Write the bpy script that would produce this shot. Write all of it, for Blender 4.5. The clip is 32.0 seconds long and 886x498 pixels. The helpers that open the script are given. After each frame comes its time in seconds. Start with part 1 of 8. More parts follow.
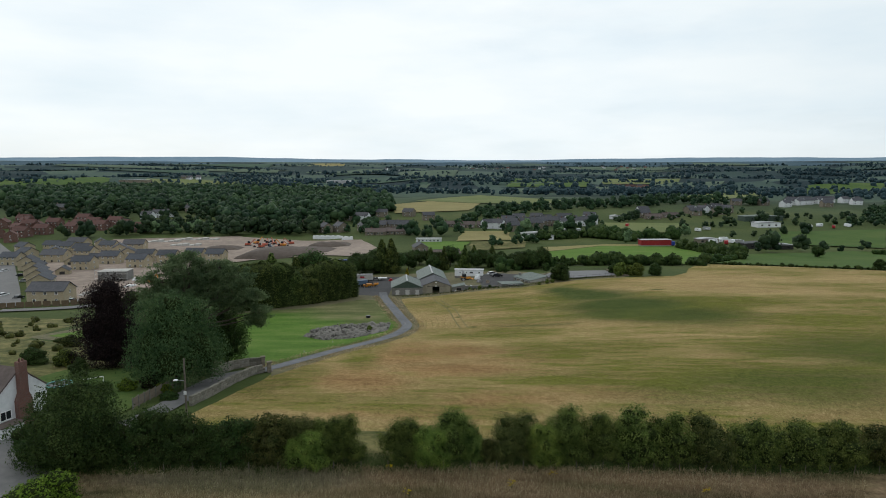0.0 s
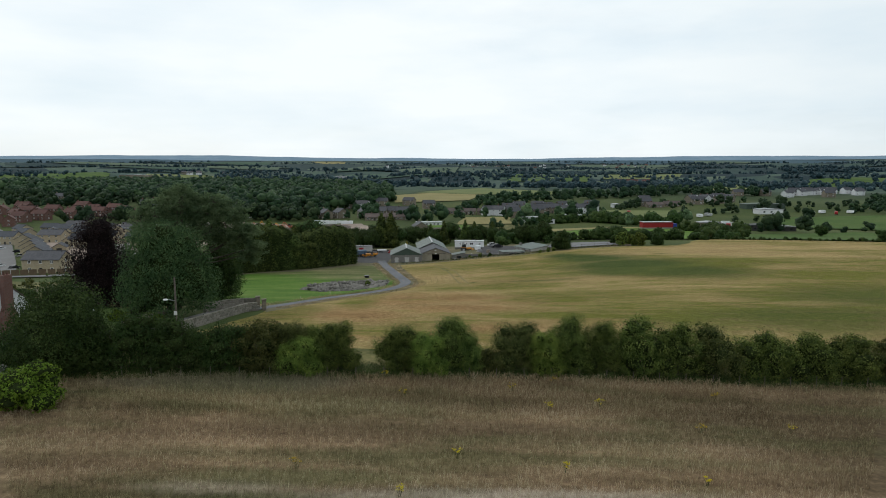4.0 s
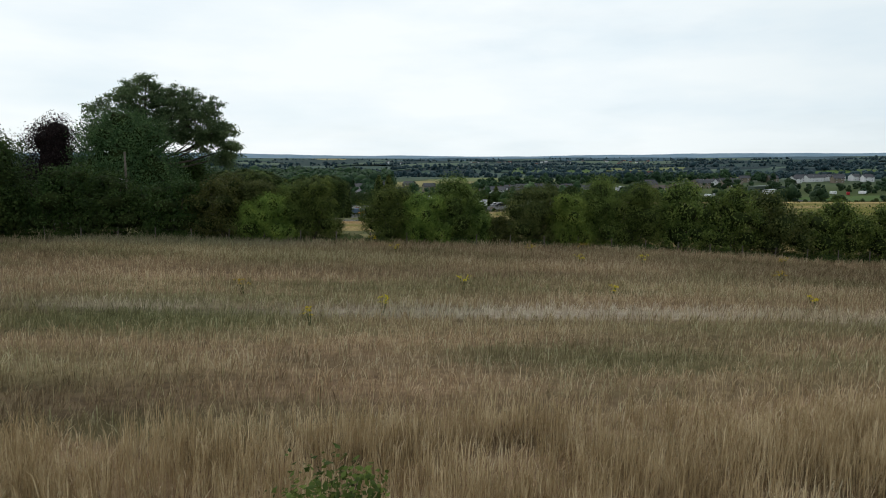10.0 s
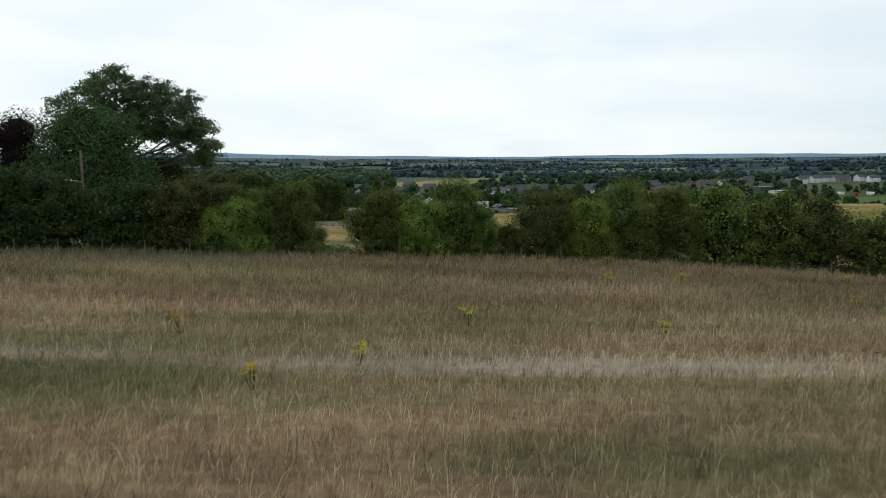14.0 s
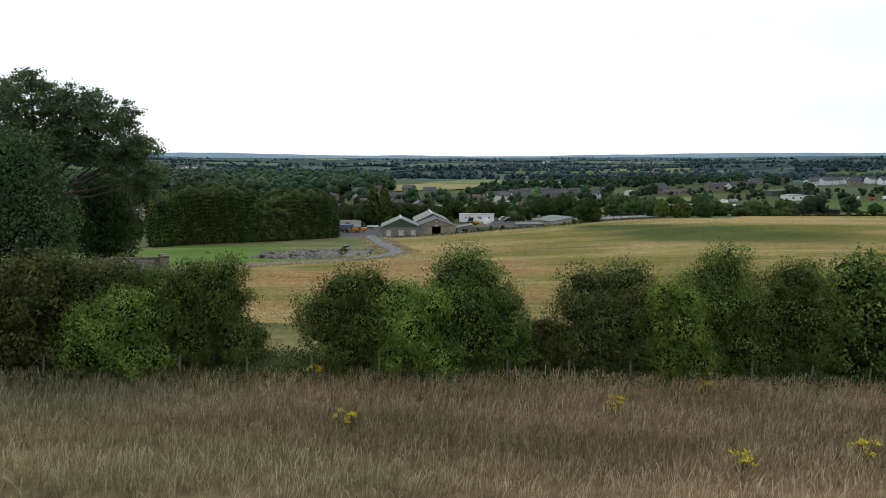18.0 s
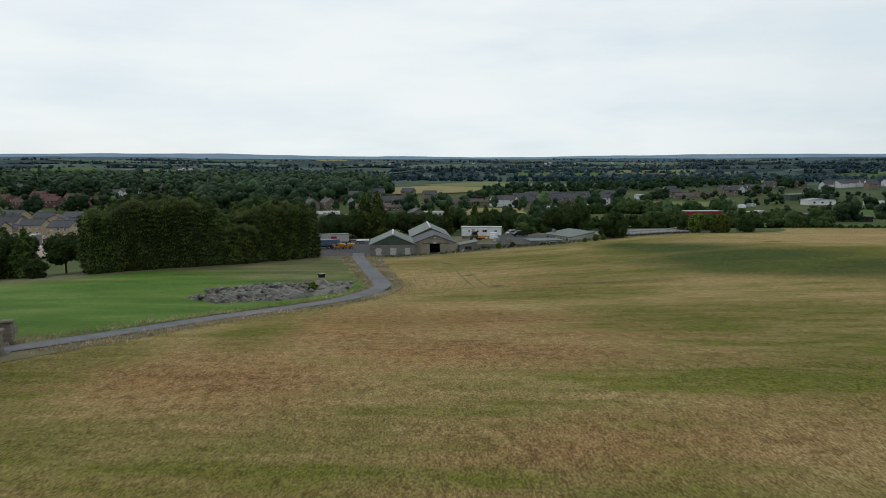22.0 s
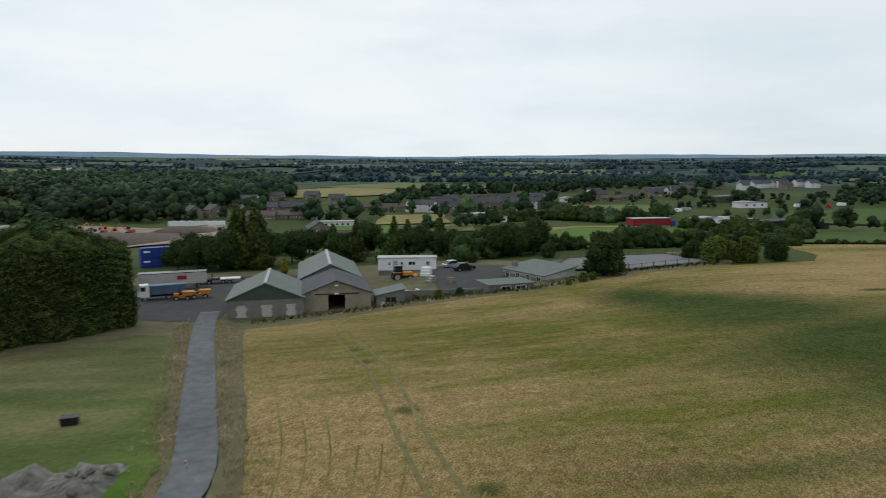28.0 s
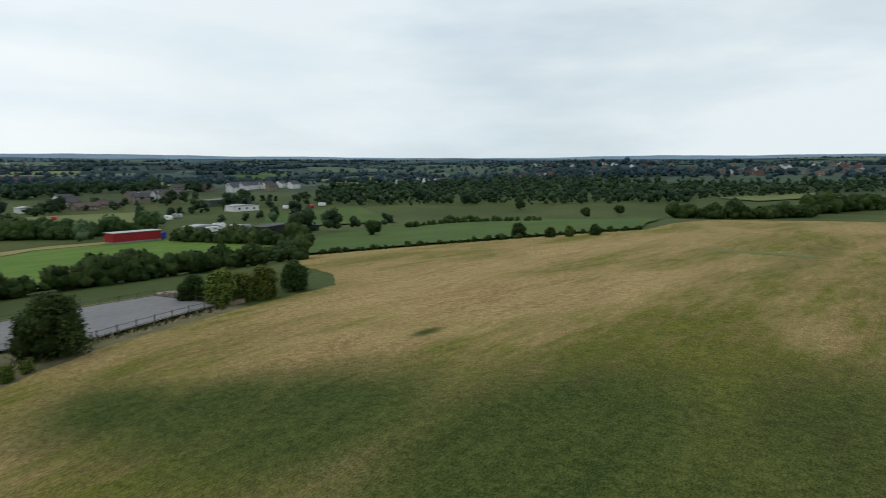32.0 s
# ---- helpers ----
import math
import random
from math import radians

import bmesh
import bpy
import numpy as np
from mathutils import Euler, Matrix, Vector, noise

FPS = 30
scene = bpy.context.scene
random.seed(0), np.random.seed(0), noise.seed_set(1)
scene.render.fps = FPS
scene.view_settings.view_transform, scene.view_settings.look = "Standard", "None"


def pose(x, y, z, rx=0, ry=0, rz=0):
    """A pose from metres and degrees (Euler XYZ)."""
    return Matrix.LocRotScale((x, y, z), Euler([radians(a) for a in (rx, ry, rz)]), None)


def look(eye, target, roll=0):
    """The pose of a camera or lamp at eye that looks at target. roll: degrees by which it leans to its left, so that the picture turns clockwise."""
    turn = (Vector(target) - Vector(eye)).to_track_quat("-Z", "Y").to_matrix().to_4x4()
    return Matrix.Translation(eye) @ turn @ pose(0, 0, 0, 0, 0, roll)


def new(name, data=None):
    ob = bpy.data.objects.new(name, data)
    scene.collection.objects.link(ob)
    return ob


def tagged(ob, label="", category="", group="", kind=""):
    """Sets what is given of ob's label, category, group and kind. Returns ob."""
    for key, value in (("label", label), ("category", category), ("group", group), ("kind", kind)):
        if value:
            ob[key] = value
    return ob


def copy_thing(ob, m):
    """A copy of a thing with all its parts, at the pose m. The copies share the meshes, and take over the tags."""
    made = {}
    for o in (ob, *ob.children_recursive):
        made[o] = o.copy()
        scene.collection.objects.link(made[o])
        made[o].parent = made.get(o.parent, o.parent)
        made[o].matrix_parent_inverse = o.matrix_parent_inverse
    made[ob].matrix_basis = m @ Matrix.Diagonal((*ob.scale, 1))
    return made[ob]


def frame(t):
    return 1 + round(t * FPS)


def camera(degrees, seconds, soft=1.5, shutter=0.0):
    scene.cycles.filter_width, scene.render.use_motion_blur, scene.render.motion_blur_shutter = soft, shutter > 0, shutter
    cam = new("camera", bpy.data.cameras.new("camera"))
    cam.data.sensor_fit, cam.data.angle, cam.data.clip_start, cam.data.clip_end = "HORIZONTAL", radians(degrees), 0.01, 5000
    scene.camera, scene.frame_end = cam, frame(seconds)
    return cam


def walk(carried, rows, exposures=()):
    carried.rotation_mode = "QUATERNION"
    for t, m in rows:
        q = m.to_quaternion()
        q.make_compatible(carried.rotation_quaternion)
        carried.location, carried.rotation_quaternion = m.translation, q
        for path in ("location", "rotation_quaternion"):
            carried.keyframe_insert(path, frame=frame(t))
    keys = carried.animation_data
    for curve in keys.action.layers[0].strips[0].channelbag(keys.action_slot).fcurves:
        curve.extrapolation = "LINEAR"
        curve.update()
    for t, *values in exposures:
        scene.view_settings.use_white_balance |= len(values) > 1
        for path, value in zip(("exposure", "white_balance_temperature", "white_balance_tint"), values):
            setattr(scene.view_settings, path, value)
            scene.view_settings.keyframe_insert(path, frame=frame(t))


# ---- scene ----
cam = camera(69.81, 32.0, 0.95, 0.4)
PATH = [
    (0, 0.00, 0.00, 34.60, 0.08, -7.02, 0.00),
    (1, 0.03, 0.04, 31.60, 0.06, -6.97, 0.00),
    (2, 0.05, 0.29, 28.73, 0.05, -6.97, 0.00),
    (3, 0.13, 0.43, 25.85, 0.03, -6.98, 0.00),
    (3.5, 0.24, 0.69, 24.54, 0.02, -6.98, 0.00),
    (4, 0.32, 1.19, 23.21, 0.01, -6.99, 0.00),
    (5.5, 0.38, 3.91, 19.04, -0.02, -7.00, 0.00),
    (6, 0.42, 5.00, 17.58, -0.02, -7.00, 0.00),
    (7, 0.44, 7.23, 14.70, -0.03, -6.99, 0.00),
    (8, 0.38, 9.25, 11.87, -0.04, -6.99, 0.00),
    (9, 0.35, 10.99, 9.06, -0.05, -6.99, 0.00),
    (10, 0.30, 12.67, 7.22, -0.07, -6.99, 0.00),
    (11, 0.33, 14.67, 7.23, -0.10, -6.99, 0.00),
    (12, 0.37, 16.04, 7.26, -0.12, -6.99, 0.00),
    (13, 0.41, 17.31, 7.24, -0.13, -6.98, 0.00),
    (14, 0.40, 21.22, 7.27, -0.13, -6.96, 0.00),
    (14.5, 0.36, 24.55, 7.30, -0.12, -6.96, 0.00),
    (15, 0.37, 27.79, 7.30, -0.11, -6.98, 0.00),
    (16, 0.45, 33.43, 7.55, -0.09, -7.02, 0.00),
    (16.5, 0.46, 35.52, 8.02, -0.10, -7.03, 0.00),
    (17, 0.41, 36.98, 8.82, -0.12, -7.03, 0.00),
    (18, 0.18, 39.27, 10.74, -0.16, -7.05, 0.00),
    (19, 0.22, 42.55, 12.24, -0.18, -7.08, 0.00),
    (20, 0.18, 48.94, 12.18, -0.21, -7.08, 0.00),
    (21, 0.47, 56.75, 12.15, -0.24, -7.03, 0.00),
    (22, 0.49, 65.54, 12.29, -0.27, -6.98, 0.00),
    (23, 0.38, 74.78, 12.52, -0.28, -6.97, 0.00),
    (24, 0.41, 84.38, 12.72, -0.26, -6.99, 0.00),
    (24.5, 0.33, 89.34, 12.81, -0.19, -6.99, 0.00),
    (26.5, 0.06, 108.63, 12.91, -0.24, -7.00, 0.00),
    (27, 0.15, 113.16, 13.01, -0.01, -7.01, 0.03),
    (27.5, 0.38, 117.50, 13.13, 2.95, -7.01, 0.02),
    (28, 0.83, 121.78, 13.23, 7.82, -7.02, 0.02),
    (28.5, 1.54, 126.03, 13.28, 11.85, -7.01, 0.01),
    (29, 2.65, 130.31, 13.39, 15.91, -7.01, -0.01),
    (29.5, 4.17, 134.50, 13.54, 21.01, -7.00, -0.04),
    (30, 6.19, 138.51, 13.73, 28.15, -6.99, -0.05),
    (30.5, 8.72, 142.35, 13.94, 34.90, -6.98, -0.06),
    (31, 11.59, 145.96, 14.14, 40.36, -6.98, -0.06),
    (31.5, 14.63, 149.24, 14.35, 45.75, -6.97, -0.05),
    (32, 17.74, 152.32, 14.53, 51.47, -6.96, -0.05),
]
walk(cam, [(t, pose(x, y, z, 0, 0, -yaw) @ pose(0, 0, 0, 90 + tilt) @ pose(0, 0, 0, 0, 0, lean))
           for t, x, y, z, yaw, tilt, lean in PATH], ((0, 0.05), (9, 0.05), (15, 0.1), (17, 0.38), (19.6, 0.38), (21.2, -0.05), (24, -0.12), (27.5, -0.05), (29.5, -0.12), (32, 0.02)))

# ---- light: bright overcast, a soft sun behind thin cloud ----
SUN_EL, SUN_AZ = 48.0, -35.0
world = bpy.data.worlds.new("world")
scene.world = world
world.use_nodes = True
wn, wl = world.node_tree.nodes, world.node_tree.links
sky = wn.new("ShaderNodeTexSky")
sky.sky_type, sky.sun_disc = "NISHITA", False
sky.sun_elevation, sky.sun_rotation = radians(SUN_EL), radians(SUN_AZ)
sky.air_density, sky.dust_density, sky.altitude = 1.0, 2.0, 100
skyscale = wn.new("ShaderNodeMix"); skyscale.data_type = "RGBA"; skyscale.blend_type = "MULTIPLY"
skyscale.inputs["Factor"].default_value = 1.0
skyscale.inputs["B"].default_value = (0.085, 0.088, 0.09, 1)
wl.new(sky.outputs[0], skyscale.inputs["A"])
wtc = wn.new("ShaderNodeTexCoord")
wmap = wn.new("ShaderNodeMapping"); wmap.inputs["Scale"].default_value = (1.3, 1.3, 5.5)
wl.new(wtc.outputs["Generated"], wmap.inputs["Vector"])
cloud = wn.new("ShaderNodeTexNoise")
cloud.inputs["Scale"].default_value, cloud.inputs["Detail"].default_value, cloud.inputs["Roughness"].default_value = 1.25, 9, 0.58
wl.new(wmap.outputs[0], cloud.inputs["Vector"])
cramp = wn.new("ShaderNodeValToRGB")
cramp.color_ramp.elements[0].position, cramp.color_ramp.elements[0].color = 0.30, (0.74, 0.74, 0.74, 1)
cramp.color_ramp.elements[1].position, cramp.color_ramp.elements[1].color = 0.55, (0.97, 0.97, 0.97, 1)
wl.new(cloud.outputs["Fac"], cramp.inputs[0])
cloudcol = wn.new("ShaderNodeTexNoise"); cloudcol.inputs["Scale"].default_value, cloudcol.inputs["Detail"].default_value = 2.6, 6
wl.new(wmap.outputs[0], cloudcol.inputs["Vector"])
cc = wn.new("ShaderNodeValToRGB")
cc.color_ramp.elements[0].position, cc.color_ramp.elements[0].color = 0.25, (0.75, 0.855, 0.92, 1)
cc.color_ramp.elements[1].position, cc.color_ramp.elements[1].color = 0.62, (0.905, 0.96, 0.975, 1)
wl.new(cloudcol.outputs["Fac"], cc.inputs[0])
wmix = wn.new("ShaderNodeMix"); wmix.data_type = "RGBA"
wl.new(cramp.outputs[0], wmix.inputs["Factor"])
wl.new(skyscale.outputs["Result"], wmix.inputs["A"])
wl.new(cc.outputs[0], wmix.inputs["B"])
wsep = wn.new("ShaderNodeSeparateXYZ"); wl.new(wtc.outputs["Generated"], wsep.inputs[0])
weast = wn.new("ShaderNodeMapRange"); weast.interpolation_type = "SMOOTHSTEP"
weast.inputs["From Min"].default_value, weast.inputs["From Max"].default_value = 0.2, 0.6
wl.new(wsep.outputs[0], weast.inputs["Value"])
wtint = wn.new("ShaderNodeMix"); wtint.data_type = "RGBA"; wtint.blend_type = "MULTIPLY"
wtint.inputs["B"].default_value = (0.87, 0.9, 0.92, 1)
wl.new(weast.outputs[0], wtint.inputs["Factor"]); wl.new(wmix.outputs["Result"], wtint.inputs["A"])
wl.new(wtint.outputs["Result"], wn["Background"].inputs["Color"])
wn["Background"].inputs["Strength"].default_value = 1.02
sun = new("sun", bpy.data.lights.new("sun", "SUN"))
sun.data.energy, sun.data.angle, sun.data.color = 0.6, radians(14), (1.0, 0.97, 0.93)
az, el = radians(SUN_AZ), radians(SUN_EL)
sun.matrix_world = look((0, 0, 300), (-100 * math.sin(az) * math.cos(el), -100 * math.cos(az) * math.cos(el), 300 - 100 * math.sin(el)))

# ---- land ----
rng = np.random.default_rng(7)


def sstep(a, b, v):
    t = np.clip((np.asarray(v, float) - a) / (b - a), 0, 1)
    return t * t * (3 - 2 * t)


PROFILE_R = (-500, 0, 45, 68, 85, 105, 125, 145, 168, 212, 250, 400, 500, 600, 700, 900, 1200, 1800, 2400, 3000, 4000, 4800, 9000)
PROFILE_Z = (-3, -0.2, 0.0, 0.3, 0.5, -0.1, -2.0, -4.0, -5.3, -7.3, -8.6, -12.5, -13.5, -11.5, -8.5, -4, -2, 10, 24, 42, 80, 112, 138)


def ground_z(x, y):
    """Height of the land at (x, y), for numbers or arrays."""
    x, y = np.asarray(x, float), np.asarray(y, float)
    k = np.maximum(sstep(230, 420, y), sstep(200, 420, np.abs(x)))
    r = np.where(y > 0, np.hypot(x * k, y), y)
    z = np.interp(r, PROFILE_R, PROFILE_Z)
    z = z + 4.6 * sstep(-20, 70, x) * sstep(110, 180, y) * sstep(340, 230, y) * sstep(420, 220, x)
    z = z - 4.5 * sstep(-50, -105, x) * sstep(130, 215, y) * sstep(700, 300, y)
    z = z + 1.4 * np.exp(-((x - 13) / 14) ** 2 - ((y - 240) / 13) ** 2)
    z = z + np.interp(x, (-60, -27, -8, 5, 14, 34, 60, 120), (1.2, 0.9, 0.4, 0, -0.3, -1.6, -2.6, -3)) * sstep(34, 62, y) * sstep(104, 78, y) * sstep(200, 110, np.abs(x))
    a = np.degrees(np.arctan2(x, np.maximum(y, 1)))
    z = z + 15 * sstep(46, 60, a) * sstep(780, 1150, r) * sstep(2600, 1500, r)
    z = z + sstep(1000, 1600, r) * sstep(4300, 3600, r) * (9 * np.sin(r / 118 + 1.6 * np.sin(a / 9.0) + 0.9 * np.sin(a / 4.1 + 1)) + 4 * np.sin(r / 61 + 2 * np.sin(a / 5.3 + 2)))
    return z


def gz(x, y):
    return float(ground_z(x, y))


# ---- materials ----
def material(name, build):
    m = bpy.data.materials.new(name)
    m.use_nodes = True
    nt = m.node_tree
    build(nt, nt.nodes, nt.links, nt.nodes["Principled BSDF"])
    return m


def ramp_of(nodes, links, fac, stops):
    r = nodes.new("ShaderNodeValToRGB")
    el = r.color_ramp.elements
    while len(el) < len(stops):
        el.new(0.5)
    for e, (p, c) in zip(el, stops):
        e.position, e.color = p, (*c, 1)
    links.new(fac, r.inputs[0])
    return r.outputs[0]


def noise_of(nodes, links, scale, detail=5, rough=0.55, stretch=(1, 1, 1), offset=(0, 0, 0), turn=0.0):
    tc = nodes.new("ShaderNodeTexCoord")
    mp = nodes.new("ShaderNodeMapping")
    mp.inputs["Scale"].default_value = stretch
    mp.inputs["Location"].default_value = offset
    mp.inputs["Rotation"].default_value = (0, 0, turn)
    links.new(tc.outputs["Object"], mp.inputs["Vector"])
    n = nodes.new("ShaderNodeTexNoise")
    n.inputs["Scale"].default_value, n.inputs["Detail"].default_value, n.inputs["Roughness"].default_value = scale, detail, rough
    links.new(mp.outputs[0], n.inputs["Vector"])
    return n.outputs["Fac"]


def mixed(nodes, links, fac, a, b, kind="MIX"):
    m = nodes.new("ShaderNodeMix")
    m.data_type, m.blend_type = "RGBA", kind
    for sock, v in (("Factor", fac), ("A", a), ("B", b)):
        if isinstance(v, (int, float)):
            m.inputs[sock].default_value = v
        elif isinstance(v, tuple):
            m.inputs[sock].default_value = (*v, 1)
        else:
            links.new(v, m.inputs[sock])
    return m.outputs["Result"]


def math_of(nodes, links, op, a, b=0.0, clamp=False):
    m = nodes.new("ShaderNodeMath")
    m.operation, m.use_clamp = op, clamp
    for i, v in enumerate((a, b)):
        if isinstance(v, (int, float)):
            m.inputs[i].default_value = v
        else:
            links.new(v, m.inputs[i])
    return m.outputs[0]


def bump_of(nodes, links, bsdf, height, strength=0.4, distance=0.1):
    b = nodes.new("ShaderNodeBump")
    b.inputs["Strength"].default_value, b.inputs["Distance"].default_value = strength, distance
    links.new(height, b.inputs["Height"])
    links.new(b.outputs[0], bsdf.inputs["Normal"])


def surface(name, dark, light, scale=4.0, rough=0.8, metal=0.0, bump=0.15, big=0.25, distance=0.02, spec=0.3, vary=0.0):
    """A weathered surface: fine grain between two colours, large stains, fine relief."""
    def build(nt, nodes, links, b):
        fine = noise_of(nodes, links, scale, 6, 0.6)
        coarse = noise_of(nodes, links, scale * 0.13, 4, 0.55, offset=(3.1, 1.7, 0.3))
        f = math_of(nodes, links, "ADD", math_of(nodes, links, "MULTIPLY", fine, 0.6), math_of(nodes, links, "MULTIPLY", coarse, 0.4))
        col = ramp_of(nodes, links, f, [(0.32, dark), (0.68, light)])
        if big:
            st = noise_of(nodes, links, scale * 0.05, 3, 0.6, offset=(9, 4, 2))
            col = mixed(nodes, links, math_of(nodes, links, "MULTIPLY", st, big), col, tuple(c * 0.6 for c in dark))
        if vary:
            oi = nodes.new("ShaderNodeObjectInfo")
            hs = nodes.new("ShaderNodeHueSaturation")
            links.new(math_of(nodes, links, "ADD", math_of(nodes, links, "MULTIPLY", oi.outputs["Random"], vary), 1 - vary / 2), hs.inputs["Value"])
            links.new(col, hs.inputs["Color"])
            col = hs.outputs[0]
        links.new(col, b.inputs["Base Color"])
        b.inputs["Roughness"].default_value, b.inputs["Metallic"].default_value = rough, metal
        b.inputs["Specular IOR Level"].default_value = spec
        if bump:
            bump_of(nodes, links, b, fine, bump, distance)
    return material(name, build)


def leaves(name, cols, rough=0.6, clump=0.35, through_light=0.22):
    """Foliage: every leaf or clump its own shade, with slow drifts over the crown."""
    def build(nt, nodes, links, b):
        g = nodes.new("ShaderNodeNewGeometry")
        wide_ = noise_of(nodes, links, clump * 1.6, 3, 0.6)
        spray = noise_of(nodes, links, max(0.9, clump * 4), 3, 0.6, (1, 1, 0.7), (4, 2, 7))
        drift = math_of(nodes, links, "ADD", math_of(nodes, links, "MULTIPLY", math_of(nodes, links, "ADD", wide_, spray), 1.1), -0.6)
        f = math_of(nodes, links, "ADD", math_of(nodes, links, "MULTIPLY", g.outputs["Random Per Island"], 0.28), math_of(nodes, links, "MULTIPLY", drift, 0.72))
        n = len(cols)
        col = ramp_of(nodes, links, f, [(0.25 + 0.5 * i / (n - 1), c) for i, c in enumerate(cols)])
        oi = nodes.new("ShaderNodeObjectInfo")
        hs = nodes.new("ShaderNodeHueSaturation")
        links.new(math_of(nodes, links, "ADD", math_of(nodes, links, "MULTIPLY", oi.outputs["Random"], 0.35), 0.82), hs.inputs["Value"])
        links.new(math_of(nodes, links, "ADD", math_of(nodes, links, "MULTIPLY", oi.outputs["Random"], 0.03), 0.485), hs.inputs["Hue"])
        links.new(col, hs.inputs["Color"])
        links.new(hs.outputs[0], b.inputs["Base Color"])
        b.inputs["Roughness"].default_value, b.inputs["Specular IOR Level"].default_value = rough, 0.06
        tr = nodes.new("ShaderNodeBsdfTranslucent")
        links.new(hs.outputs[0], tr.inputs["Color"])
        mx = nodes.new("ShaderNodeMixShader")
        mx.inputs[0].default_value = through_light
        links.new(b.outputs[0], mx.inputs[1]); links.new(tr.outputs[0], mx.inputs[2])
        links.new(mx.outputs[0], nodes["Material Output"].inputs["Surface"])
    return material(name, build)


def meadow(name, stops, scale=0.05, fine=1.6, stretch=(1, 1, 1), bump=0.5, turn=0.0, mottle=0.5, distance=0.15):
    """Grass or crop seen from above: drifts of colour at two scales, relief of tufts."""
    def build(nt, nodes, links, b):
        slow = noise_of(nodes, links, scale, 6, 0.6, stretch, turn=turn)
        tuft = noise_of(nodes, links, fine, 6, 0.65, tuple(1 + 0.25 * (s - 1) for s in stretch), turn=turn)
        f = math_of(nodes, links, "ADD", math_of(nodes, links, "MULTIPLY", slow, 1 - mottle), math_of(nodes, links, "MULTIPLY", tuft, mottle))
        links.new(ramp_of(nodes, links, f, stops), b.inputs["Base Color"])
        b.inputs["Roughness"].default_value, b.inputs["Specular IOR Level"].default_value = 0.95, 0.1
        bump_of(nodes, links, b, tuft, bump, distance)
    return material(name, build)


def land_build(nt, nodes, links, b):
    """Rough grass near by; beyond it a patchwork of wooded and grazed country in fields of many sizes, blued to imitate
    haze.
    """
    slow = noise_of(nodes, links, 0.012, 6, 0.6)
    tuft = noise_of(nodes, links, 0.35, 6, 0.65)
    f = math_of(nodes, links, "ADD", math_of(nodes, links, "MULTIPLY", slow, 0.65), math_of(nodes, links, "MULTIPLY", tuft, 0.35))
    grass = ramp_of(nodes, links, f, [(0.3, (0.03, 0.045, 0.014)), (0.5, (0.05, 0.07, 0.02)), (0.7, (0.095, 0.1, 0.036))])
    tc = nodes.new("ShaderNodeTexCoord")
    cell = nodes.new("ShaderNodeTexVoronoi"); cell.inputs["Scale"].default_value = 0.0052
    links.new(tc.outputs["Object"], cell.inputs["Vector"])
    sep = nodes.new("ShaderNodeSeparateColor"); links.new(cell.outputs["Color"], sep.inputs[0])
    k = math_of(nodes, links, "ADD", math_of(nodes, links, "MULTIPLY", sep.outputs[0], 0.7), math_of(nodes, links, "MULTIPLY", noise_of(nodes, links, 0.02, 6, 0.7), 0.3))
    # Bluer ramp: the haze over far land is put into the colour.
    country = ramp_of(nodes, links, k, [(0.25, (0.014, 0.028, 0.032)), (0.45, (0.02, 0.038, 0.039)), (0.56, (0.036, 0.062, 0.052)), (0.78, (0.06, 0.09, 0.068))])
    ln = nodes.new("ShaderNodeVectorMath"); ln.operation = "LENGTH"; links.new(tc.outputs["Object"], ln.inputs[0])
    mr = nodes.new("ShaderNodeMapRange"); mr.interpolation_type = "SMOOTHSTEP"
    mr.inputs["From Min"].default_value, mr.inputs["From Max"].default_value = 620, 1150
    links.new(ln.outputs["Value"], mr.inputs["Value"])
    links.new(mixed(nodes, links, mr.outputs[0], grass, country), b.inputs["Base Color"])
    b.inputs["Roughness"].default_value, b.inputs["Specular IOR Level"].default_value = 0.95, 0.1
    bump_of(nodes, links, b, tuft, 0.5, 0.3)


M_LAND = material("land grass, haze-blue far off", land_build)
M_GREEN = meadow("pasture", [(0.3, (0.035, 0.07, 0.016)), (0.5, (0.055, 0.095, 0.022)), (0.72, (0.1, 0.12, 0.036))], 0.03, 0.8, mottle=0.4)
M_LAWN = meadow("mown paddock grass", [(0.3, (0.055, 0.11, 0.016)), (0.5, (0.082, 0.148, 0.024)), (0.72, (0.14, 0.165, 0.05))], 0.07, 1.6, (1, 2.2, 1), mottle=0.35, distance=0.05)
M_TAN = meadow("dry stubble", [(0.3, (0.15, 0.135, 0.055)), (0.55, (0.225, 0.195, 0.085)), (0.75, (0.28, 0.24, 0.115))], 0.03, 0.6, (1, 3, 1))
M_PALE = meadow("pale hay meadow", [(0.3, (0.085, 0.115, 0.04)), (0.5, (0.125, 0.145, 0.055)), (0.72, (0.175, 0.18, 0.08))], 0.02, 0.5)
# Grass and hay for far slopes, blued to paint distance haze into them.
M_HAZEGREEN = meadow("haze-blue far grass", [(0.3, (0.026, 0.052, 0.04)), (0.5, (0.043, 0.076, 0.052)), (0.72, (0.068, 0.104, 0.07))], 0.01, 0.2, mottle=0.3)
M_HAZEPALE = meadow("haze-blue far hay", [(0.3, (0.05, 0.08, 0.058)), (0.5, (0.075, 0.105, 0.072)), (0.72, (0.11, 0.136, 0.09))], 0.01, 0.2, mottle=0.3)
M_SCRUB = meadow("rough scrub grass", [(0.34, (0.03, 0.042, 0.014)), (0.46, (0.075, 0.08, 0.028)), (0.56, (0.15, 0.135, 0.055)), (0.68, (0.24, 0.205, 0.095))], 0.09, 0.6, (1, 2.0, 1), mottle=0.45)
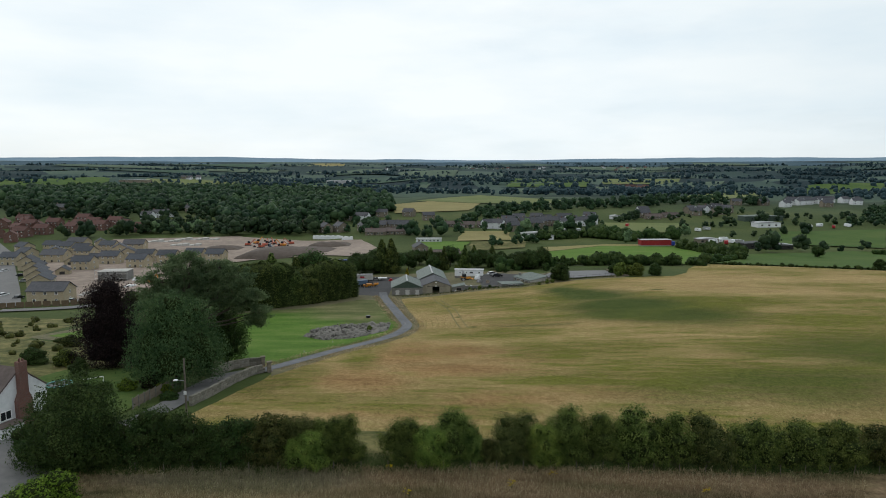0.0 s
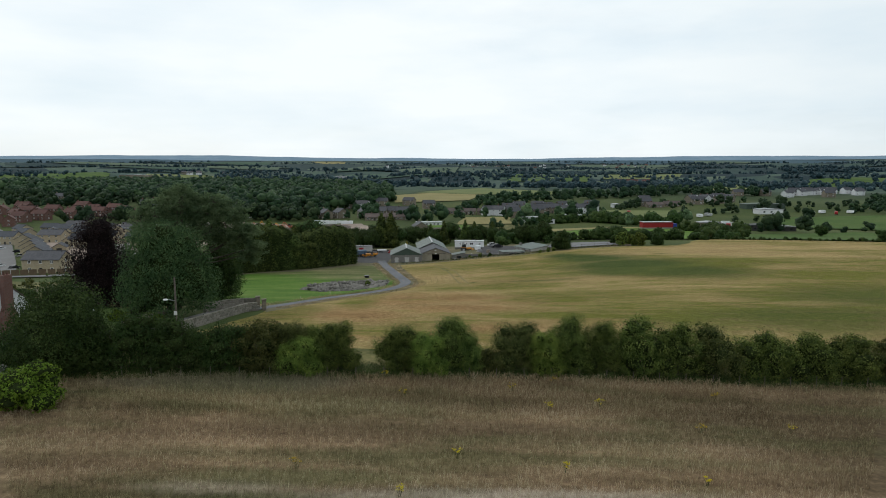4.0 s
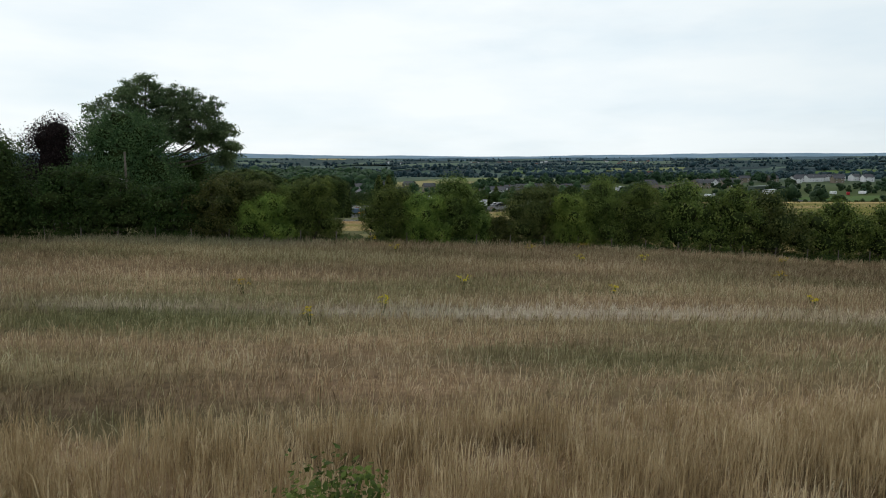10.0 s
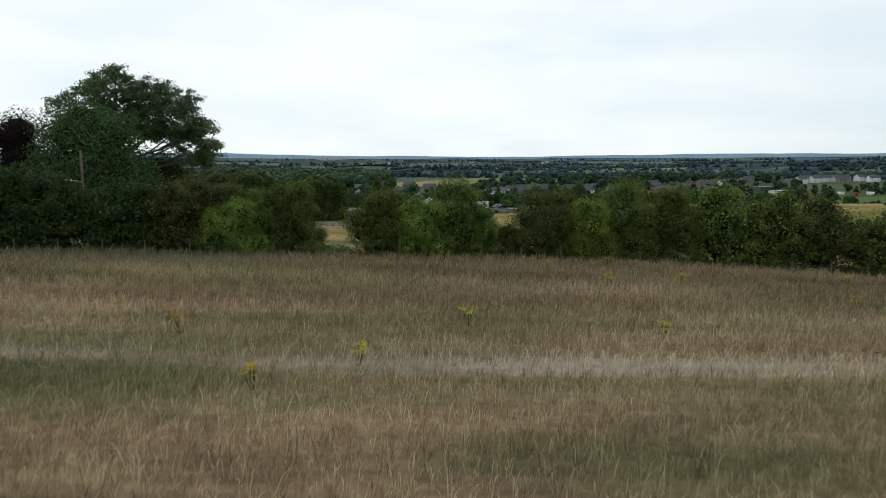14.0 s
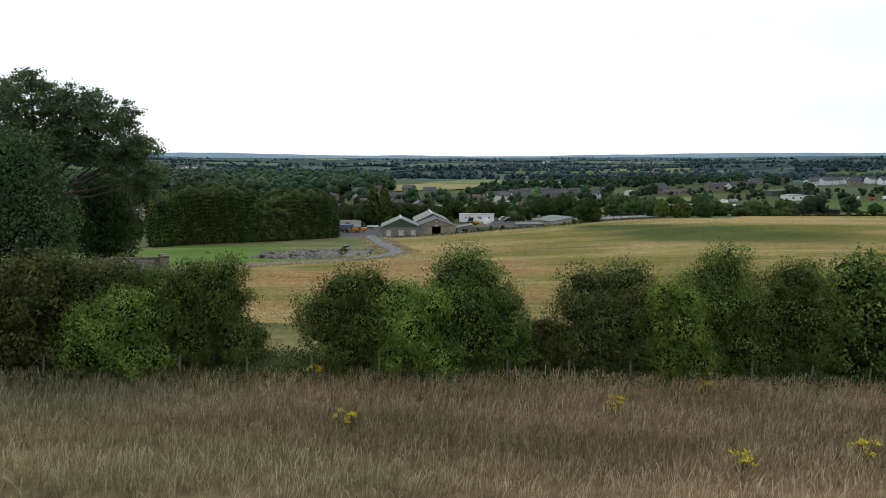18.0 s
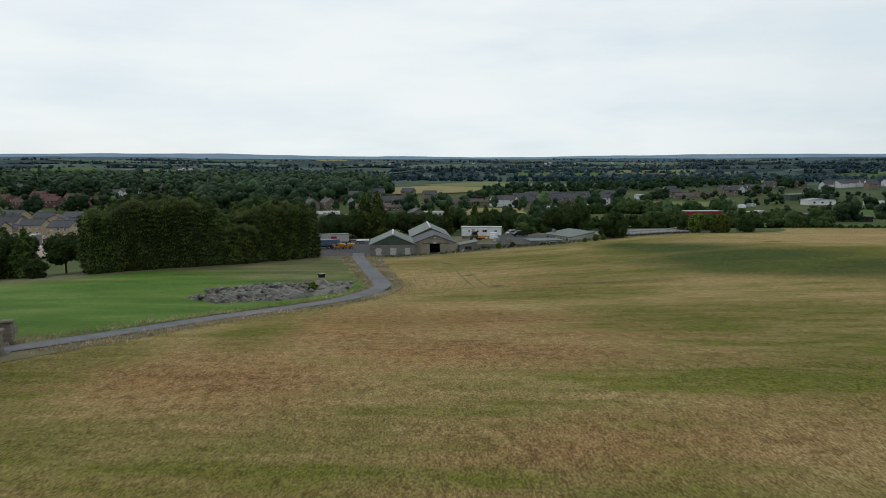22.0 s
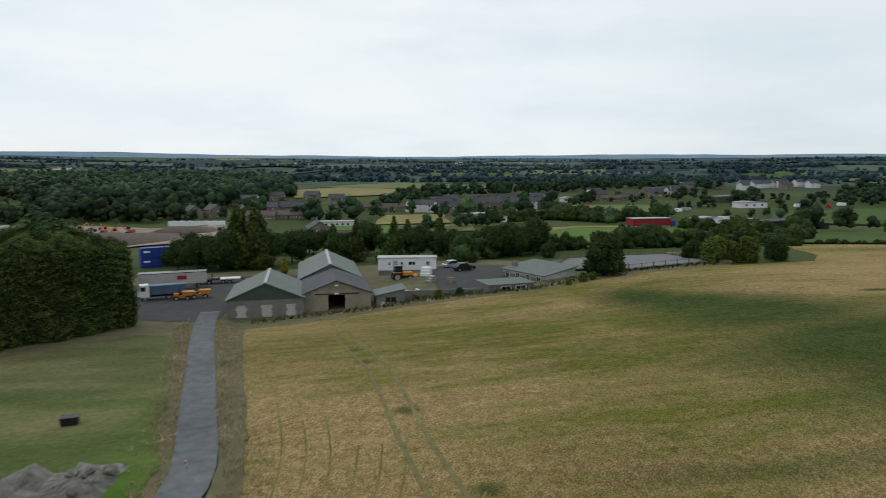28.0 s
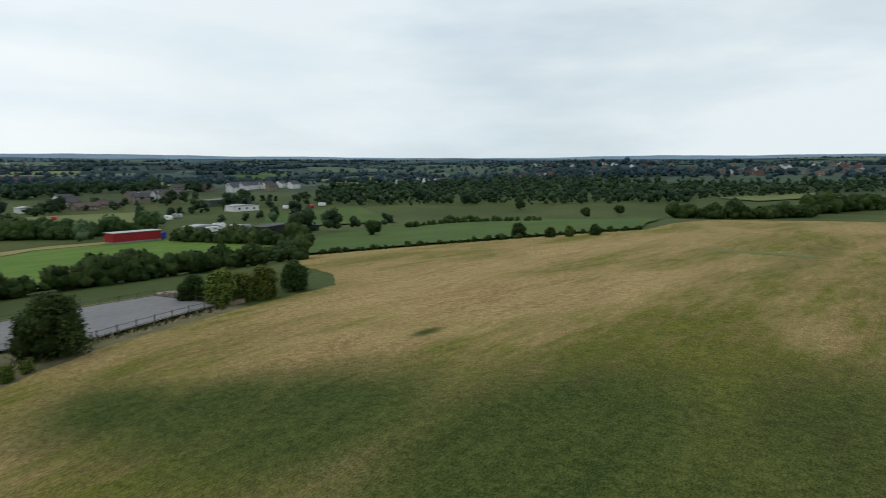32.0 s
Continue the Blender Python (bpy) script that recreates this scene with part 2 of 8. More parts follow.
M_DIRT = surface("site earth", (0.15, 0.115, 0.092), (0.34, 0.27, 0.22), 0.25, 0.95, bump=0.5, distance=0.3)
M_SOIL = surface("dark soil heap", (0.07, 0.055, 0.045), (0.12, 0.095, 0.08), 0.6, 0.95, bump=0.6, distance=0.3)
M_VERGE = surface("bare dry verge", (0.06, 0.062, 0.026), (0.165, 0.14, 0.075), 0.8, 0.95, bump=0.5, distance=0.06)
M_TRACK = surface("worn grey asphalt", (0.07, 0.073, 0.082), (0.19, 0.195, 0.205), 0.9, 0.85, bump=0.35, big=0.5)
M_YARD = surface("dark yard asphalt", (0.024, 0.024, 0.026), (0.055, 0.053, 0.053), 0.7, 0.85, bump=0.25)
M_LANE = surface("lane asphalt", (0.10, 0.10, 0.10), (0.17, 0.165, 0.16), 0.8, 0.85, bump=0.2)
M_BARK = surface("bark", (0.03, 0.024, 0.018), (0.085, 0.068, 0.052), 3.0, 0.9, bump=0.6, big=0)
M_HAW = leaves("hawthorn leaves", [(0.026, 0.045, 0.012), (0.064, 0.096, 0.023), (0.115, 0.158, 0.037), (0.2, 0.24, 0.06)], clump=0.3, through_light=0.28)
M_OAK = leaves("broadleaf leaves", [(0.013, 0.028, 0.009), (0.027, 0.052, 0.014), (0.045, 0.076, 0.021), (0.068, 0.098, 0.028)], clump=0.18)
M_WILLOW = leaves("grey green leaves", [(0.05, 0.09, 0.045), (0.092, 0.15, 0.072), (0.14, 0.21, 0.1), (0.2, 0.275, 0.135)], clump=0.16, through_light=0.5)
M_DENSE = leaves("dense tree leaves", [(0.022, 0.044, 0.019), (0.043, 0.078, 0.031), (0.072, 0.116, 0.045), (0.11, 0.16, 0.062)], clump=0.3, through_light=0.28)
# Dark crown cores: the shade deep among the leaves is put into their colour.
M_SHADESPRAY = surface("shade-dark conifer core", (0.006, 0.011, 0.004), (0.03, 0.043, 0.012), 2.6, 0.95, bump=1.0, big=0.2, distance=0.3, spec=0.05)
M_SHADEPURPLE = surface("shade-dark purple core", (0.005, 0.004, 0.004), (0.018, 0.012, 0.012), 5.0, 0.95, bump=1.0, big=0, distance=0.2, spec=0.05)
M_SHADECORE = surface("shade-dark leaf core", (0.008, 0.012, 0.004), (0.034, 0.048, 0.014), 5.0, 0.95, bump=1.0, big=0, distance=0.2, spec=0.05)
M_LIME = leaves("lime green leaves", [(0.05, 0.085, 0.01), (0.1, 0.15, 0.018), (0.15, 0.2, 0.025)], clump=0.6)
M_COPPER = leaves("copper beech leaves", [(0.009, 0.007, 0.008), (0.018, 0.012, 0.012), (0.032, 0.02, 0.019)], clump=0.3)
M_CONIFER = leaves("conifer sprays", [(0.016, 0.028, 0.009), (0.038, 0.058, 0.016), (0.075, 0.104, 0.026), (0.15, 0.175, 0.042)], clump=0.25, through_light=0.2)
# Leaf colours shifted to blue, so that haze is painted into far trees.
M_HAZEWOODS = leaves("haze-blue far woodland", [(0.012, 0.027, 0.033), (0.02, 0.041, 0.049), (0.028, 0.053, 0.061), (0.042, 0.07, 0.073)], clump=0.01, through_light=0.0)
M_WOODS = leaves("woodland leaves", [(0.01, 0.024, 0.013), (0.018, 0.037, 0.018), (0.03, 0.054, 0.024), (0.05, 0.078, 0.032)], clump=0.03, through_light=0.1)


# ---- mesh helpers ----
def mesh_of(name, verts, faces, mats, smooth=False):
    """A mesh from arrays: verts (n, 3); faces (m, 3) or (m, 4)."""
    me = bpy.data.meshes.new(name)
    verts, faces = np.asarray(verts, np.float32), np.asarray(faces, np.int32)
    k = faces.shape[1]
    me.vertices.add(len(verts)); me.vertices.foreach_set("co", verts.ravel())
    me.loops.add(faces.size); me.loops.foreach_set("vertex_index", faces.ravel())
    me.polygons.add(len(faces)); me.polygons.foreach_set("loop_start", np.arange(0, faces.size, k, dtype=np.int32))
    if smooth:
        me.polygons.foreach_set("use_smooth", np.ones(len(faces), bool))
    for m in mats if isinstance(mats, (list, tuple)) else [mats]:
        me.materials.append(m)
    me.update(calc_edges=True)
    return me


def thing(name, x, y, label, category, turn=0.0, z=None, group="", kind=""):
    e = new(name)
    e.matrix_world = pose(x, y, gz(x, y) if z is None else z, 0, 0, turn)
    e.empty_display_size = 0.5
    return tagged(e, label, category, group, kind)


def part(name, bm, mat, parent, label="", smooth=False):
    """One mesh object under a thing or a part."""
    if isinstance(bm, bpy.types.Mesh):
        me = bm
        me.name = name
    else:
        me = bpy.data.meshes.new(name)
        bmesh.ops.recalc_face_normals(bm, faces=bm.faces)
        bm.to_mesh(me); bm.free()
        me.materials.append(mat)
        if smooth:
            me.polygons.foreach_set("use_smooth", np.ones(len(me.polygons), bool))
    ob = new(name, me)
    ob.parent = parent
    return tagged(ob, label)


def box(x0, y0, z0, x1, y1, z1, bevel=0.0, bm=None):
    b = bmesh.new()
    r = bmesh.ops.create_cube(b, size=1.0)
    bmesh.ops.scale(b, vec=(x1 - x0, y1 - y0, z1 - z0), verts=r["verts"])
    bmesh.ops.translate(b, vec=((x0 + x1) / 2, (y0 + y1) / 2, (z0 + z1) / 2), verts=r["verts"])
    if bevel:
        bmesh.ops.bevel(b, geom=b.edges[:], offset=bevel, segments=1, affect="EDGES")
    if bm is None:
        return b
    tmp = bpy.data.meshes.new("tmp"); b.to_mesh(tmp); b.free(); bm.from_mesh(tmp); bpy.data.meshes.remove(tmp)
    return bm


def tube(p0, p1, r0, r1=None, sides=8, bm=None):
    """A tapered round bar from p0 to p1."""
    b = bm or bmesh.new()
    r1 = r0 if r1 is None else r1
    p0, p1 = Vector(p0), Vector(p1)
    q = (p1 - p0).to_track_quat("Z", "Y").to_matrix()
    rings = []
    for p, r in ((p0, r0), (p1, r1)):
        rings.append([b.verts.new(p + q @ Vector((r * math.cos(6.2832 * i / sides), r * math.sin(6.2832 * i / sides), 0))) for i in range(sides)])
    for i in range(sides):
        b.faces.new((rings[0][i], rings[0][(i + 1) % sides], rings[1][(i + 1) % sides], rings[1][i]))
    b.faces.new(rings[0][::-1]); b.faces.new(rings[1])
    return b


def prism(outline, y0, y1, bm=None):
    """A solid with an outline in x and z, drawn along y."""
    b = bm or bmesh.new()
    a = [b.verts.new((x, y0, z)) for x, z in outline]
    c = [b.verts.new((x, y1, z)) for x, z in outline]
    n = len(outline)
    b.faces.new(a); b.faces.new(c[::-1])
    for i in range(n):
        b.faces.new((a[i], a[(i + 1) % n], c[(i + 1) % n], c[i]))
    return b


def draped(name, outline, mat, lift=0.06, step=6.0, label="", category="ground", kind="structure", wobble=0.0):
    """A sheet of ground with the given outline, laid on the land."""
    if wobble:
        pts = []
        for i, (x, y) in enumerate(outline):
            x2, y2 = outline[(i + 1) % len(outline)]
            n = max(1, int(math.hypot(x2 - x, y2 - y) / (wobble * 5)))
            for j in range(n):
                px, py = x + (x2 - x) * j / n, y + (y2 - y) * j / n
                v = noise.noise_vector(Vector((px, py, 0)) / (wobble * 8)) * wobble
                pts.append((px + v.x, py + v.y))
        outline = pts
    bm = bmesh.new()
    bm.faces.new([bm.verts.new((x, y, 0)) for x, y in outline])
    for ax in (0, 1):
        lo, hi = min(p[ax] for p in outline), max(p[ax] for p in outline)
        for i in range(1, int((hi - lo) / step) + 1):
            co, no = [0, 0, 0], [0, 0, 0]
            co[ax], no[ax] = lo + i * step, 1
            bmesh.ops.bisect_plane(bm, geom=bm.verts[:] + bm.edges[:] + bm.faces[:], plane_co=co, plane_no=no)
    bmesh.ops.triangulate(bm, faces=bm.faces[:])
    for v in bm.verts:
        v.co.z = gz(v.co.x, v.co.y) + lift
    for f in bm.faces:
        f.smooth = True
        if f.normal.z < 0:
            f.normal_flip()
    me = bpy.data.meshes.new(name)
    bm.to_mesh(me); bm.free()
    me.materials.append(mat)
    return tagged(new(name, me), label, category, "", kind)


def ribbon(name, line, width, mat, lift=0.1, label="", category="road", step=3.0, kind="structure"):
    """A road along a line, laid on the land."""
    pts = np.array(line, float)
    seg = np.hypot(*np.diff(pts, axis=0).T)
    s = np.concatenate([[0], np.cumsum(seg)])
    t = np.arange(0, s[-1] + step, step).clip(max=s[-1])
    c = np.stack([np.interp(t, s, pts[:, i]) for i in (0, 1)], 1)
    for _ in range(4):
        c[1:-1] = (c[:-2] + 2 * c[1:-1] + c[2:]) / 4
    d = np.gradient(c, axis=0); d /= np.linalg.norm(d, axis=1)[:, None] + 1e-9
    nrm = np.stack([-d[:, 1], d[:, 0]], 1)
    cols = []
    for k in (-0.5, -0.17, 0.17, 0.5):
        p = c + nrm * width * k
        cols.append(np.column_stack([p, ground_z(*p.T) + lift]))
    V = np.stack(cols, 1).reshape(-1, 3)
    n = len(c)
    F = [(4 * i + j, 4 * i + j + 1, 4 * i + j + 5, 4 * i + j + 4) for i in range(n - 1) for j in range(3)]
    me = mesh_of(name, V, np.array(F)[:, ::-1], mat, True)
    return tagged(new(name, me), label, category, "", kind)


# ---- foliage helpers ----
ICO_V, ICO_F = None, None
_b = bmesh.new(); bmesh.ops.create_icosphere(_b, subdivisions=2, radius=1.0)
ICO_V = np.array([v.co[:] for v in _b.verts]); ICO_F = np.array([[v.index for v in f.verts] for f in _b.faces]); _b.free()
_b = bmesh.new(); bmesh.ops.create_icosphere(_b, subdivisions=1, radius=1.0)
ICO1_V = np.array([v.co[:] for v in _b.verts]); ICO1_F = np.array([[v.index for v in f.verts] for f in _b.faces]); _b.free()


def unit(n, r):
    v = r.normal(size=(n, 3))
    return v / np.linalg.norm(v, axis=1)[:, None]


def leaf_quads(c, nrm, size, r, slim=0.6):
    """Small four-cornered leaves or sprays at c, facing nrm."""
    n = len(c)
    t = np.cross(nrm, unit(n, r)); t /= np.linalg.norm(t, axis=1)[:, None] + 1e-9
    b = np.cross(nrm, t)
    s = size[:, None]
    fold = nrm * s * 0.22
    V = np.stack([c - t * s, c + b * s * slim - fold, c + t * s, c - b * s * slim - fold], 1).reshape(-1, 3)
    return V, np.arange(4 * n).reshape(-1, 4)


def crown_mesh(name, lobes, count, size, mat, seed, core=0.8, hang=0.0, shell=0.3, rough=0.22, cull=0.38, cluster=0, inner=None):
    """A crown of many leaves on and in a set of lobes (x, y, z, rx, ry, rz), with an uneven outline."""
    r = np.random.default_rng(seed)
    big = L = np.array(lobes, float)
    if cluster:
        # sprays of leaves that hang on the outside of the lobes
        a = L[:, 3] * L[:, 4] + L[:, 3] * L[:, 5] + L[:, 4] * L[:, 5]
        k = r.choice(len(L), cluster, p=a / a.sum())
        d = unit(cluster, r)
        c = L[k, :3] + d * L[k, 3:] * r.uniform(0.72, 1.02, (cluster, 1))
        q = np.cbrt(L[:, 3] * L[:, 4] * L[:, 5]).mean() * r.uniform(0.24, 0.46, cluster)
        L = np.column_stack([c, q * 1.1, q * 1.1, q * r.uniform(0.7, 1.15, cluster)])
        cull = 0
    area = (L[:, 3] * L[:, 4] + L[:, 3] * L[:, 5] + L[:, 4] * L[:, 5])
    pick = r.choice(len(L), count, p=area / area.sum())
    if cluster:
        # the rest of the leaves clothe the lobes themselves
        ab = big[:, 3] * big[:, 4] + big[:, 3] * big[:, 5] + big[:, 4] * big[:, 5]
        m = count // 2
        pick[:m] = len(L) + r.choice(len(big), m, p=ab / ab.sum())
        L = np.concatenate([L, big])
    d = unit(count, r)
    ph = r.uniform(0, 6.28, (len(L), 4))
    wav = 1 + rough * (np.sin(4.3 * d[:, 0] + ph[pick, 0]) * np.sin(4.9 * d[:, 1] + ph[pick, 1]) + 0.7 * np.sin(9 * d[:, 2] + 7 * d[:, 0] + ph[pick, 2]) * np.sin(8 * d[:, 1] + ph[pick, 3]))
    rad = (1 - shell * r.random(count) ** 2) * wav
    c = L[pick, :3] + d * L[pick, 3:] * rad[:, None]
    nrm = d + 0.8 * unit(count, r) + np.array([0, 0, 0.25])
    nrm /= np.linalg.norm(nrm, axis=1)[:, None]
    keep = c[:, 2] > 0.05
    # thin out what lies deep in another lobe
    if cluster:
        for l in big:
            deep = (((c - l[:3]) / l[3:]) ** 2).sum(1) < 0.3
            keep &= ~deep
    for l in L if cull else ():
        inside = (((c - l[:3]) / l[3:]) ** 2).sum(1) < cull
        keep &= ~inside
    c, nrm = c[keep], nrm[keep]
    sz = size * r.uniform(0.6, 1.35, len(c))
    V, F = leaf_quads(c, nrm, sz, r)
    if hang:
        V[2::4, 2] -= np.repeat(sz, 1) * hang
    tri = [F[:, [0, 1, 2]], F[:, [0, 2, 3]]]
    T = np.concatenate(tri)
    # Solid core lobes in a near-black colour that paints the shade between leaves.
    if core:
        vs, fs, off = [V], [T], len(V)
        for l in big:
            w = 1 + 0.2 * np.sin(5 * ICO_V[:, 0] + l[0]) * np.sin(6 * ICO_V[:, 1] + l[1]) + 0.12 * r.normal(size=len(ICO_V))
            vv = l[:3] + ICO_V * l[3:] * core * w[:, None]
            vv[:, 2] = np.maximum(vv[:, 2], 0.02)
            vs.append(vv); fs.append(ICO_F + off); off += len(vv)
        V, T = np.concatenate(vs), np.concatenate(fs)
        me = mesh_of(name, V, T, [mat, inner or M_SHADECORE])
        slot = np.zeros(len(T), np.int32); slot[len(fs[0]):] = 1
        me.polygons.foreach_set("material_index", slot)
        return me
    return mesh_of(name, V, T, mat)


def branch_mesh(limbs):
    """Trunk and limbs: tapered bars (p0, p1, r0, r1)."""
    bm = bmesh.new()
    for p0, p1, r0, r1 in limbs:
        tube(p0, p1, r0, r1, 8, bm)
    return bm


def make_tree(name, x, y, height, lobes, count, size, mat, seed, label, category="tree", trunk=0.35, core=0.78, hang=0.0, group="", z=None, shell=0.3, rough=0.22, turn=0.0, cluster=0, inner=None):
    e = thing(name, x, y, label, category, turn, z, group)
    L = np.array(lobes, float)
    top = L[:, 2].max()
    limbs = [((0, 0, -0.3), (0.1, 0.05, height * 0.35), trunk, trunk * 0.7), ((0.1, 0.05, height * 0.35), (0, 0, top), trunk * 0.7, trunk * 0.25)]
    for i, l in enumerate(L):
        z0 = height * (0.22 + 0.05 * (i % 4))
        limbs.append(((0.05, 0.03, z0), tuple(l[:3] + (0, 0, 0.2)), trunk * 0.45, trunk * 0.12))
    part("trunk", branch_mesh(limbs), M_BARK, e, smooth=True)
    part("crown", crown_mesh("crown", lobes, count, size, mat, seed, core, hang, shell, rough, 0.38, cluster, inner), mat, e)
    return e


def random_lobes(r, w, h, n, base=0.25):
    """Lobes of a round-headed tree w wide and h high."""
    out = [(0, 0, h * 0.62, w * 0.36, w * 0.36, h * 0.34)]
    for i in range(n):
        a = 6.2832 * (i + r.uniform(-0.3, 0.3)) / n
        q = w * r.uniform(0.2, 0.3)
        out.append((q * math.cos(a), q * math.sin(a), h * r.uniform(base + 0.17, 0.7), w * r.uniform(0.2, 0.28), w * r.uniform(0.2, 0.28), h * r.uniform(0.18, 0.26)))
    return out


def woods(name, pos, hmin, hmax, mat, quads, seed, label, wide=0.9, category="trees"):
    """Many far trees in one mesh: each a crown of uneven lobes, ragged with leaf clumps, down to the ground."""
    r = np.random.default_rng(seed)
    pos = np.asarray(pos, float)
    n = len(pos)
    lobes = 8 if quads >= 100 else 6 if quads >= 40 else 4 if quads >= 10 else 2
    h = r.uniform(hmin, hmax, n) * r.choice([0.8, 1.0, 1.0, 1.2], n)
    w = h * r.uniform(0.75, 1.25, n) * wide * 0.5
    z = ground_z(pos[:, 0], pos[:, 1])
    idx = np.repeat(np.arange(n), lobes)
    m = len(idx)
    lift = np.tile(np.linspace(0.28, 0.8, lobes), n) + r.uniform(-0.08, 0.08, m)
    b = r.uniform(0, 6.283, m)
    off = w[idx] * r.uniform(0.25, 0.75, m) * np.clip(1.35 - lift, 0.3, 1)
    C = np.column_stack([pos[idx, 0] + off * np.cos(b), pos[idx, 1] + off * np.sin(b), z[idx] + h[idx] * lift])
    q = w[idx] * r.uniform(0.38, 0.68, m) * (1.5 if lobes == 2 else 1.0)
    S = np.column_stack([q, q, np.maximum(q * r.uniform(0.7, 1.1, m), h[idx] * (0.3 if lobes == 2 else 0.16))])
    HV, HF = (ICO_V, ICO_F) if quads >= 100 else (ICO1_V, ICO1_F)
    k = len(HV)
    V1 = (C[:, None, :] + HV[None] * S[:, None, :] * (0.92 + 0.16 * r.normal(size=(m, k, 1)))).reshape(-1, 3)
    F1 = (HF[None] + (np.arange(m) * k)[:, None, None]).reshape(-1, 3)
    # ragged clumps on the lobes
    per = max(1, round(quads * 1.4 / lobes))
    ci = np.repeat(np.arange(m), per)
    c2 = len(ci)
    d = unit(c2, r); d[:, 2] = np.where(d[:, 2] < -0.3, -d[:, 2], d[:, 2])
    c = C[ci] + d * S[ci] * r.uniform(0.8, 1.12, (c2, 1))
    nrm = d + 0.7 * unit(c2, r); nrm /= np.linalg.norm(nrm, axis=1)[:, None]
    V2, F2 = leaf_quads(c, nrm, q[ci] * r.uniform(0.22, 0.5, c2) * (0.7 if quads >= 40 else 1), r, 0.75)
    T2 = np.concatenate([F2[:, [0, 1, 2]], F2[:, [0, 2, 3]]]) + len(V1)
    me = mesh_of(name, np.concatenate([V1, V2]), np.concatenate([F1, T2]), mat)
    return tagged(new(name, me), label, category, "", "stuff")


def row_of(line, gap, spread, r):
    """Places along a line, about gap apart, scattered by spread."""
    pts = np.array(line, float)
    s = np.concatenate([[0], np.cumsum(np.hypot(*np.diff(pts, axis=0).T))])
    t = np.arange(0, s[-1], gap) + r.uniform(-0.3, 0.3, len(np.arange(0, s[-1], gap))) * gap
    p = np.stack([np.interp(t, s, pts[:, i]) for i in (0, 1)], 1)
    return p + r.normal(size=p.shape) * spread


def inside(poly, p):
    """Which of the places p lie in the polygon."""
    poly = np.asarray(poly, float)
    x, y = p[:, 0], p[:, 1]
    res = np.zeros(len(p), bool)
    j = len(poly) - 1
    for i in range(len(poly)):
        xi, yi, xj, yj = *poly[i], *poly[j]
        c = ((yi > y) != (yj > y)) & (x < (xj - xi) * (y - yi) / (yj - yi + 1e-12) + xi)
        res ^= c
        j = i
    return res


def scatter_in(poly, spacing, r, jitter=0.45):
    poly = np.asarray(poly, float)
    lo, hi = poly.min(0), poly.max(0)
    gx, gy = np.meshgrid(np.arange(lo[0], hi[0], spacing), np.arange(lo[1], hi[1], spacing))
    p = np.column_stack([gx.ravel(), gy.ravel()]) + r.uniform(-jitter, jitter, (gx.size, 2)) * spacing
    return p[inside(poly, p)]


# ---- the land: one sheet to the horizon ----
def spaced(lo, hi, inner0, inner1, fine, grow):
    out = list(np.arange(inner0, inner1 + 0.01, fine))
    s = fine
    while out[-1] < hi:
        s *= grow; out.append(min(hi, out[-1] + s))
    s = fine
    while out[0] > lo:
        s *= grow; out.insert(0, max(lo, out[0] - s))
    return np.array(out)


lx, ly = spaced(-4700, 4700, -130, 240, 4.0, 1.05), spaced(-700, 4750, -20, 300, 4.0, 1.045)
GX, GY = np.meshgrid(lx, ly)
V = np.column_stack([GX.ravel(), GY.ravel(), ground_z(GX.ravel(), GY.ravel())])
nx, ny = len(lx), len(ly)
I = np.arange(nx * ny).reshape(ny, nx)
F = np.stack([I[:-1, :-1], I[:-1, 1:], I[1:, 1:], I[1:, :-1]], -1).reshape(-1, 4)
tagged(new("ground", mesh_of("ground", V, F, M_LAND, True)), "rolling green grassland, tinted with haze towards the far hills", "ground", "", "structure")
# ---- near fields ----
M_CROP = None


def patches(nodes, links, vec, spots):
    """Soft-edged patches at (x, y, half widths, strength), as one mask."""
    total = None
    for cx, cy, wx, wy, k in spots:
        d = nodes.new("ShaderNodeVectorMath"); d.operation = "SUBTRACT"; d.inputs[1].default_value = (cx, cy, 0)
        links.new(vec, d.inputs[0])
        q = nodes.new("ShaderNodeVectorMath"); q.operation = "MULTIPLY"; q.inputs[1].default_value = (1 / wx, 1 / wy, 0)
        links.new(d.outputs[0], q.inputs[0])
        ln = nodes.new("ShaderNodeVectorMath"); ln.operation = "LENGTH"
        links.new(q.outputs[0], ln.inputs[0])
        mr = nodes.new("ShaderNodeMapRange"); mr.interpolation_type = "SMOOTHSTEP"
        mr.inputs["From Min"].default_value, mr.inputs["From Max"].default_value = 1.5, 0.35
        mr.inputs["To Min"].default_value, mr.inputs["To Max"].default_value = 0, k
        links.new(ln.outputs["Value"], mr.inputs["Value"])
        total = mr.outputs[0] if total is None else math_of(nodes, links, "MAXIMUM", total, mr.outputs[0])
    return total


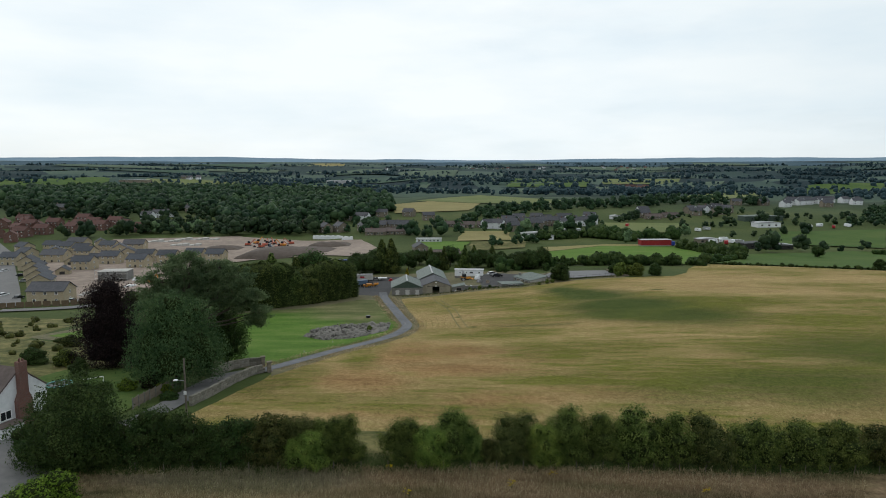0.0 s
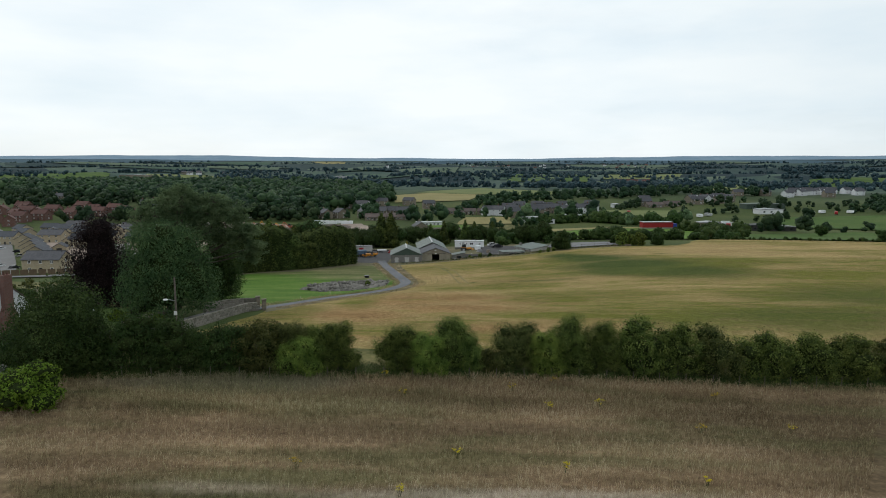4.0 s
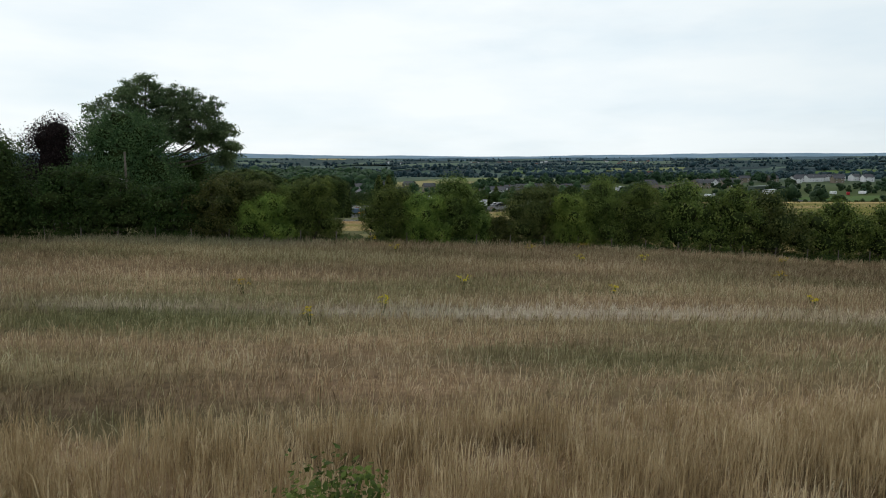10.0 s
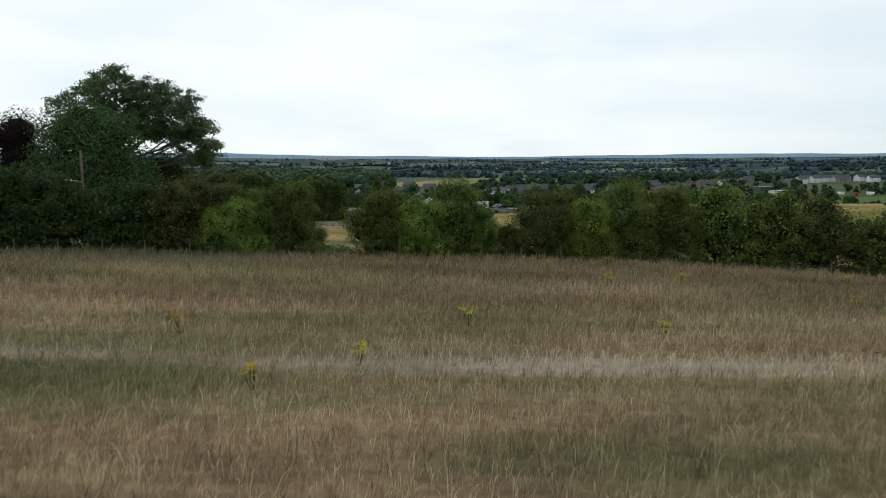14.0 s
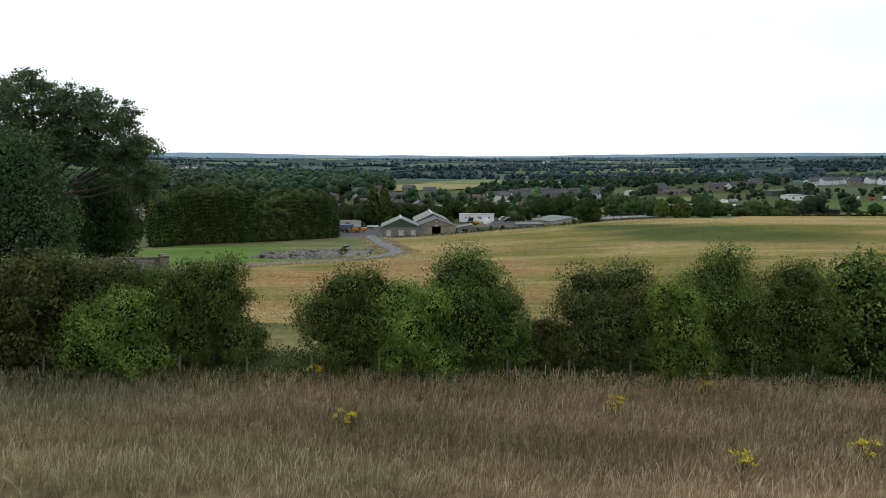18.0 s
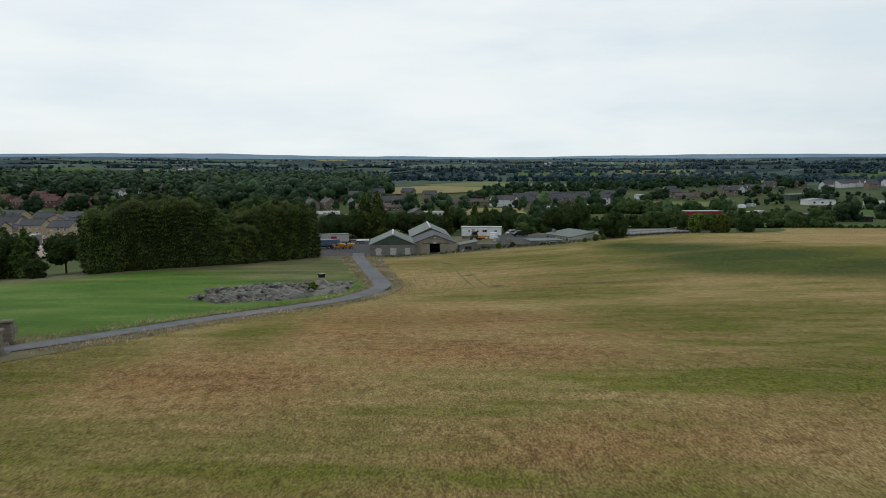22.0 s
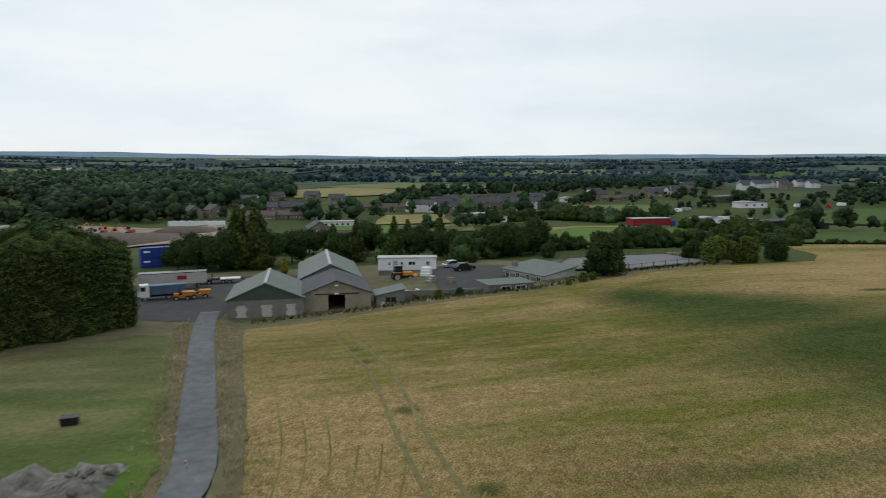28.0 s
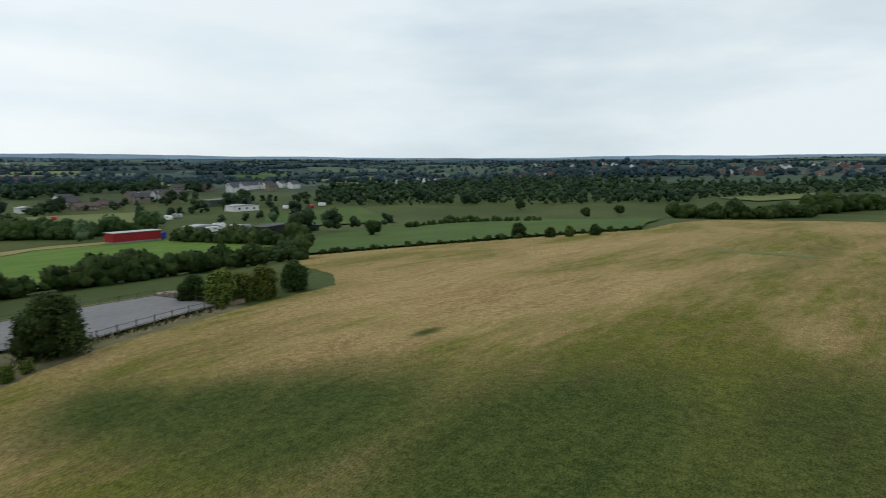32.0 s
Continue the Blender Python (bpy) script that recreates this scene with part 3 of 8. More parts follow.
def crop_build(nt, nodes, links, b):
    """Ripening barley: tan and pink drifts in long streaks, green where it still grows, a dark green hollow."""
    streak = noise_of(nodes, links, 0.07, 7, 0.68, (0.4, 2.2, 1), turn=0.04)
    fine = noise_of(nodes, links, 0.34, 6, 0.7, (0.45, 2.0, 1), (7, 3, 0), 0.04)
    blot = noise_of(nodes, links, 0.03, 5, 0.6, (0.6, 1.6, 1), (3, 8, 0))
    tuft = noise_of(nodes, links, 1.5, 8, 0.75, (1.2, 0.8, 1))
    ears = noise_of(nodes, links, 9.0, 4, 0.7, (1, 0.7, 1), (1, 2, 0))
    add = lambda p, q: math_of(nodes, links, "ADD", p, q)
    mul = lambda p, q: math_of(nodes, links, "MULTIPLY", p, q)
    ears = add(mul(ears, 2.4), -0.7)
    f = add(add(mul(streak, 0.17), mul(fine, 0.17)), add(mul(tuft, 0.4), mul(ears, 0.26)))
    tan = ramp_of(nodes, links, f, [(0.4, (0.14, 0.1, 0.038)), (0.5, (0.3, 0.215, 0.094)), (0.6, (0.5, 0.38, 0.19))])
    pink = ramp_of(nodes, links, f, [(0.4, (0.085, 0.046, 0.019)), (0.5, (0.235, 0.13, 0.055)), (0.6, (0.42, 0.26, 0.12))])
    green = ramp_of(nodes, links, f, [(0.4, (0.04, 0.047, 0.008)), (0.5, (0.098, 0.103, 0.017)), (0.6, (0.19, 0.182, 0.04))])
    deep = ramp_of(nodes, links, f, [(0.4, (0.02, 0.034, 0.008)), (0.5, (0.05, 0.07, 0.016)), (0.6, (0.105, 0.12, 0.034))])
    tc = nodes.new("ShaderNodeTexCoord")
    warp = nodes.new("ShaderNodeTexNoise"); warp.inputs["Scale"].default_value, warp.inputs["Detail"].default_value = 0.06, 6
    links.new(tc.outputs["Object"], warp.inputs["Vector"])
    sc = nodes.new("ShaderNodeVectorMath"); sc.operation = "MULTIPLY_ADD"
    sc.inputs[1].default_value, sc.inputs[2].default_value = (12, 8, 0), (-6, -4, 0)
    links.new(warp.outputs["Color"], sc.inputs[0])
    moved = nodes.new("ShaderNodeVectorMath"); moved.operation = "ADD"
    links.new(tc.outputs["Object"], moved.inputs[0]); links.new(sc.outputs[0], moved.inputs[1])
    grown = patches(nodes, links, moved.outputs[0], ((32, 104, 26, 9, 0.75), (60, 108, 28, 13, 0.85), (92, 124, 40, 24, 0.85), (15, 146, 14, 7, 0.7), (4, 142, 8, 5, 0.6), (20, 160, 11, 13, 0.6), (8, 191, 14, 10, 0.55), (30, 211, 12, 6, 0.6), (62, 165, 26, 16, 0.9), (80, 158, 24, 9, 0.6),
                                                     (132, 190, 16, 6, 0.6), (114, 250, 20, 8, 0.65), (176, 179, 30, 14, 0.6), (-25, 104, 6, 10, 0.65), (0, 88, 18, 4, 0.6), (48, 209, 11, 5, 0.65), (125, 148, 60, 22, 0.65), (-2, 96, 11, 2.5, 0.5), (20, 124, 11, 12, 0.8), (32, 128, 18, 9, 0.7), (24, 176, 12, 9, 0.7), (-16, 128, 5, 6, 0.5), (-15, 116, 5, 9, 0.7), (12, 143, 12, 4, 0.7), (2, 153, 8, 3, 0.7), (30, 190, 8, 10, 0.6), (75, 170, 26, 12, 0.9), (10, 183, 12, 5, 0.6), (-29, 97, 5, 8, 0.7), (95, 150, 30, 14, 0.7), (12, 170, 10, 4, 0.5), (34, 186, 8, 12, 0.8), (6, 174, 9, 3, 0.5), (18, 188, 12, 9, 0.75), (26, 196, 8, 4, 0.5)))
    dark = patches(nodes, links, moved.outputs[0], ((38, 200, 7, 9, 1.0), (42, 193, 9, 8, 1.0), (46, 185, 12, 10, 1.0), (50, 170, 18, 12, 1.0), (44, 160, 13, 8, 0.9), (61, 156, 17, 9, 0.9), (24, 152, 10, 1.8, 0.45), (90, 122, 26, 14, 0.6), (62, 100, 22, 9, 0.6), (38, 96, 14, 5, 0.35), (150, 172, 30, 4, 0.4)))
    ripe = patches(nodes, links, moved.outputs[0], ((84, 206, 22, 13, 1.0), (105, 221, 20, 10, 1.0), (58, 198, 9, 6, 1.0), (103, 186, 30, 6, 0.8), (2, 158, 9, 8, 0.8), (9, 167, 13, 5, 0.7), (27, 199.5, 7, 3, 0.7), (150, 215, 40, 10, 0.8), (58, 138, 14, 1.2, 0.9), (67, 115, 8, 3, 0.8), (5, 136, 14, 4, 0.7), (86, 161, 8, 3, 0.6), (-10, 152, 4, 22, 0.6)))
    flush = patches(nodes, links, moved.outputs[0], ((-7, 124, 9, 12, 1.0), (4, 126, 8, 9, 1.0), (-14, 103, 8, 9, 0.9), (3, 109, 13, 6, 0.95), (9, 92, 11, 4, 0.8), (14, 118, 12, 5, 0.6), (26, 96, 12, 3, 0.5), (-6, 86, 12, 3, 0.5), (84, 204, 16, 8, 0.3)))
    dark = math_of(nodes, links, "MAXIMUM", dark, patches(nodes, links, tc.outputs["Object"], ((66.4, 193.2, 2.3, 1.0, 0.95), (4.3, 167, 1.0, 0.9, 0.8), (1.5, 182.2, 1.0, 0.9, 0.7), (0.5, 187.4, 0.9, 0.8, 0.7), (7.5, 153.2, 1.0, 0.8, 0.8))))
    drift = nodes.new("ShaderNodeMapRange"); drift.interpolation_type = "SMOOTHSTEP"
    drift.inputs["From Min"].default_value, drift.inputs["From Max"].default_value = 0.4, 0.6
    links.new(blot, drift.inputs["Value"])
    speck = mul(math_of(nodes, links, "SUBTRACT", add(mul(tuft, 0.5), mul(fine, 0.5)), 0.46), 2.0)
    g = add(math_of(nodes, links, "MAXIMUM", grown, mul(drift.outputs[0], 0.55)), speck)
    g = add(g, mul(math_of(nodes, links, "SUBTRACT", add(mul(streak, 0.55), mul(fine, 0.45)), 0.5), 4.2))
    g = math_of(nodes, links, "SUBTRACT", g, add(mul(ripe, 0.55), mul(flush, 0.35)), True)
    rosy = noise_of(nodes, links, 0.06, 7, 0.7, (0.6, 1.5, 1), (11, 4, 0), 0.04)
    rose = math_of(nodes, links, "ADD", mul(flush, 0.9), mul(math_of(nodes, links, "SUBTRACT", rosy, 0.53), 1.2), True)
    col = mixed(nodes, links, mul(rose, 0.9), tan, pink)
    col = mixed(nodes, links, g, col, green)
    links.new(mixed(nodes, links, dark, col, deep), b.inputs["Base Color"])
    b.inputs["Roughness"].default_value, b.inputs["Specular IOR Level"].default_value = 0.95, 0.05
    bump_of(nodes, links, b, add(tuft, mul(ears, 0.5)), 0.6, 0.25)


M_CROP = material("ripening barley", crop_build)


def rough_build(nt, nodes, links, b):
    """Uncut dry grass: brown, straw and grey-green bands that run with the old rows."""
    band = noise_of(nodes, links, 0.11, 6, 0.68, (0.3, 2.4, 1))
    tuft = noise_of(nodes, links, 1.7, 5, 0.7)
    g = nodes.new("ShaderNodeNewGeometry")
    tc = nodes.new("ShaderNodeTexCoord")
    f = math_of(nodes, links, "ADD", math_of(nodes, links, "MULTIPLY", band, 0.36), math_of(nodes, links, "ADD", math_of(nodes, links, "MULTIPLY", tuft, 0.4), math_of(nodes, links, "MULTIPLY", g.outputs["Random Per Island"], 0.24)))
    straw = ramp_of(nodes, links, f, [(0.3, (0.15, 0.1, 0.062)), (0.42, (0.31, 0.215, 0.13)), (0.52, (0.5, 0.37, 0.225)), (0.64, (0.76, 0.63, 0.45))])
    brown = ramp_of(nodes, links, f, [(0.3, (0.062, 0.045, 0.026)), (0.45, (0.148, 0.108, 0.062)), (0.55, (0.26, 0.195, 0.118)), (0.66, (0.46, 0.38, 0.26))])
    green = ramp_of(nodes, links, f, [(0.3, (0.046, 0.054, 0.02)), (0.48, (0.125, 0.135, 0.056)), (0.58, (0.24, 0.235, 0.115)), (0.68, (0.44, 0.42, 0.26))])
    pale = ramp_of(nodes, links, f, [(0.32, (0.3, 0.24, 0.18)), (0.6, (0.8, 0.71, 0.58))])
    rust = noise_of(nodes, links, 0.1, 4, 0.6, (0.5, 2.0, 1), (1, 6, 0))
    rr = nodes.new("ShaderNodeMapRange"); rr.inputs["From Min"].default_value, rr.inputs["From Max"].default_value = 0.48, 0.68
    links.new(rust, rr.inputs["Value"])
    rust_all = math_of(nodes, links, "MAXIMUM", rr.outputs[0], patches(nodes, links, tc.outputs["Object"], ((10, 64, 24, 6, 0.8), (38, 60, 26, 10, 1.0), (16, 47.5, 26, 1.2, 0.4), (-16, 66, 9, 3, 0.9), (45, 45, 22, 18, 0.9), (-30, 50, 10, 20, 0.5), (4, 55, 30, 3, 0.7))))
    straw = mixed(nodes, links, rust_all, straw, brown)
    wet = noise_of(nodes, links, 0.07, 4, 0.6, (0.6, 2.2, 1), (5, 2, 0))
    wr = nodes.new("ShaderNodeMapRange"); wr.inputs["From Min"].default_value, wr.inputs["From Max"].default_value = 0.47, 0.62
    links.new(wet, wr.inputs["Value"])
    lush = patches(nodes, links, tc.outputs["Object"], ((-22, 65, 12, 5, 0.6), (-12, 60, 8, 4, 0.5), (-14, 42, 11, 2.6, 0.85), (-11, 46.5, 12, 1.6, 0.7), (18, 41, 16, 1.8, 0.55), (2, 50, 26, 1.4, 0.6), (-20, 35, 12, 3, 0.5), (-13, 21, 9, 3.4, 0.9), (0, 21, 14, 2.2, 0.6)))
    k = math_of(nodes, links, "ADD", math_of(nodes, links, "MAXIMUM", math_of(nodes, links, "MULTIPLY", wr.outputs[0], 0.55), lush), math_of(nodes, links, "MULTIPLY", math_of(nodes, links, "GREATER_THAN", g.outputs["Random Per Island"], 0.86), 0.4), True)
    straw = mixed(nodes, links, patches(nodes, links, tc.outputs["Object"], ((5, 44, 16, 1.1, 0.9), (-16, 45, 6, 1.0, 0.6), (28, 43, 10, 1.0, 0.7), (-22, 66, 12, 3, 0.5))), straw, pale)
    links.new(mixed(nodes, links, k, straw, green), b.inputs["Base Color"])
    b.inputs["Roughness"].default_value, b.inputs["Specular IOR Level"].default_value = 0.9, 0.08
    tr = nodes.new("ShaderNodeBsdfTranslucent")
    links.new(b.inputs["Base Color"].links[0].from_socket, tr.inputs["Color"])
    mx = nodes.new("ShaderNodeMixShader"); mx.inputs[0].default_value = 0.3
    links.new(b.outputs[0], mx.inputs[1]); links.new(tr.outputs[0], mx.inputs[2])
    links.new(mx.outputs[0], nodes["Material Output"].inputs["Surface"])


def paddock_build(nt, nodes, links, b):
    """Mown grass, bright on the open slope, worn and brown towards the yard and under the conifers."""
    slow = noise_of(nodes, links, 0.07, 6, 0.6, (1, 2.2, 1))
    tuft = noise_of(nodes, links, 2.2, 6, 0.7)
    f = math_of(nodes, links, "ADD", math_of(nodes, links, "MULTIPLY", slow, 0.6), math_of(nodes, links, "MULTIPLY", tuft, 0.4))
    lush = ramp_of(nodes, links, f, [(0.36, (0.044, 0.09, 0.014)), (0.5, (0.072, 0.135, 0.021)), (0.64, (0.12, 0.175, 0.038))])
    worn = ramp_of(nodes, links, f, [(0.36, (0.06, 0.065, 0.026)), (0.5, (0.105, 0.11, 0.045)), (0.64, (0.185, 0.165, 0.085))])
    tc = nodes.new("ShaderNodeTexCoord")
    mask = patches(nodes, links, tc.outputs["Object"], ((-26, 188, 18, 22, 1.0), (-20, 168, 8, 12, 0.8), (-44, 182, 12, 6, 0.8), (-70, 166, 16, 4, 0.7), (-14, 172, 4, 10, 0.7), (-22, 168, 12, 4, 0.4), (-33, 114, 6, 3, 0.8)))
    m = math_of(nodes, links, "ADD", mask, math_of(nodes, links, "MULTIPLY", math_of(nodes, links, "SUBTRACT", slow, 0.5), 1.2), True)
    links.new(mixed(nodes, links, m, lush, worn), b.inputs["Base Color"])
    b.inputs["Roughness"].default_value, b.inputs["Specular IOR Level"].default_value = 0.95, 0.08
    bump_of(nodes, links, b, tuft, 0.5, 0.06)


M_PADDOCK = material("paddock grass", paddock_build)
M_ROUGH = material("dry rough grass", rough_build)
CROP = [(-36, 78), (-33, 90), (-29.5, 105), (-19.8, 125.4), (-14.6, 133.4), (-9.4, 143), (-6.6, 149), (-5.8, 155), (-6.3, 162), (-8.3, 172), (-10.7, 184), (-13.6, 203), (-4, 205.2), (3, 208.4), (8, 211), (20, 213), (27, 212.5),
        (34, 215.5), (45, 220), (63, 222.5), (84, 226.5), (92, 236), (99, 252), (108, 268), (119, 279), (171, 243), (206, 223.5), (240, 226), (290, 222), (330, 190), (330, 82), (60, 78), (20, 76), (-8, 78)]
draped("crop_field", CROP, M_CROP, 0.10, 6, "ripening barley field, tan with green patches", "field", wobble=0.5)
draped("rough_field", [(-60, -60), (-52, 30), (-48, 44), (-45, 56), (-41, 66), (-36, 70), (-8, 71.4), (14, 72.4), (30, 73.5), (70, 76), (120, 78), (120, -60)], M_ROUGH, 0.06, 5, "dry uncut meadow of seeding grass", "field", wobble=0.6)
draped("field_margin", [(-46, 66), (-30, 67), (-8, 69.4), (30, 71.6), (70, 74), (70, 79), (20, 77), (-8, 79), (-36, 79), (-47, 76)], M_SCRUB, 0.12, 4, "rough green grass under the hedge", "ground", wobble=0.5)
draped("field_verge", [(-30, 109), (-20.5, 128), (-15.2, 136), (-10, 147), (-7.4, 154), (-7.7, 160), (-9.4, 166), (-12.3, 180), (-15.6, 196), (-18.5, 209), (-13.6, 204), (-10.4, 184), (-8, 172), (-6.4, 162), (-5.6, 155), (-6.4, 149), (-9.2, 142.7), (-14.3, 133), (-19.5, 125), (-29, 104)], M_VERGE, 0.13, 4, "bare dry verge beside the farm track", "ground", wobble=0.25)
draped("paddock", [(-36, 113), (-31.5, 112), (-23, 129.5), (-18, 138), (-13, 148), (-11, 155), (-11.5, 161), (-13.5, 168), (-16.5, 182), (-21, 200), (-26, 202), (-33, 194), (-41.5, 184.5), (-53, 180), (-61, 172), (-90, 160), (-94, 148), (-62, 132)], M_PADDOCK, 0.14, 5, "bright green mown paddock", "grass", wobble=0.4)
draped("paddock_edge", [(-38, 111), (-30.5, 110), (-21.5, 128), (-16.2, 136), (-11, 147), (-8.4, 154), (-8.7, 160), (-10.5, 166), (-13.4, 180), (-17, 196), (-20, 211), (-29, 211), (-44, 196), (-64, 180), (-94, 168), (-98, 146), (-62, 128)], M_VERGE, 0.09, 5, "dry trodden edge of the paddock", "ground", wobble=0.5)
draped("scrub", [(-42, 111), (-60, 124), (-96, 143), (-103, 184), (-190, 200), (-270, 170), (-180, 92), (-75, 90), (-60, 108)], M_SCRUB, 0.08, 6, "rough tussocky scrub behind the garden", "ground", wobble=1.0)
draped("garden", [(-44, 84), (-43, 101), (-48, 110), (-66, 110), (-72, 92), (-58, 84)], M_GREEN, 0.14, 3, "shaded garden lawn", "lawn", wobble=0.3)
draped("driveway", [(-43, 58), (-41.5, 64), (-46, 74), (-52, 76.5), (-75, 80), (-90, 70), (-90, 50), (-52, 52)], M_LANE, 0.14, 4, "pale asphalt driveway by the white house", "driveway")
ribbon("lane", [(-62, 20), (-53, 45), (-48, 58), (-44, 72), (-39.0, 84.2), (-39.1, 94.2), (-38.0, 104.1), (-34.8, 107.5), (-30.5, 109.5)], 3.6, M_LANE, 0.17, "narrow asphalt lane between wall and fence")
ribbon("track", [(-33.5, 106), (-30.5, 110), (-21.5, 128), (-16.2, 136), (-11, 147), (-8.4, 154), (-8.7, 160), (-10.5, 166), (-13.4, 180), (-17, 196), (-19.6, 209), (-20.5, 217)], 2.7, M_TRACK, 0.19, "worn grey asphalt farm track")
draped("yard", [(-20.5, 209.5), (-29, 212), (-41, 222), (-41, 250), (-26, 258), (-9.5, 256), (-9.5, 226), (-18.2, 224), (-18.2, 211)], M_YARD, 0.12, 5, "dark tarmac farmyard", "yard", wobble=0.3)
draped("yard", [(14, 221), (13.5, 247), (24, 251), (33, 240), (29, 231), (24, 222)], M_YARD, 0.12, 5, "dark tarmac yard by the stables", "yard", wobble=0.3)
draped("rough_yard", [(-21, 205), (-13, 201), (-4, 203.6), (3, 206.6), (8, 209), (20, 211), (34, 213), (44, 218), (66, 221), (66, 246), (44, 250), (38, 244), (36, 250), (26, 266), (-8, 268), (-44, 262), (-46, 222), (-30, 210)], M_VERGE, 0.08, 5, "rough weedy ground round the farm buildings", "ground", wobble=0.4)


# ---- near grass: blades in tufts ----
def blades(name, xy, hmin, hmax, width, per, mat, seed, label, lean=0.28, base=None, head=0.62, tuft=0.07):
    r = np.random.default_rng(seed)
    n = len(xy) * per
    p = np.repeat(xy, per, 0) + r.normal(size=(n, 2)) * tuft
    z = ground_z(p[:, 0], p[:, 1]) + 0.05 if base is None else np.full(n, base)
    h = r.uniform(hmin, hmax, n) * (0.55 + 0.85 * np.repeat(r.random(len(xy)), per))
    a = r.uniform(0, 6.283, n)
    w = width * r.uniform(0.6, 1.3, n)
    t = np.column_stack([np.cos(a), np.sin(a), np.zeros(n)]) * w[:, None]
    tip = np.column_stack([r.normal(size=(n, 2)) * (h * lean)[:, None] + np.array([0.05, 0.02]), h])
    b0 = np.column_stack([p, z])
    mid = b0 + tip * np.array([0.5, 0.5, head])
    V = np.stack([b0 - t * 0.4, b0 + t * 0.4, mid + t, b0 + tip, mid - t], 1).reshape(-1, 3)
    k = np.arange(n)[:, None] * 5
    T = np.concatenate([k + np.array([[0, 1, 2]]), k + np.array([[0, 2, 4]]), k + np.array([[4, 2, 3]])])
    return tagged(new(name, mesh_of(name, V, T, mat)), label, "grass", "", "stuff")


rg = np.random.default_rng(11)
FIELD_NEAR = [(-50, 18), (-47, 44), (-44, 56), (-40, 66), (-35, 67.6), (-8, 69.2), (14, 70.6), (30, 71.8), (64, 73.6), (52, 40), (36, 18)]
near = scatter_in(FIELD_NEAR, 0.42, rg)
wide = np.abs(near[:, 0]) < 4 + 0.74 * (near[:, 1] - 8)
near = near[wide]
keepp = rg.random(len(near)) < np.clip(1.25 - (near[:, 1] - 20) / 95, 0.6, 1)
blades("meadow_grass", near[keepp], 0.22, 0.6, 0.014, 10, M_ROUGH, 12, "dry brown seeding meadow grass", 0.3, head=0.75, tuft=0.1)
tall = scatter_in([(-9, 25), (0, 23.5), (18, 23), (22, 29.5), (10, 30.6), (-2, 29.2), (-14, 28.6)], 0.15, rg)
M_STRAW = leaves("straw stems", [(0.2, 0.138, 0.073), (0.37, 0.27, 0.155), (0.58, 0.46, 0.3)], 0.8, 0.4, 0.35)
tall = tall[rg.random(len(tall)) < 0.45 + 0.5 * np.sin(tall[:, 0] * 0.9) * np.sin(tall[:, 1] * 1.3 + tall[:, 0] * 0.4)]
blades("tall_grass", tall, 0.5, 1.25, 0.0085, 7, M_STRAW, 13, "tall straw-coloured seeding grass", 0.13, head=0.82)
M_BRAMBLE = leaves("bramble leaves", [(0.014, 0.026, 0.008), (0.03, 0.05, 0.013), (0.055, 0.082, 0.022), (0.09, 0.12, 0.034)], clump=0.6)
FOOT = [(-46, 67.0), (-30, 67.1), (0, 69.2), (30, 71.3), (62, 73.5)]
under = np.concatenate([row_of([(x, y + k) for x, y in FOOT], 0.13, 0.5, rg) for k in (0.2, 1.0, 2.0, 3.2)])
ru = np.random.default_rng(14)
under = np.repeat(under, 24, 0) + ru.normal(size=(len(under) * 24, 2)) * 0.3
hz = 0.75 * (0.3 + 0.7 * np.abs(np.sin(under[:, 0] * 0.9) * np.sin(under[:, 0] * 0.37 + 1))) * ru.random(len(under)) ** 0.7
Vq, Fq = leaf_quads(np.column_stack([under, ground_z(*under.T) + 0.08 + hz]), unit(len(under), ru) * 0.6 + np.array([0, -0.35, 0.7]), ru.uniform(0.04, 0.085, len(under)), ru, 0.6)
tagged(new("hedge_nettles", mesh_of("hedge_nettles", Vq, Fq, M_BRAMBLE)), "dark nettles and brambles at the hedge foot", "nettles", "", "stuff")
bank = scatter_in([(-30, 57), (-30, 67.4), (-8, 69.2), (14, 70.6), (32, 71.6), (34, 60)], 0.33, rg)
blades("bank_grass", bank, 0.25, 0.68, 0.014, 7, M_ROUGH, 15, "tall brown seeding grass along the hedge", 0.3, head=0.75, tuft=0.1)
M_WEED = leaves("ragwort flowers", [(0.35, 0.26, 0.01), (0.5, 0.38, 0.015), (0.6, 0.47, 0.03)], 0.7, 1.0)
for wx, wy in ((10.6, 60.5), (-11, 48), (-5.9, 41.5), (-2.8, 44), (9.8, 48), (-6, 68.5), (16, 62), (24, 57), (29, 66), (20, 46), (33, 58), (12.5, 68), (1.5, 50), (-3.5, 63), (7.5, 65.5)):
    e = thing("ragwort", wx, wy, "yellow flowering ragwort among dry grass", "wildflower", group="ragwort in the meadow")
    rr = np.random.default_rng(int(wx * 10 + 900))
    tips = []
    for _ in range(9):
        q = (rr.normal() * 0.2, rr.normal() * 0.2, rr.uniform(0.6, 0.95))
        part("stem", tube((q[0] * 0.2, q[1] * 0.2, 0), q, 0.012, 0.006, 4), M_BRAMBLE, e); tips.append(q)
    c = np.repeat(np.array(tips), 14, 0) + rr.normal(size=(126, 3)) * np.array([0.07, 0.07, 0.03])
    Vq, Fq = leaf_quads(c, unit(126, rr) * 0.4 + np.array([0, 0, 1.0]), rr.uniform(0.025, 0.05, 126), rr, 0.9)
    tagged(part("flower", mesh_of("flower", Vq, Fq, M_WEED), None, e), kind="stuff")

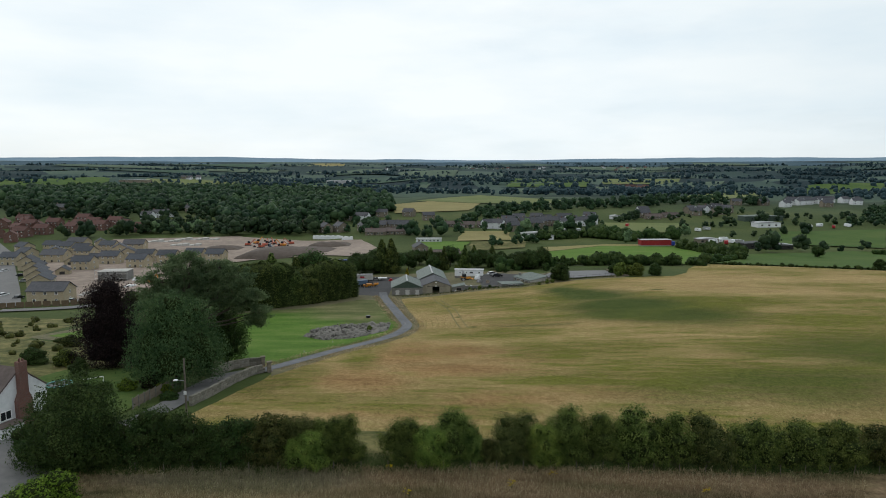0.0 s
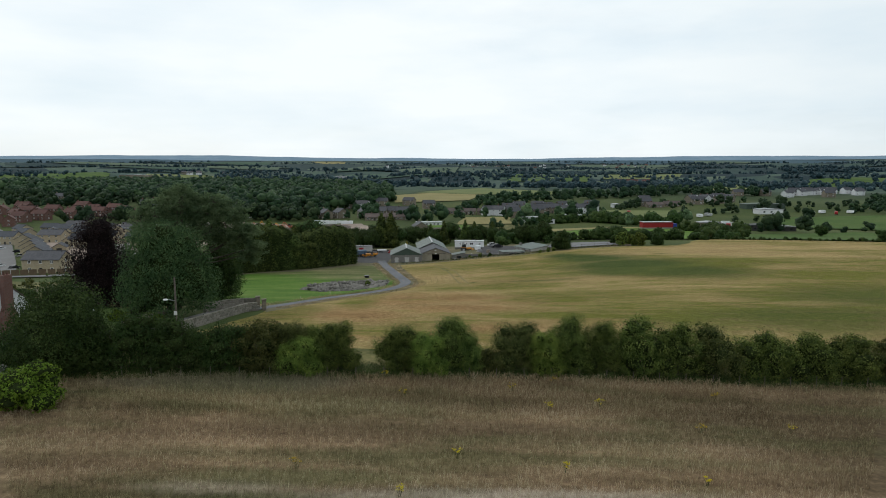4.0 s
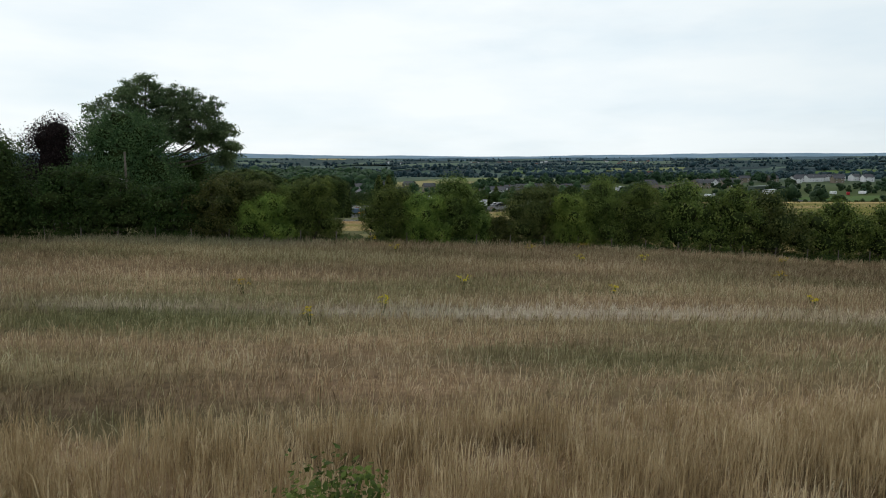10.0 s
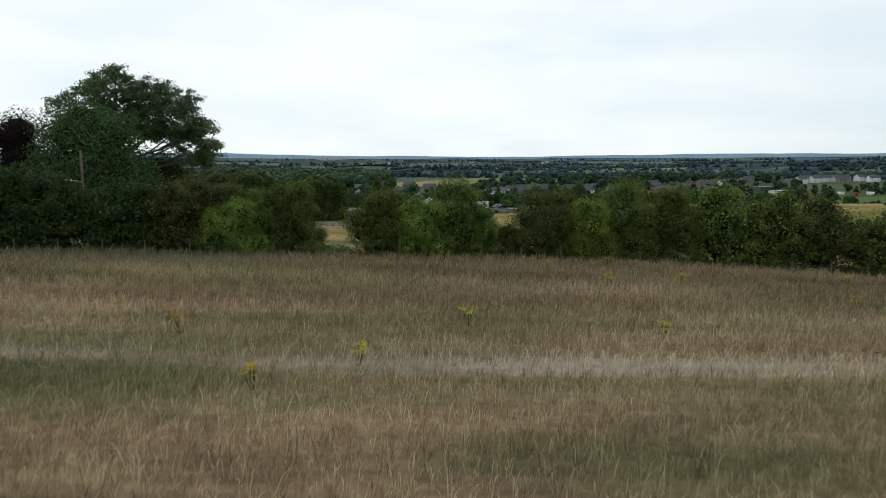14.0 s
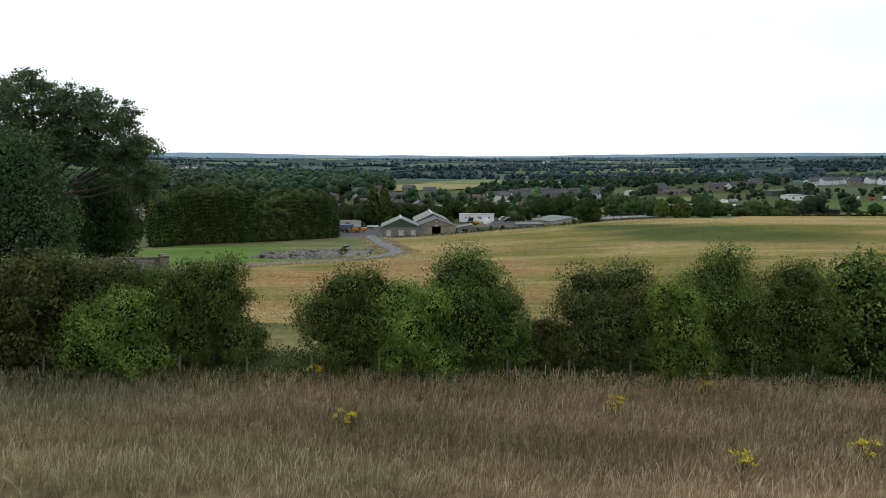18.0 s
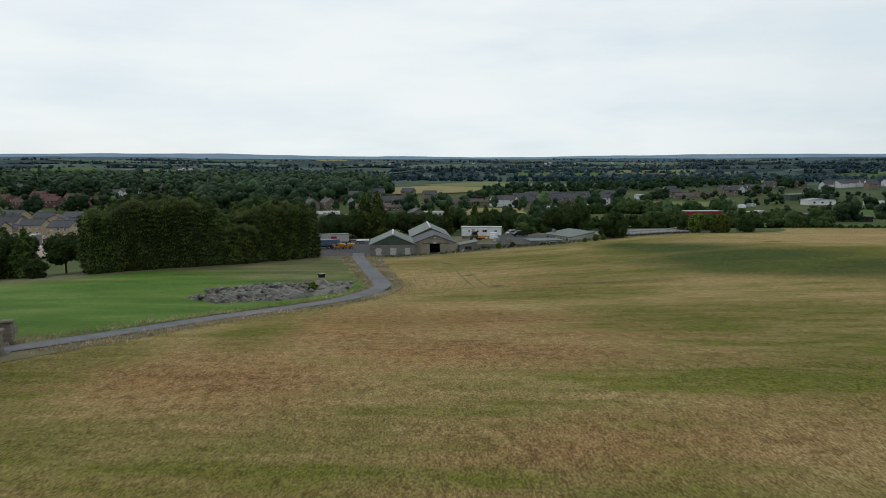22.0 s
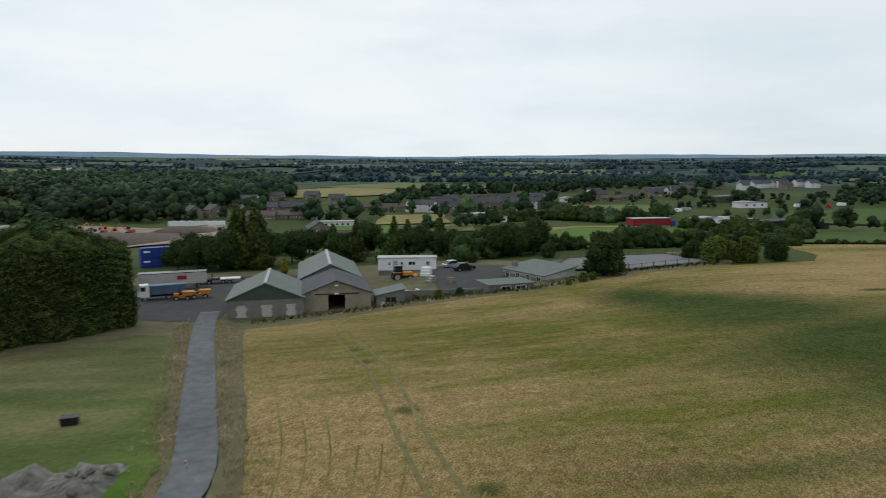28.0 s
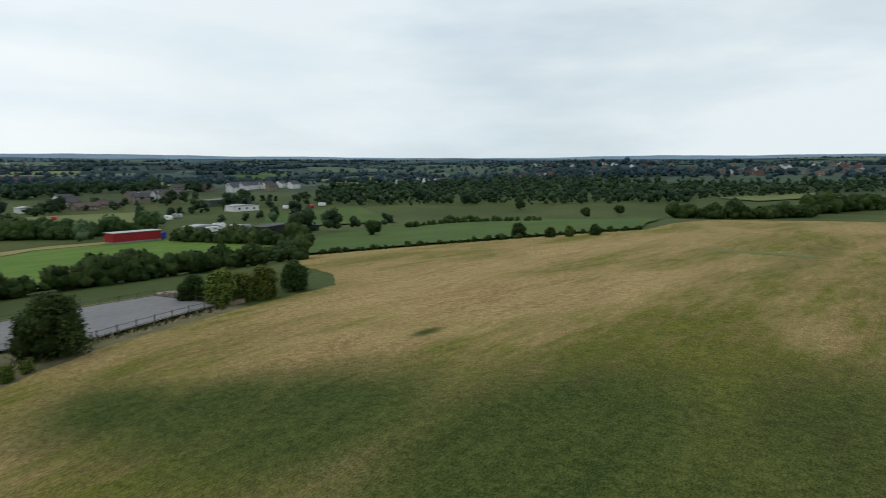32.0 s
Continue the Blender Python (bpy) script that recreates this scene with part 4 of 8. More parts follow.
# ---- the overgrown hedge across the meadow ----
def hedge_y(x):
    return 71.7 + 0.07 * max(-30.0, min(62.0, x))


def hedge_lobes(r, w, h):
    """A bush that is leafy to the ground."""
    out = []
    n = 9
    for i in range(n):
        a = 6.2832 * i / n + r.uniform(-0.3, 0.3)
        q = w * r.uniform(0.18, 0.3)
        hz = h * (0.22 + 0.28 * (i % 2) + r.uniform(0, 0.08))
        out.append((q * math.cos(a), 0.75 * q * math.sin(a), hz, w * r.uniform(0.17, 0.25), w * r.uniform(0.17, 0.23), h * r.uniform(0.17, 0.25)))
    for i in range(4):
        out.append((w * r.uniform(-0.2, 0.2), w * r.uniform(-0.12, 0.12), h * r.uniform(0.7, 0.84), w * r.uniform(0.13, 0.2), w * r.uniform(0.13, 0.19), h * r.uniform(0.12, 0.2)))
    out.append((0, 0, h * 0.48, w * 0.3, w * 0.26, h * 0.4))
    return out


# Paler copy of the hawthorn leaves, with sunlight put into the colour.
M_HAWL = leaves("sunlit hawthorn leaves", [(0.04, 0.068, 0.013), (0.095, 0.14, 0.028), (0.155, 0.205, 0.042), (0.24, 0.28, 0.06)], clump=0.4, through_light=0.3)
M_HAWB = leaves("brownish hawthorn leaves", [(0.022, 0.03, 0.009), (0.05, 0.06, 0.018), (0.082, 0.092, 0.027), (0.12, 0.12, 0.036)], clump=0.4)
rb = np.random.default_rng(21)
BUSHES = ((-45, 9, 7.0, 0), (-39.5, 8, 7.3, 0), (-34, 8, 7.2, 0), (-29, 7.5, 6.9, 0), (-24, 7, 6.4, 0), (-19.6, 6.5, 6.6, 2), (-15.6, 5.0, 5.0, 1), (-16.5, 6, 6.2, 2), (-13.6, 4.6, 5.6, 0), (-11.7, 4.8, 6.4, 0), (-4.2, 5.8, 5.7, 0), (0.9, 6.4, 7.1, 0), (3.3, 3.6, 4.6, 0),
          (-1.3, 4.4, 5.4, 1), (5.6, 3.4, 2.9, 2), (9.0, 6.6, 6.7, 2), (12, 4.6, 5.8, 1), (14.4, 6, 7.5, 0), (18.4, 6.4, 7.2, 0), (23, 6.8, 7.7, 0), (27.5, 6.5, 7.4, 0), (32.5, 7, 7.2, 2), (38, 7, 6.7, 0), (43.5, 7, 6.6, 0), (49, 7, 6.2, 0), (55, 7.5, 6.3, 2), (61, 7.5, 6.3, 0))
for i, (x, w, h, tone) in enumerate(BUSHES):
    nearer = -18 < x < 19
    e = thing("hawthorn_bush", x, hedge_y(x) - (1.5 if tone == 1 else 0), ("overgrown dark green hawthorn bush in the hedge", "paler yellow-green bush in the hedge", "brownish green hawthorn bush in the hedge")[tone], "bush", rb.uniform(0, 360) * 0, group="bushes of the field hedge")
    L = hedge_lobes(rb, w * 1.16, h * 0.91)
    mat = (M_HAW, M_HAWL, M_HAWB)[tone] if x > -23 else M_OAK
    part("crown", crown_mesh("crown", L, 38000 if nearer else 13000, 0.06 if nearer else 0.105, mat, 300 + i, 0.5, 0.6, 0.4, 0.3, 0, 260 if nearer else 120), None, e)
    limbs = [((0, 0, -0.2), (0.1, 0, h * 0.5), 0.16, 0.08)]
    for _ in range(7):
        q = (rb.uniform(-0.28, 0.28) * w, rb.uniform(-0.22, 0.22) * w, h * rb.uniform(0.4, 0.66))
        limbs.append(((rb.uniform(-0.3, 0.3), rb.uniform(-0.3, 0.3), -0.1), q, 0.09, 0.03))
    part("stem", branch_mesh(limbs), M_BARK, e)
M_POST = surface("grey fence post wood", (0.07, 0.058, 0.046), (0.16, 0.14, 0.115), 6, 0.9, bump=0.4, big=0)
e = thing("field_fence", 0, 72, "grey wooden posts with plain wire along the hedge", "fence", z=0)
posts = [(-34 + 3.1 * i) for i in range(30)]
post_mesh = None
wire = bmesh.new()
last = None
for x in posts:
    y = hedge_y(x) - 2.6
    z = gz(x, y) + 0.0
    if post_mesh is None:
        bmp = bmesh.new(); tube((0, 0, -0.3), (0, 0, 1.25), 0.05, 0.045, 7, bmp)
        ob = part("post", bmp, M_POST, e); post_mesh = ob.data
    else:
        ob = new("post", post_mesh); ob.parent = e
    ob.matrix_basis = pose(x, y - 72, z, rb.uniform(-4, 4), rb.uniform(-4, 4), 0)
    if last:
        for k in (0.55, 1.1):
            tube((last[0], last[1] - 72, last[2] + k), (x, y - 72, z + k), 0.003, 0.003, 3, wire)
    last = (x, y, z)
M_WIRE = surface("rusty wire", (0.05, 0.042, 0.036), (0.1, 0.085, 0.07), 8, 0.8, 0.2, 0, 0)
part("wire", wire, M_WIRE, e)

# foreground shrubs
make_tree("elder_shrub", -11.5, 24.2, 4.2, hedge_lobes(rb, 3.6, 4.4), 9000, 0.075, M_HAWL, 401, "bright green leafy elder shrub in long grass", "bush", 0.1, core=0.5, shell=0.5)
make_tree("bramble_shrub", -1.5, 21.8, 2.8, hedge_lobes(rb, 2.5, 3.05), 5200, 0.062, M_HAW, 402, "green leafy bramble shrub in long grass", "bush", 0.06, core=0.0, shell=0.8, rough=0.45)

# ---- garden side ----
make_tree("sycamore", -41.6, 69.0, 8.7 * 1.0, [(0, 0, 5.2, 4.2, 4.2, 4.6), (2.6, 0, 4.4, 3.2, 3.2, 3.9), (-2.8, 0.5, 4.6, 3.0, 3.2, 3.8), (0.5, -2.4, 4.0, 3.4, 2.8, 3.6), (-0.6, 1.2, 7.6, 2.8, 2.8, 2.6), (2.2, -1, 2.6, 3.2, 2.8, 2.3), (-2.2, -1.4, 2.6, 2.8, 2.8, 2.3), (1.6, 0.8, 7.0, 2.4, 2.4, 2.2)], 32000, 0.12, M_OAK, 403, "dense round dark green sycamore by the lane", "tree", 0.3, hang=0.3, cluster=340, core=0.6)
make_tree("lime_shrub", -38.4, 58.2, 3.6, hedge_lobes(rb, 7.2, 4.6), 8000, 0.13, M_LIME, 404, "bright yellow-green shrub beside the lane", "bush", 0.1)
make_tree("dense_tree", -42.6, 99, 15, [(0, 0, 13.4, 3.2, 3.2, 2.4), (2.4, 0.4, 11.4, 3.8, 3.6, 3.2), (-2.8, 0.4, 11.4, 3.6, 3.6, 3.2), (0, 0, 8.8, 5.2, 4.8, 4.4), (-3.2, 0, 7.0, 4.0, 4, 5.0), (3.2, 0, 6.8, 4.2, 4.2, 4.8), (0.5, -2, 4.6, 5.2, 4, 4.2), (4.8, 0.5, 4.8, 2.8, 3, 3.8), (-4, -1, 3.8, 3.2, 3, 3.2), (1, 0, 11.6, 3.2, 3.2, 2.4)], 46000, 0.135, M_DENSE, 405, "dense green tree beside the lane", "tree", 0.45, core=0.5, hang=0.5, cluster=520, shell=0.5)
AIRY = [(1.2, 0, 18.2, 4.0, 4, 2.9), (-3.4, 0, 16, 3.8, 4, 3.4), (4.6, 0.5, 17.2, 4, 3.6, 2.7), (8.4, 0, 15.4, 3.4, 3.4, 2.3), (11.4, 0, 13.2, 2.7, 2.8, 1.9), (13.8, -0.3, 11.0, 1.9, 1.8, 1.7), (0, 1, 14.3, 5, 4, 3.2), (9.6, 2, 12, 2.6, 2.6, 1.6), (2, -1, 20.3, 1.8, 1.8, 1.3), (-1.8, 0, 19.4, 1.7, 1.7, 1.4), (6.5, -1, 13.6, 2.6, 2.4, 1.8), (6.8, 0, 18.4, 3.0, 2.8, 1.9), (10.4, 0, 16.6, 2.6, 2.6, 1.8), (13.0, 0, 13.6, 2.0, 2, 1.7), (12.2, 0, 9.6, 2.0, 2.2, 2.0), (8.6, 0.4, 12.6, 2.8, 2.6, 2), (4, 0.5, 14, 3.2, 3, 2.4), (-5.6, 0.5, 13.4, 2.4, 2.6, 2.6)]
ra = np.random.default_rng(409)
clumps = []
for l in AIRY:
    for _ in range(max(8, int(7.5 * l[3] * l[5]))):
        d = unit(1, ra)[0] * ra.uniform(0.35, 1.05)
        q = ra.uniform(0.4, 0.85)
        clumps.append((l[0] + d[0] * l[3], l[1] + d[1] * l[4], l[2] + d[2] * l[5], q * 1.35, q * 1.15, q * 0.7))
e = thing("spreading_tree", -45.0, 108, "tall spreading tree with an airy crown", "tree")
part("crown", crown_mesh("crown", clumps, 74000, 0.135, M_WILLOW, 406, 0.0, 0.3, 0.9, 0.35, 0.0), None, e)
limbs = [((0, 0, -0.4), (0.3, 0, 6.5), 0.55, 0.42), ((0.3, 0, 6.5), (0.6, 0, 18), 0.42, 0.1)]
for l in AIRY:
    mid = (0.4 + 0.55 * l[0], 0.5 * l[1] + 0.2, 5.5 + 0.62 * (l[2] - 5))
    limbs.append(((0.3, 0, 5.2 + 0.25 * l[2]), mid, 0.2, 0.12)); limbs.append((mid, l[:3], 0.12, 0.05))
for c in clumps[::2]:
    l = min(AIRY, key=lambda q: (q[0] - c[0]) ** 2 + (q[1] - c[1]) ** 2 + (q[2] - c[2]) ** 2)
    limbs.append((l[:3], c[:3], 0.05, 0.018))
part("trunk", branch_mesh(limbs), M_BARK, e, smooth=True)
make_tree("ivy_tree", -39.4, 113, 11.5, [(0, 0, 8, 3.6, 3.4, 3.4), (0.8, 0, 5, 3.2, 3.2, 3.4), (-2, 0, 6, 3, 3, 3.6), (0.5, 0, 3, 3, 2.8, 2.6)], 19000, 0.13, M_OAK, 407, "ivy-clad dark green tree behind the stone wall", "tree", 0.35, core=0.55, cluster=160)
make_tree("copper_beech", -60.5, 113, 17, [(0, 0, 10, 4.6, 4.4, 5), (-2.2, 0, 6.6, 4.4, 4, 4), (2.6, 0, 7, 4, 4, 4.2), (0.4, 0, 14, 3, 3, 2.8), (-1.2, 0, 12.6, 3, 3, 3), (1, -1.5, 4.6, 4.8, 4, 2.8), (-0.5, -0.5, 2.4, 6, 4.6, 2.4), (3, 0, 3, 3.4, 3.4, 3)], 30000, 0.15, M_COPPER, 408, "dark purple-leaved copper beech in the garden", "tree", 0.4, core=0.56, shell=0.6, cluster=420, inner=M_SHADEPURPLE)
for x, y, w, h, m, lab in ((-46.0, 97.4, 4.6, 2.6, M_COPPER, "dark red-leaved garden shrub"), (-49.4, 96.2, 3.4, 1.9, M_LIME, "yellow-green garden shrub beside the lawn"), (-52.1, 94.6, 3, 1.9, M_OAK, "clipped green garden shrub by the lawn"), (-43.0, 94.6, 3, 1.6, M_LIME, "yellow-green shrub by the fence"),
                           (-61.4, 104.1, 3.6, 3.4, M_OAK, "round clipped dark green shrub"), (-68.6, 112.1, 5, 3.4, M_HAWL, "pale green shrub at the garden edge"), (-79.8, 132.5, 7, 2.6, M_HAWB, "low dark thicket in rough grass"), (-75.7, 114.4, 6, 3.2, M_OAK, "dark green shrub behind the house"),
                           (-50.6, 73.6, 3.4, 2.4, M_OAK, "green shrub by the driveway"), (-40.5, 90.7, 3, 1.4, M_OAK, "dark shrub by the lane")):
    make_tree("garden_shrub", x, y, h, hedge_lobes(rb, w, h), 4200, 0.1, m, int(abs(x * 100)) % 1000, lab, "bush", 0.08)


# tufts along both sides of the track and at the crop's edge
tr = [(-30.5, 110), (-21.5, 128), (-16.2, 136), (-11, 147), (-8.4, 154), (-8.7, 160), (-10.5, 166), (-13.4, 180), (-17, 196), (-19.6, 209)]
edge = np.concatenate([row_of([(x - 2.3, y + 0.6) for x, y in tr], 0.1, 0.45, rg), row_of([(x + 2.0, y - 0.7) for x, y in tr], 0.1, 0.3, rg), row_of([(x + 3.3, y - 0.9) for x, y in tr], 0.09, 0.6, rg), row_of([(x - 3.2, y + 0.8) for x, y in tr], 0.12, 0.5, rg)])
blades("verge_grass", edge, 0.12, 0.42, 0.02, 4, M_ROUGH, 16, "rough brown-green grass along the track", 0.4)

weeds = np.concatenate([row_of([(-13, 207.5), (-4, 210), (3, 212), (8, 214), (20, 215.5), (27, 215), (34, 218)], 0.14, 0.5, rg), row_of([(4, 213.8), (12, 216.4), (20, 217)], 0.16, 0.7, rg), row_of([(34, 219), (42, 223.5), (50, 224), (64, 226)], 0.16, 0.6, rg)])
blades("yard_weeds", weeds, 0.15, 0.6, 0.045, 6, M_BRAMBLE, 17, "green weeds and nettles along the farm buildings", 0.4)
blades("dry_weeds", weeds[::2] + np.array([0.2, -0.6]), 0.15, 0.5, 0.03, 6, M_ROUGH, 18, "dry seeding grass along the farm buildings", 0.35)

# drill rows that bend with the headland beside the track
head = np.array([(-9.4, 138), (-6.8, 146), (-5.0, 153), (-5.2, 161), (-7.2, 172), (-9.6, 184), (-12.2, 199)])
M_ROW = meadow("green drill row", [(0.35, (0.085, 0.085, 0.022)), (0.5, (0.15, 0.13, 0.042)), (0.65, (0.25, 0.2, 0.08))], 0.3, 2.0, mottle=0.5, distance=0.05)
for k in range(9):
    o = 1.2 + 1.35 * k
    ribbon("drill_row", [(x + o * (1 + 0.012 * (y - 150)), y + (0.12 * o if y < 150 else 0)) for x, y in head[:5 - k // 3]], 0.13, M_ROW, 0.118, "green drill row bending through barley", "crop row", step=2.5)

woods("scrub_thicket", scatter_in([(-66, 116), (-98, 146), (-104, 178), (-160, 176), (-190, 150), (-120, 104)], 6.5, rg), 0.5, 1.5, M_HAWB, 40, 77, "low brown-green tussocks in rough grass", 2.2, "scrub")

# wheel tracks through the crop, and a strip of cut straw
M_TROD = surface("trodden crop", (0.09, 0.085, 0.026), (0.22, 0.18, 0.075), 1.5, 0.95, bump=0.5, distance=0.06)
for k in (0.0, 1.9):
    ribbon("wheel_track", [(-2.6 + k, 198), (-1.2 + k, 191), (1.6 + k, 181), (2.8 + k, 169), (3.4 + k, 160), (4.6 + k, 152)], 0.34, M_TROD, 0.125, "narrow trodden wheel track through barley", "track")
draped("straw_strip", [(156, 191), (152.5, 191.5), (147, 171), (150.5, 170)], M_PALE, 0.14, 4, "pale strip of cut straw", "field", wobble=0.5)
# ---- building materials ----
def sheeting(name, dark, light, ridges=6.0, axis=1, rough=0.6):
    """Corrugated sheet: weathered colour, ribs as relief."""
    def build(nt, nodes, links, b):
        n1 = noise_of(nodes, links, 0.9, 5, 0.6, (1, 1, 1))
        n2 = noise_of(nodes, links, 6, 5, 0.6, (0.4, 1, 1), (2, 5, 1))
        f = math_of(nodes, links, "ADD", math_of(nodes, links, "MULTIPLY", n1, 0.6), math_of(nodes, links, "MULTIPLY", n2, 0.4))
        links.new(ramp_of(nodes, links, f, [(0.32, dark), (0.66, light)]), b.inputs["Base Color"])
        tc = nodes.new("ShaderNodeTexCoord")
        w = nodes.new("ShaderNodeTexWave"); w.bands_direction = "XYZ"[axis]
        w.inputs["Scale"].default_value = ridges / 6.283
        links.new(tc.outputs["Object"], w.inputs["Vector"])
        bump_of(nodes, links, b, w.outputs["Fac"], 0.5, 0.04)
        b.inputs["Roughness"].default_value = rough
    return material(name, build)


def masonry(name, colours, mortar, bw=0.44, bh=0.2, bump=0.5):
    """Coursed brick or block, each with its own shade."""
    def build(nt, nodes, links, b):
        tc = nodes.new("ShaderNodeTexCoord")
        sep = nodes.new("ShaderNodeSeparateXYZ"); links.new(tc.outputs["Object"], sep.inputs[0])
        u = math_of(nodes, links, "ADD", sep.outputs[0], sep.outputs[1])
        com = nodes.new("ShaderNodeCombineXYZ"); links.new(u, com.inputs[0]); links.new(sep.outputs[2], com.inputs[1])
        br = nodes.new("ShaderNodeTexBrick")
        br.inputs["Scale"].default_value = 1.0
        br.inputs["Brick Width"].default_value, br.inputs["Row Height"].default_value, br.inputs["Mortar Size"].default_value = bw, bh, 0.012
        br.inputs["Color1"].default_value, br.inputs["Color2"].default_value, br.inputs["Mortar"].default_value = (*colours[0], 1), (*colours[1], 1), (*mortar, 1)
        links.new(com.outputs[0], br.inputs["Vector"])
        st = noise_of(nodes, links, 0.5, 5, 0.6)
        links.new(mixed(nodes, links, math_of(nodes, links, "MULTIPLY", st, 0.55), br.outputs["Color"], tuple(c * 0.45 for c in colours[0])), b.inputs["Base Color"])
        b.inputs["Roughness"].default_value = 0.9
        bump_of(nodes, links, b, br.outputs["Fac"], -bump, 0.02)
    return material(name, build)


M_GROOF = sheeting("faded green sheet roof", (0.05, 0.072, 0.06), (0.1, 0.125, 0.108))
M_GCLAD = sheeting("dark green cladding", (0.022, 0.042, 0.03), (0.045, 0.07, 0.05), 8, 0)
M_SLATE = surface("dark slate roof", (0.032, 0.034, 0.04), (0.08, 0.08, 0.09), 1.5, 0.7, bump=0.5, distance=0.05, vary=0.3)
M_TILE = surface("brown roof tiles", (0.06, 0.045, 0.04), (0.13, 0.1, 0.09), 1.8, 0.8, bump=0.6, distance=0.05, vary=0.4)
M_GREYTILE = surface("grey concrete tiles", (0.03, 0.034, 0.043), (0.072, 0.078, 0.09), 1.8, 0.8, bump=0.5, distance=0.05, vary=0.3)
M_REDTILE = surface("red clay tiles", (0.06, 0.03, 0.026), (0.13, 0.06, 0.048), 1.8, 0.85, bump=0.6, distance=0.05, vary=0.4)
M_BLOCK = masonry("grey concrete block", ((0.17, 0.165, 0.155), (0.23, 0.225, 0.215)), (0.14, 0.135, 0.13))
M_BUFF = masonry("buff stone block", ((0.36, 0.295, 0.19), (0.46, 0.385, 0.26)), (0.38, 0.34, 0.27), 0.5, 0.22)
M_BRICK = masonry("red brick", ((0.12, 0.045, 0.034), (0.18, 0.07, 0.05)), (0.16, 0.13, 0.11), 0.225, 0.075)
M_STONE = masonry("weathered sandstone", ((0.16, 0.135, 0.1), (0.26, 0.22, 0.165)), (0.12, 0.105, 0.085), 0.5, 0.24, 0.9)
M_RENDER = surface("grey cement render", (0.125, 0.12, 0.11), (0.21, 0.198, 0.182), 1.2, 0.9, bump=0.3)
M_STAINED = surface("stained yellow-grey render", (0.15, 0.135, 0.105), (0.36, 0.32, 0.24), 0.7, 0.9, bump=0.3, big=0.5)
M_WHITE = surface("white painted render", (0.5, 0.51, 0.52), (0.7, 0.71, 0.72), 1.5, 0.8, bump=0.15, vary=0.15)
M_WPANEL = surface("white panels", (0.6, 0.61, 0.62), (0.76, 0.77, 0.78), 1.5, 0.5, bump=0.05)
M_PATCH = surface("pale brick infill", (0.3, 0.29, 0.27), (0.5, 0.48, 0.45), 3.0, 0.9, bump=0.5, big=0)
M_UPVC = surface("white window frame", (0.7, 0.7, 0.7), (0.82, 0.82, 0.82), 4, 0.4, bump=0, big=0)
M_DOORW = surface("dark door", (0.02, 0.02, 0.022), (0.05, 0.045, 0.04), 3, 0.6, bump=0.1)
# Near-black colour painted in place of the shade inside openings.
M_VOID = surface("near-black painted shade", (0.008, 0.008, 0.008), (0.015, 0.014, 0.013), 3, 0.95, bump=0)
M_METAL = surface("galvanised metal", (0.3, 0.3, 0.31), (0.45, 0.45, 0.46), 4, 0.45, 0.7, 0.1)
M_TIMBER = surface("weathered timber", (0.13, 0.105, 0.08), (0.26, 0.215, 0.165), 3, 0.9, bump=0.4)
M_RUBBER = surface("black rubber", (0.012, 0.012, 0.012), (0.03, 0.03, 0.03), 8, 0.8, bump=0.1)
M_ORANGE = surface("orange machine paint", (0.42, 0.16, 0.015), (0.6, 0.25, 0.025), 3, 0.45, bump=0.05)
M_BLUE = surface("blue steel", (0.012, 0.035, 0.22), (0.022, 0.06, 0.33), 1.2, 0.5, bump=0.1)
M_TIPBLUE = surface("faded blue tipper steel", (0.05, 0.085, 0.14), (0.1, 0.15, 0.22), 2, 0.55, bump=0.1)
M_REDP = surface("red paint", (0.22, 0.012, 0.015), (0.34, 0.022, 0.025), 1.5, 0.5, bump=0.05)
M_BLACKP = surface("black paint", (0.01, 0.01, 0.012), (0.025, 0.025, 0.028), 2, 0.25, bump=0)
M_SILVER = surface("silver car paint", (0.4, 0.41, 0.42), (0.5, 0.51, 0.52), 2, 0.25, 0.6, 0, 0)
def glass_build(nt, nodes, links, b):
    b.inputs["Base Color"].default_value, b.inputs["Roughness"].default_value = (0.015, 0.018, 0.021, 1), 0.25
    b.inputs["Specular IOR Level"].default_value = 0.3


M_GLASS = material("dark window glass", glass_build)


# ---- building helpers ----
def window(parent, face, u, z, w, h, hx, hy, frame_mat=None, pane_mat=None, name="window"):
    """A window in a wall: a frame standing 3 cm proud and a pane set in it. face: F B L R."""
    fm, t = frame_mat or M_UPVC, 0.09
    bm = bmesh.new()
    for x0, z0, x1, z1 in ((-w / 2, -h / 2, w / 2, -h / 2 + t), (-w / 2, h / 2 - t, w / 2, h / 2), (-w / 2, -h / 2, -w / 2 + t, h / 2), (w / 2 - t, -h / 2, w / 2, h / 2), (-t / 3, -h / 2, t / 3, h / 2)):
        box(x0, -0.06, z0, x1, 0.05, z1, 0, bm)
    fr = part(name, bm, fm, parent)
    turn = {"F": 0, "B": 180, "R": 90, "L": -90}[face]
    pos = {"F": (u, -hy, z), "B": (u, hy, z), "R": (hx, u, z), "L": (-hx, u, z)}[face]
    fr.matrix_basis = pose(*pos, 0, 0, turn)
    part("pane", box(-w / 2 + t, -0.02, -h / 2 + t, w / 2 - t, 0.02, h / 2 - t), pane_mat or M_GLASS, fr)
    return fr


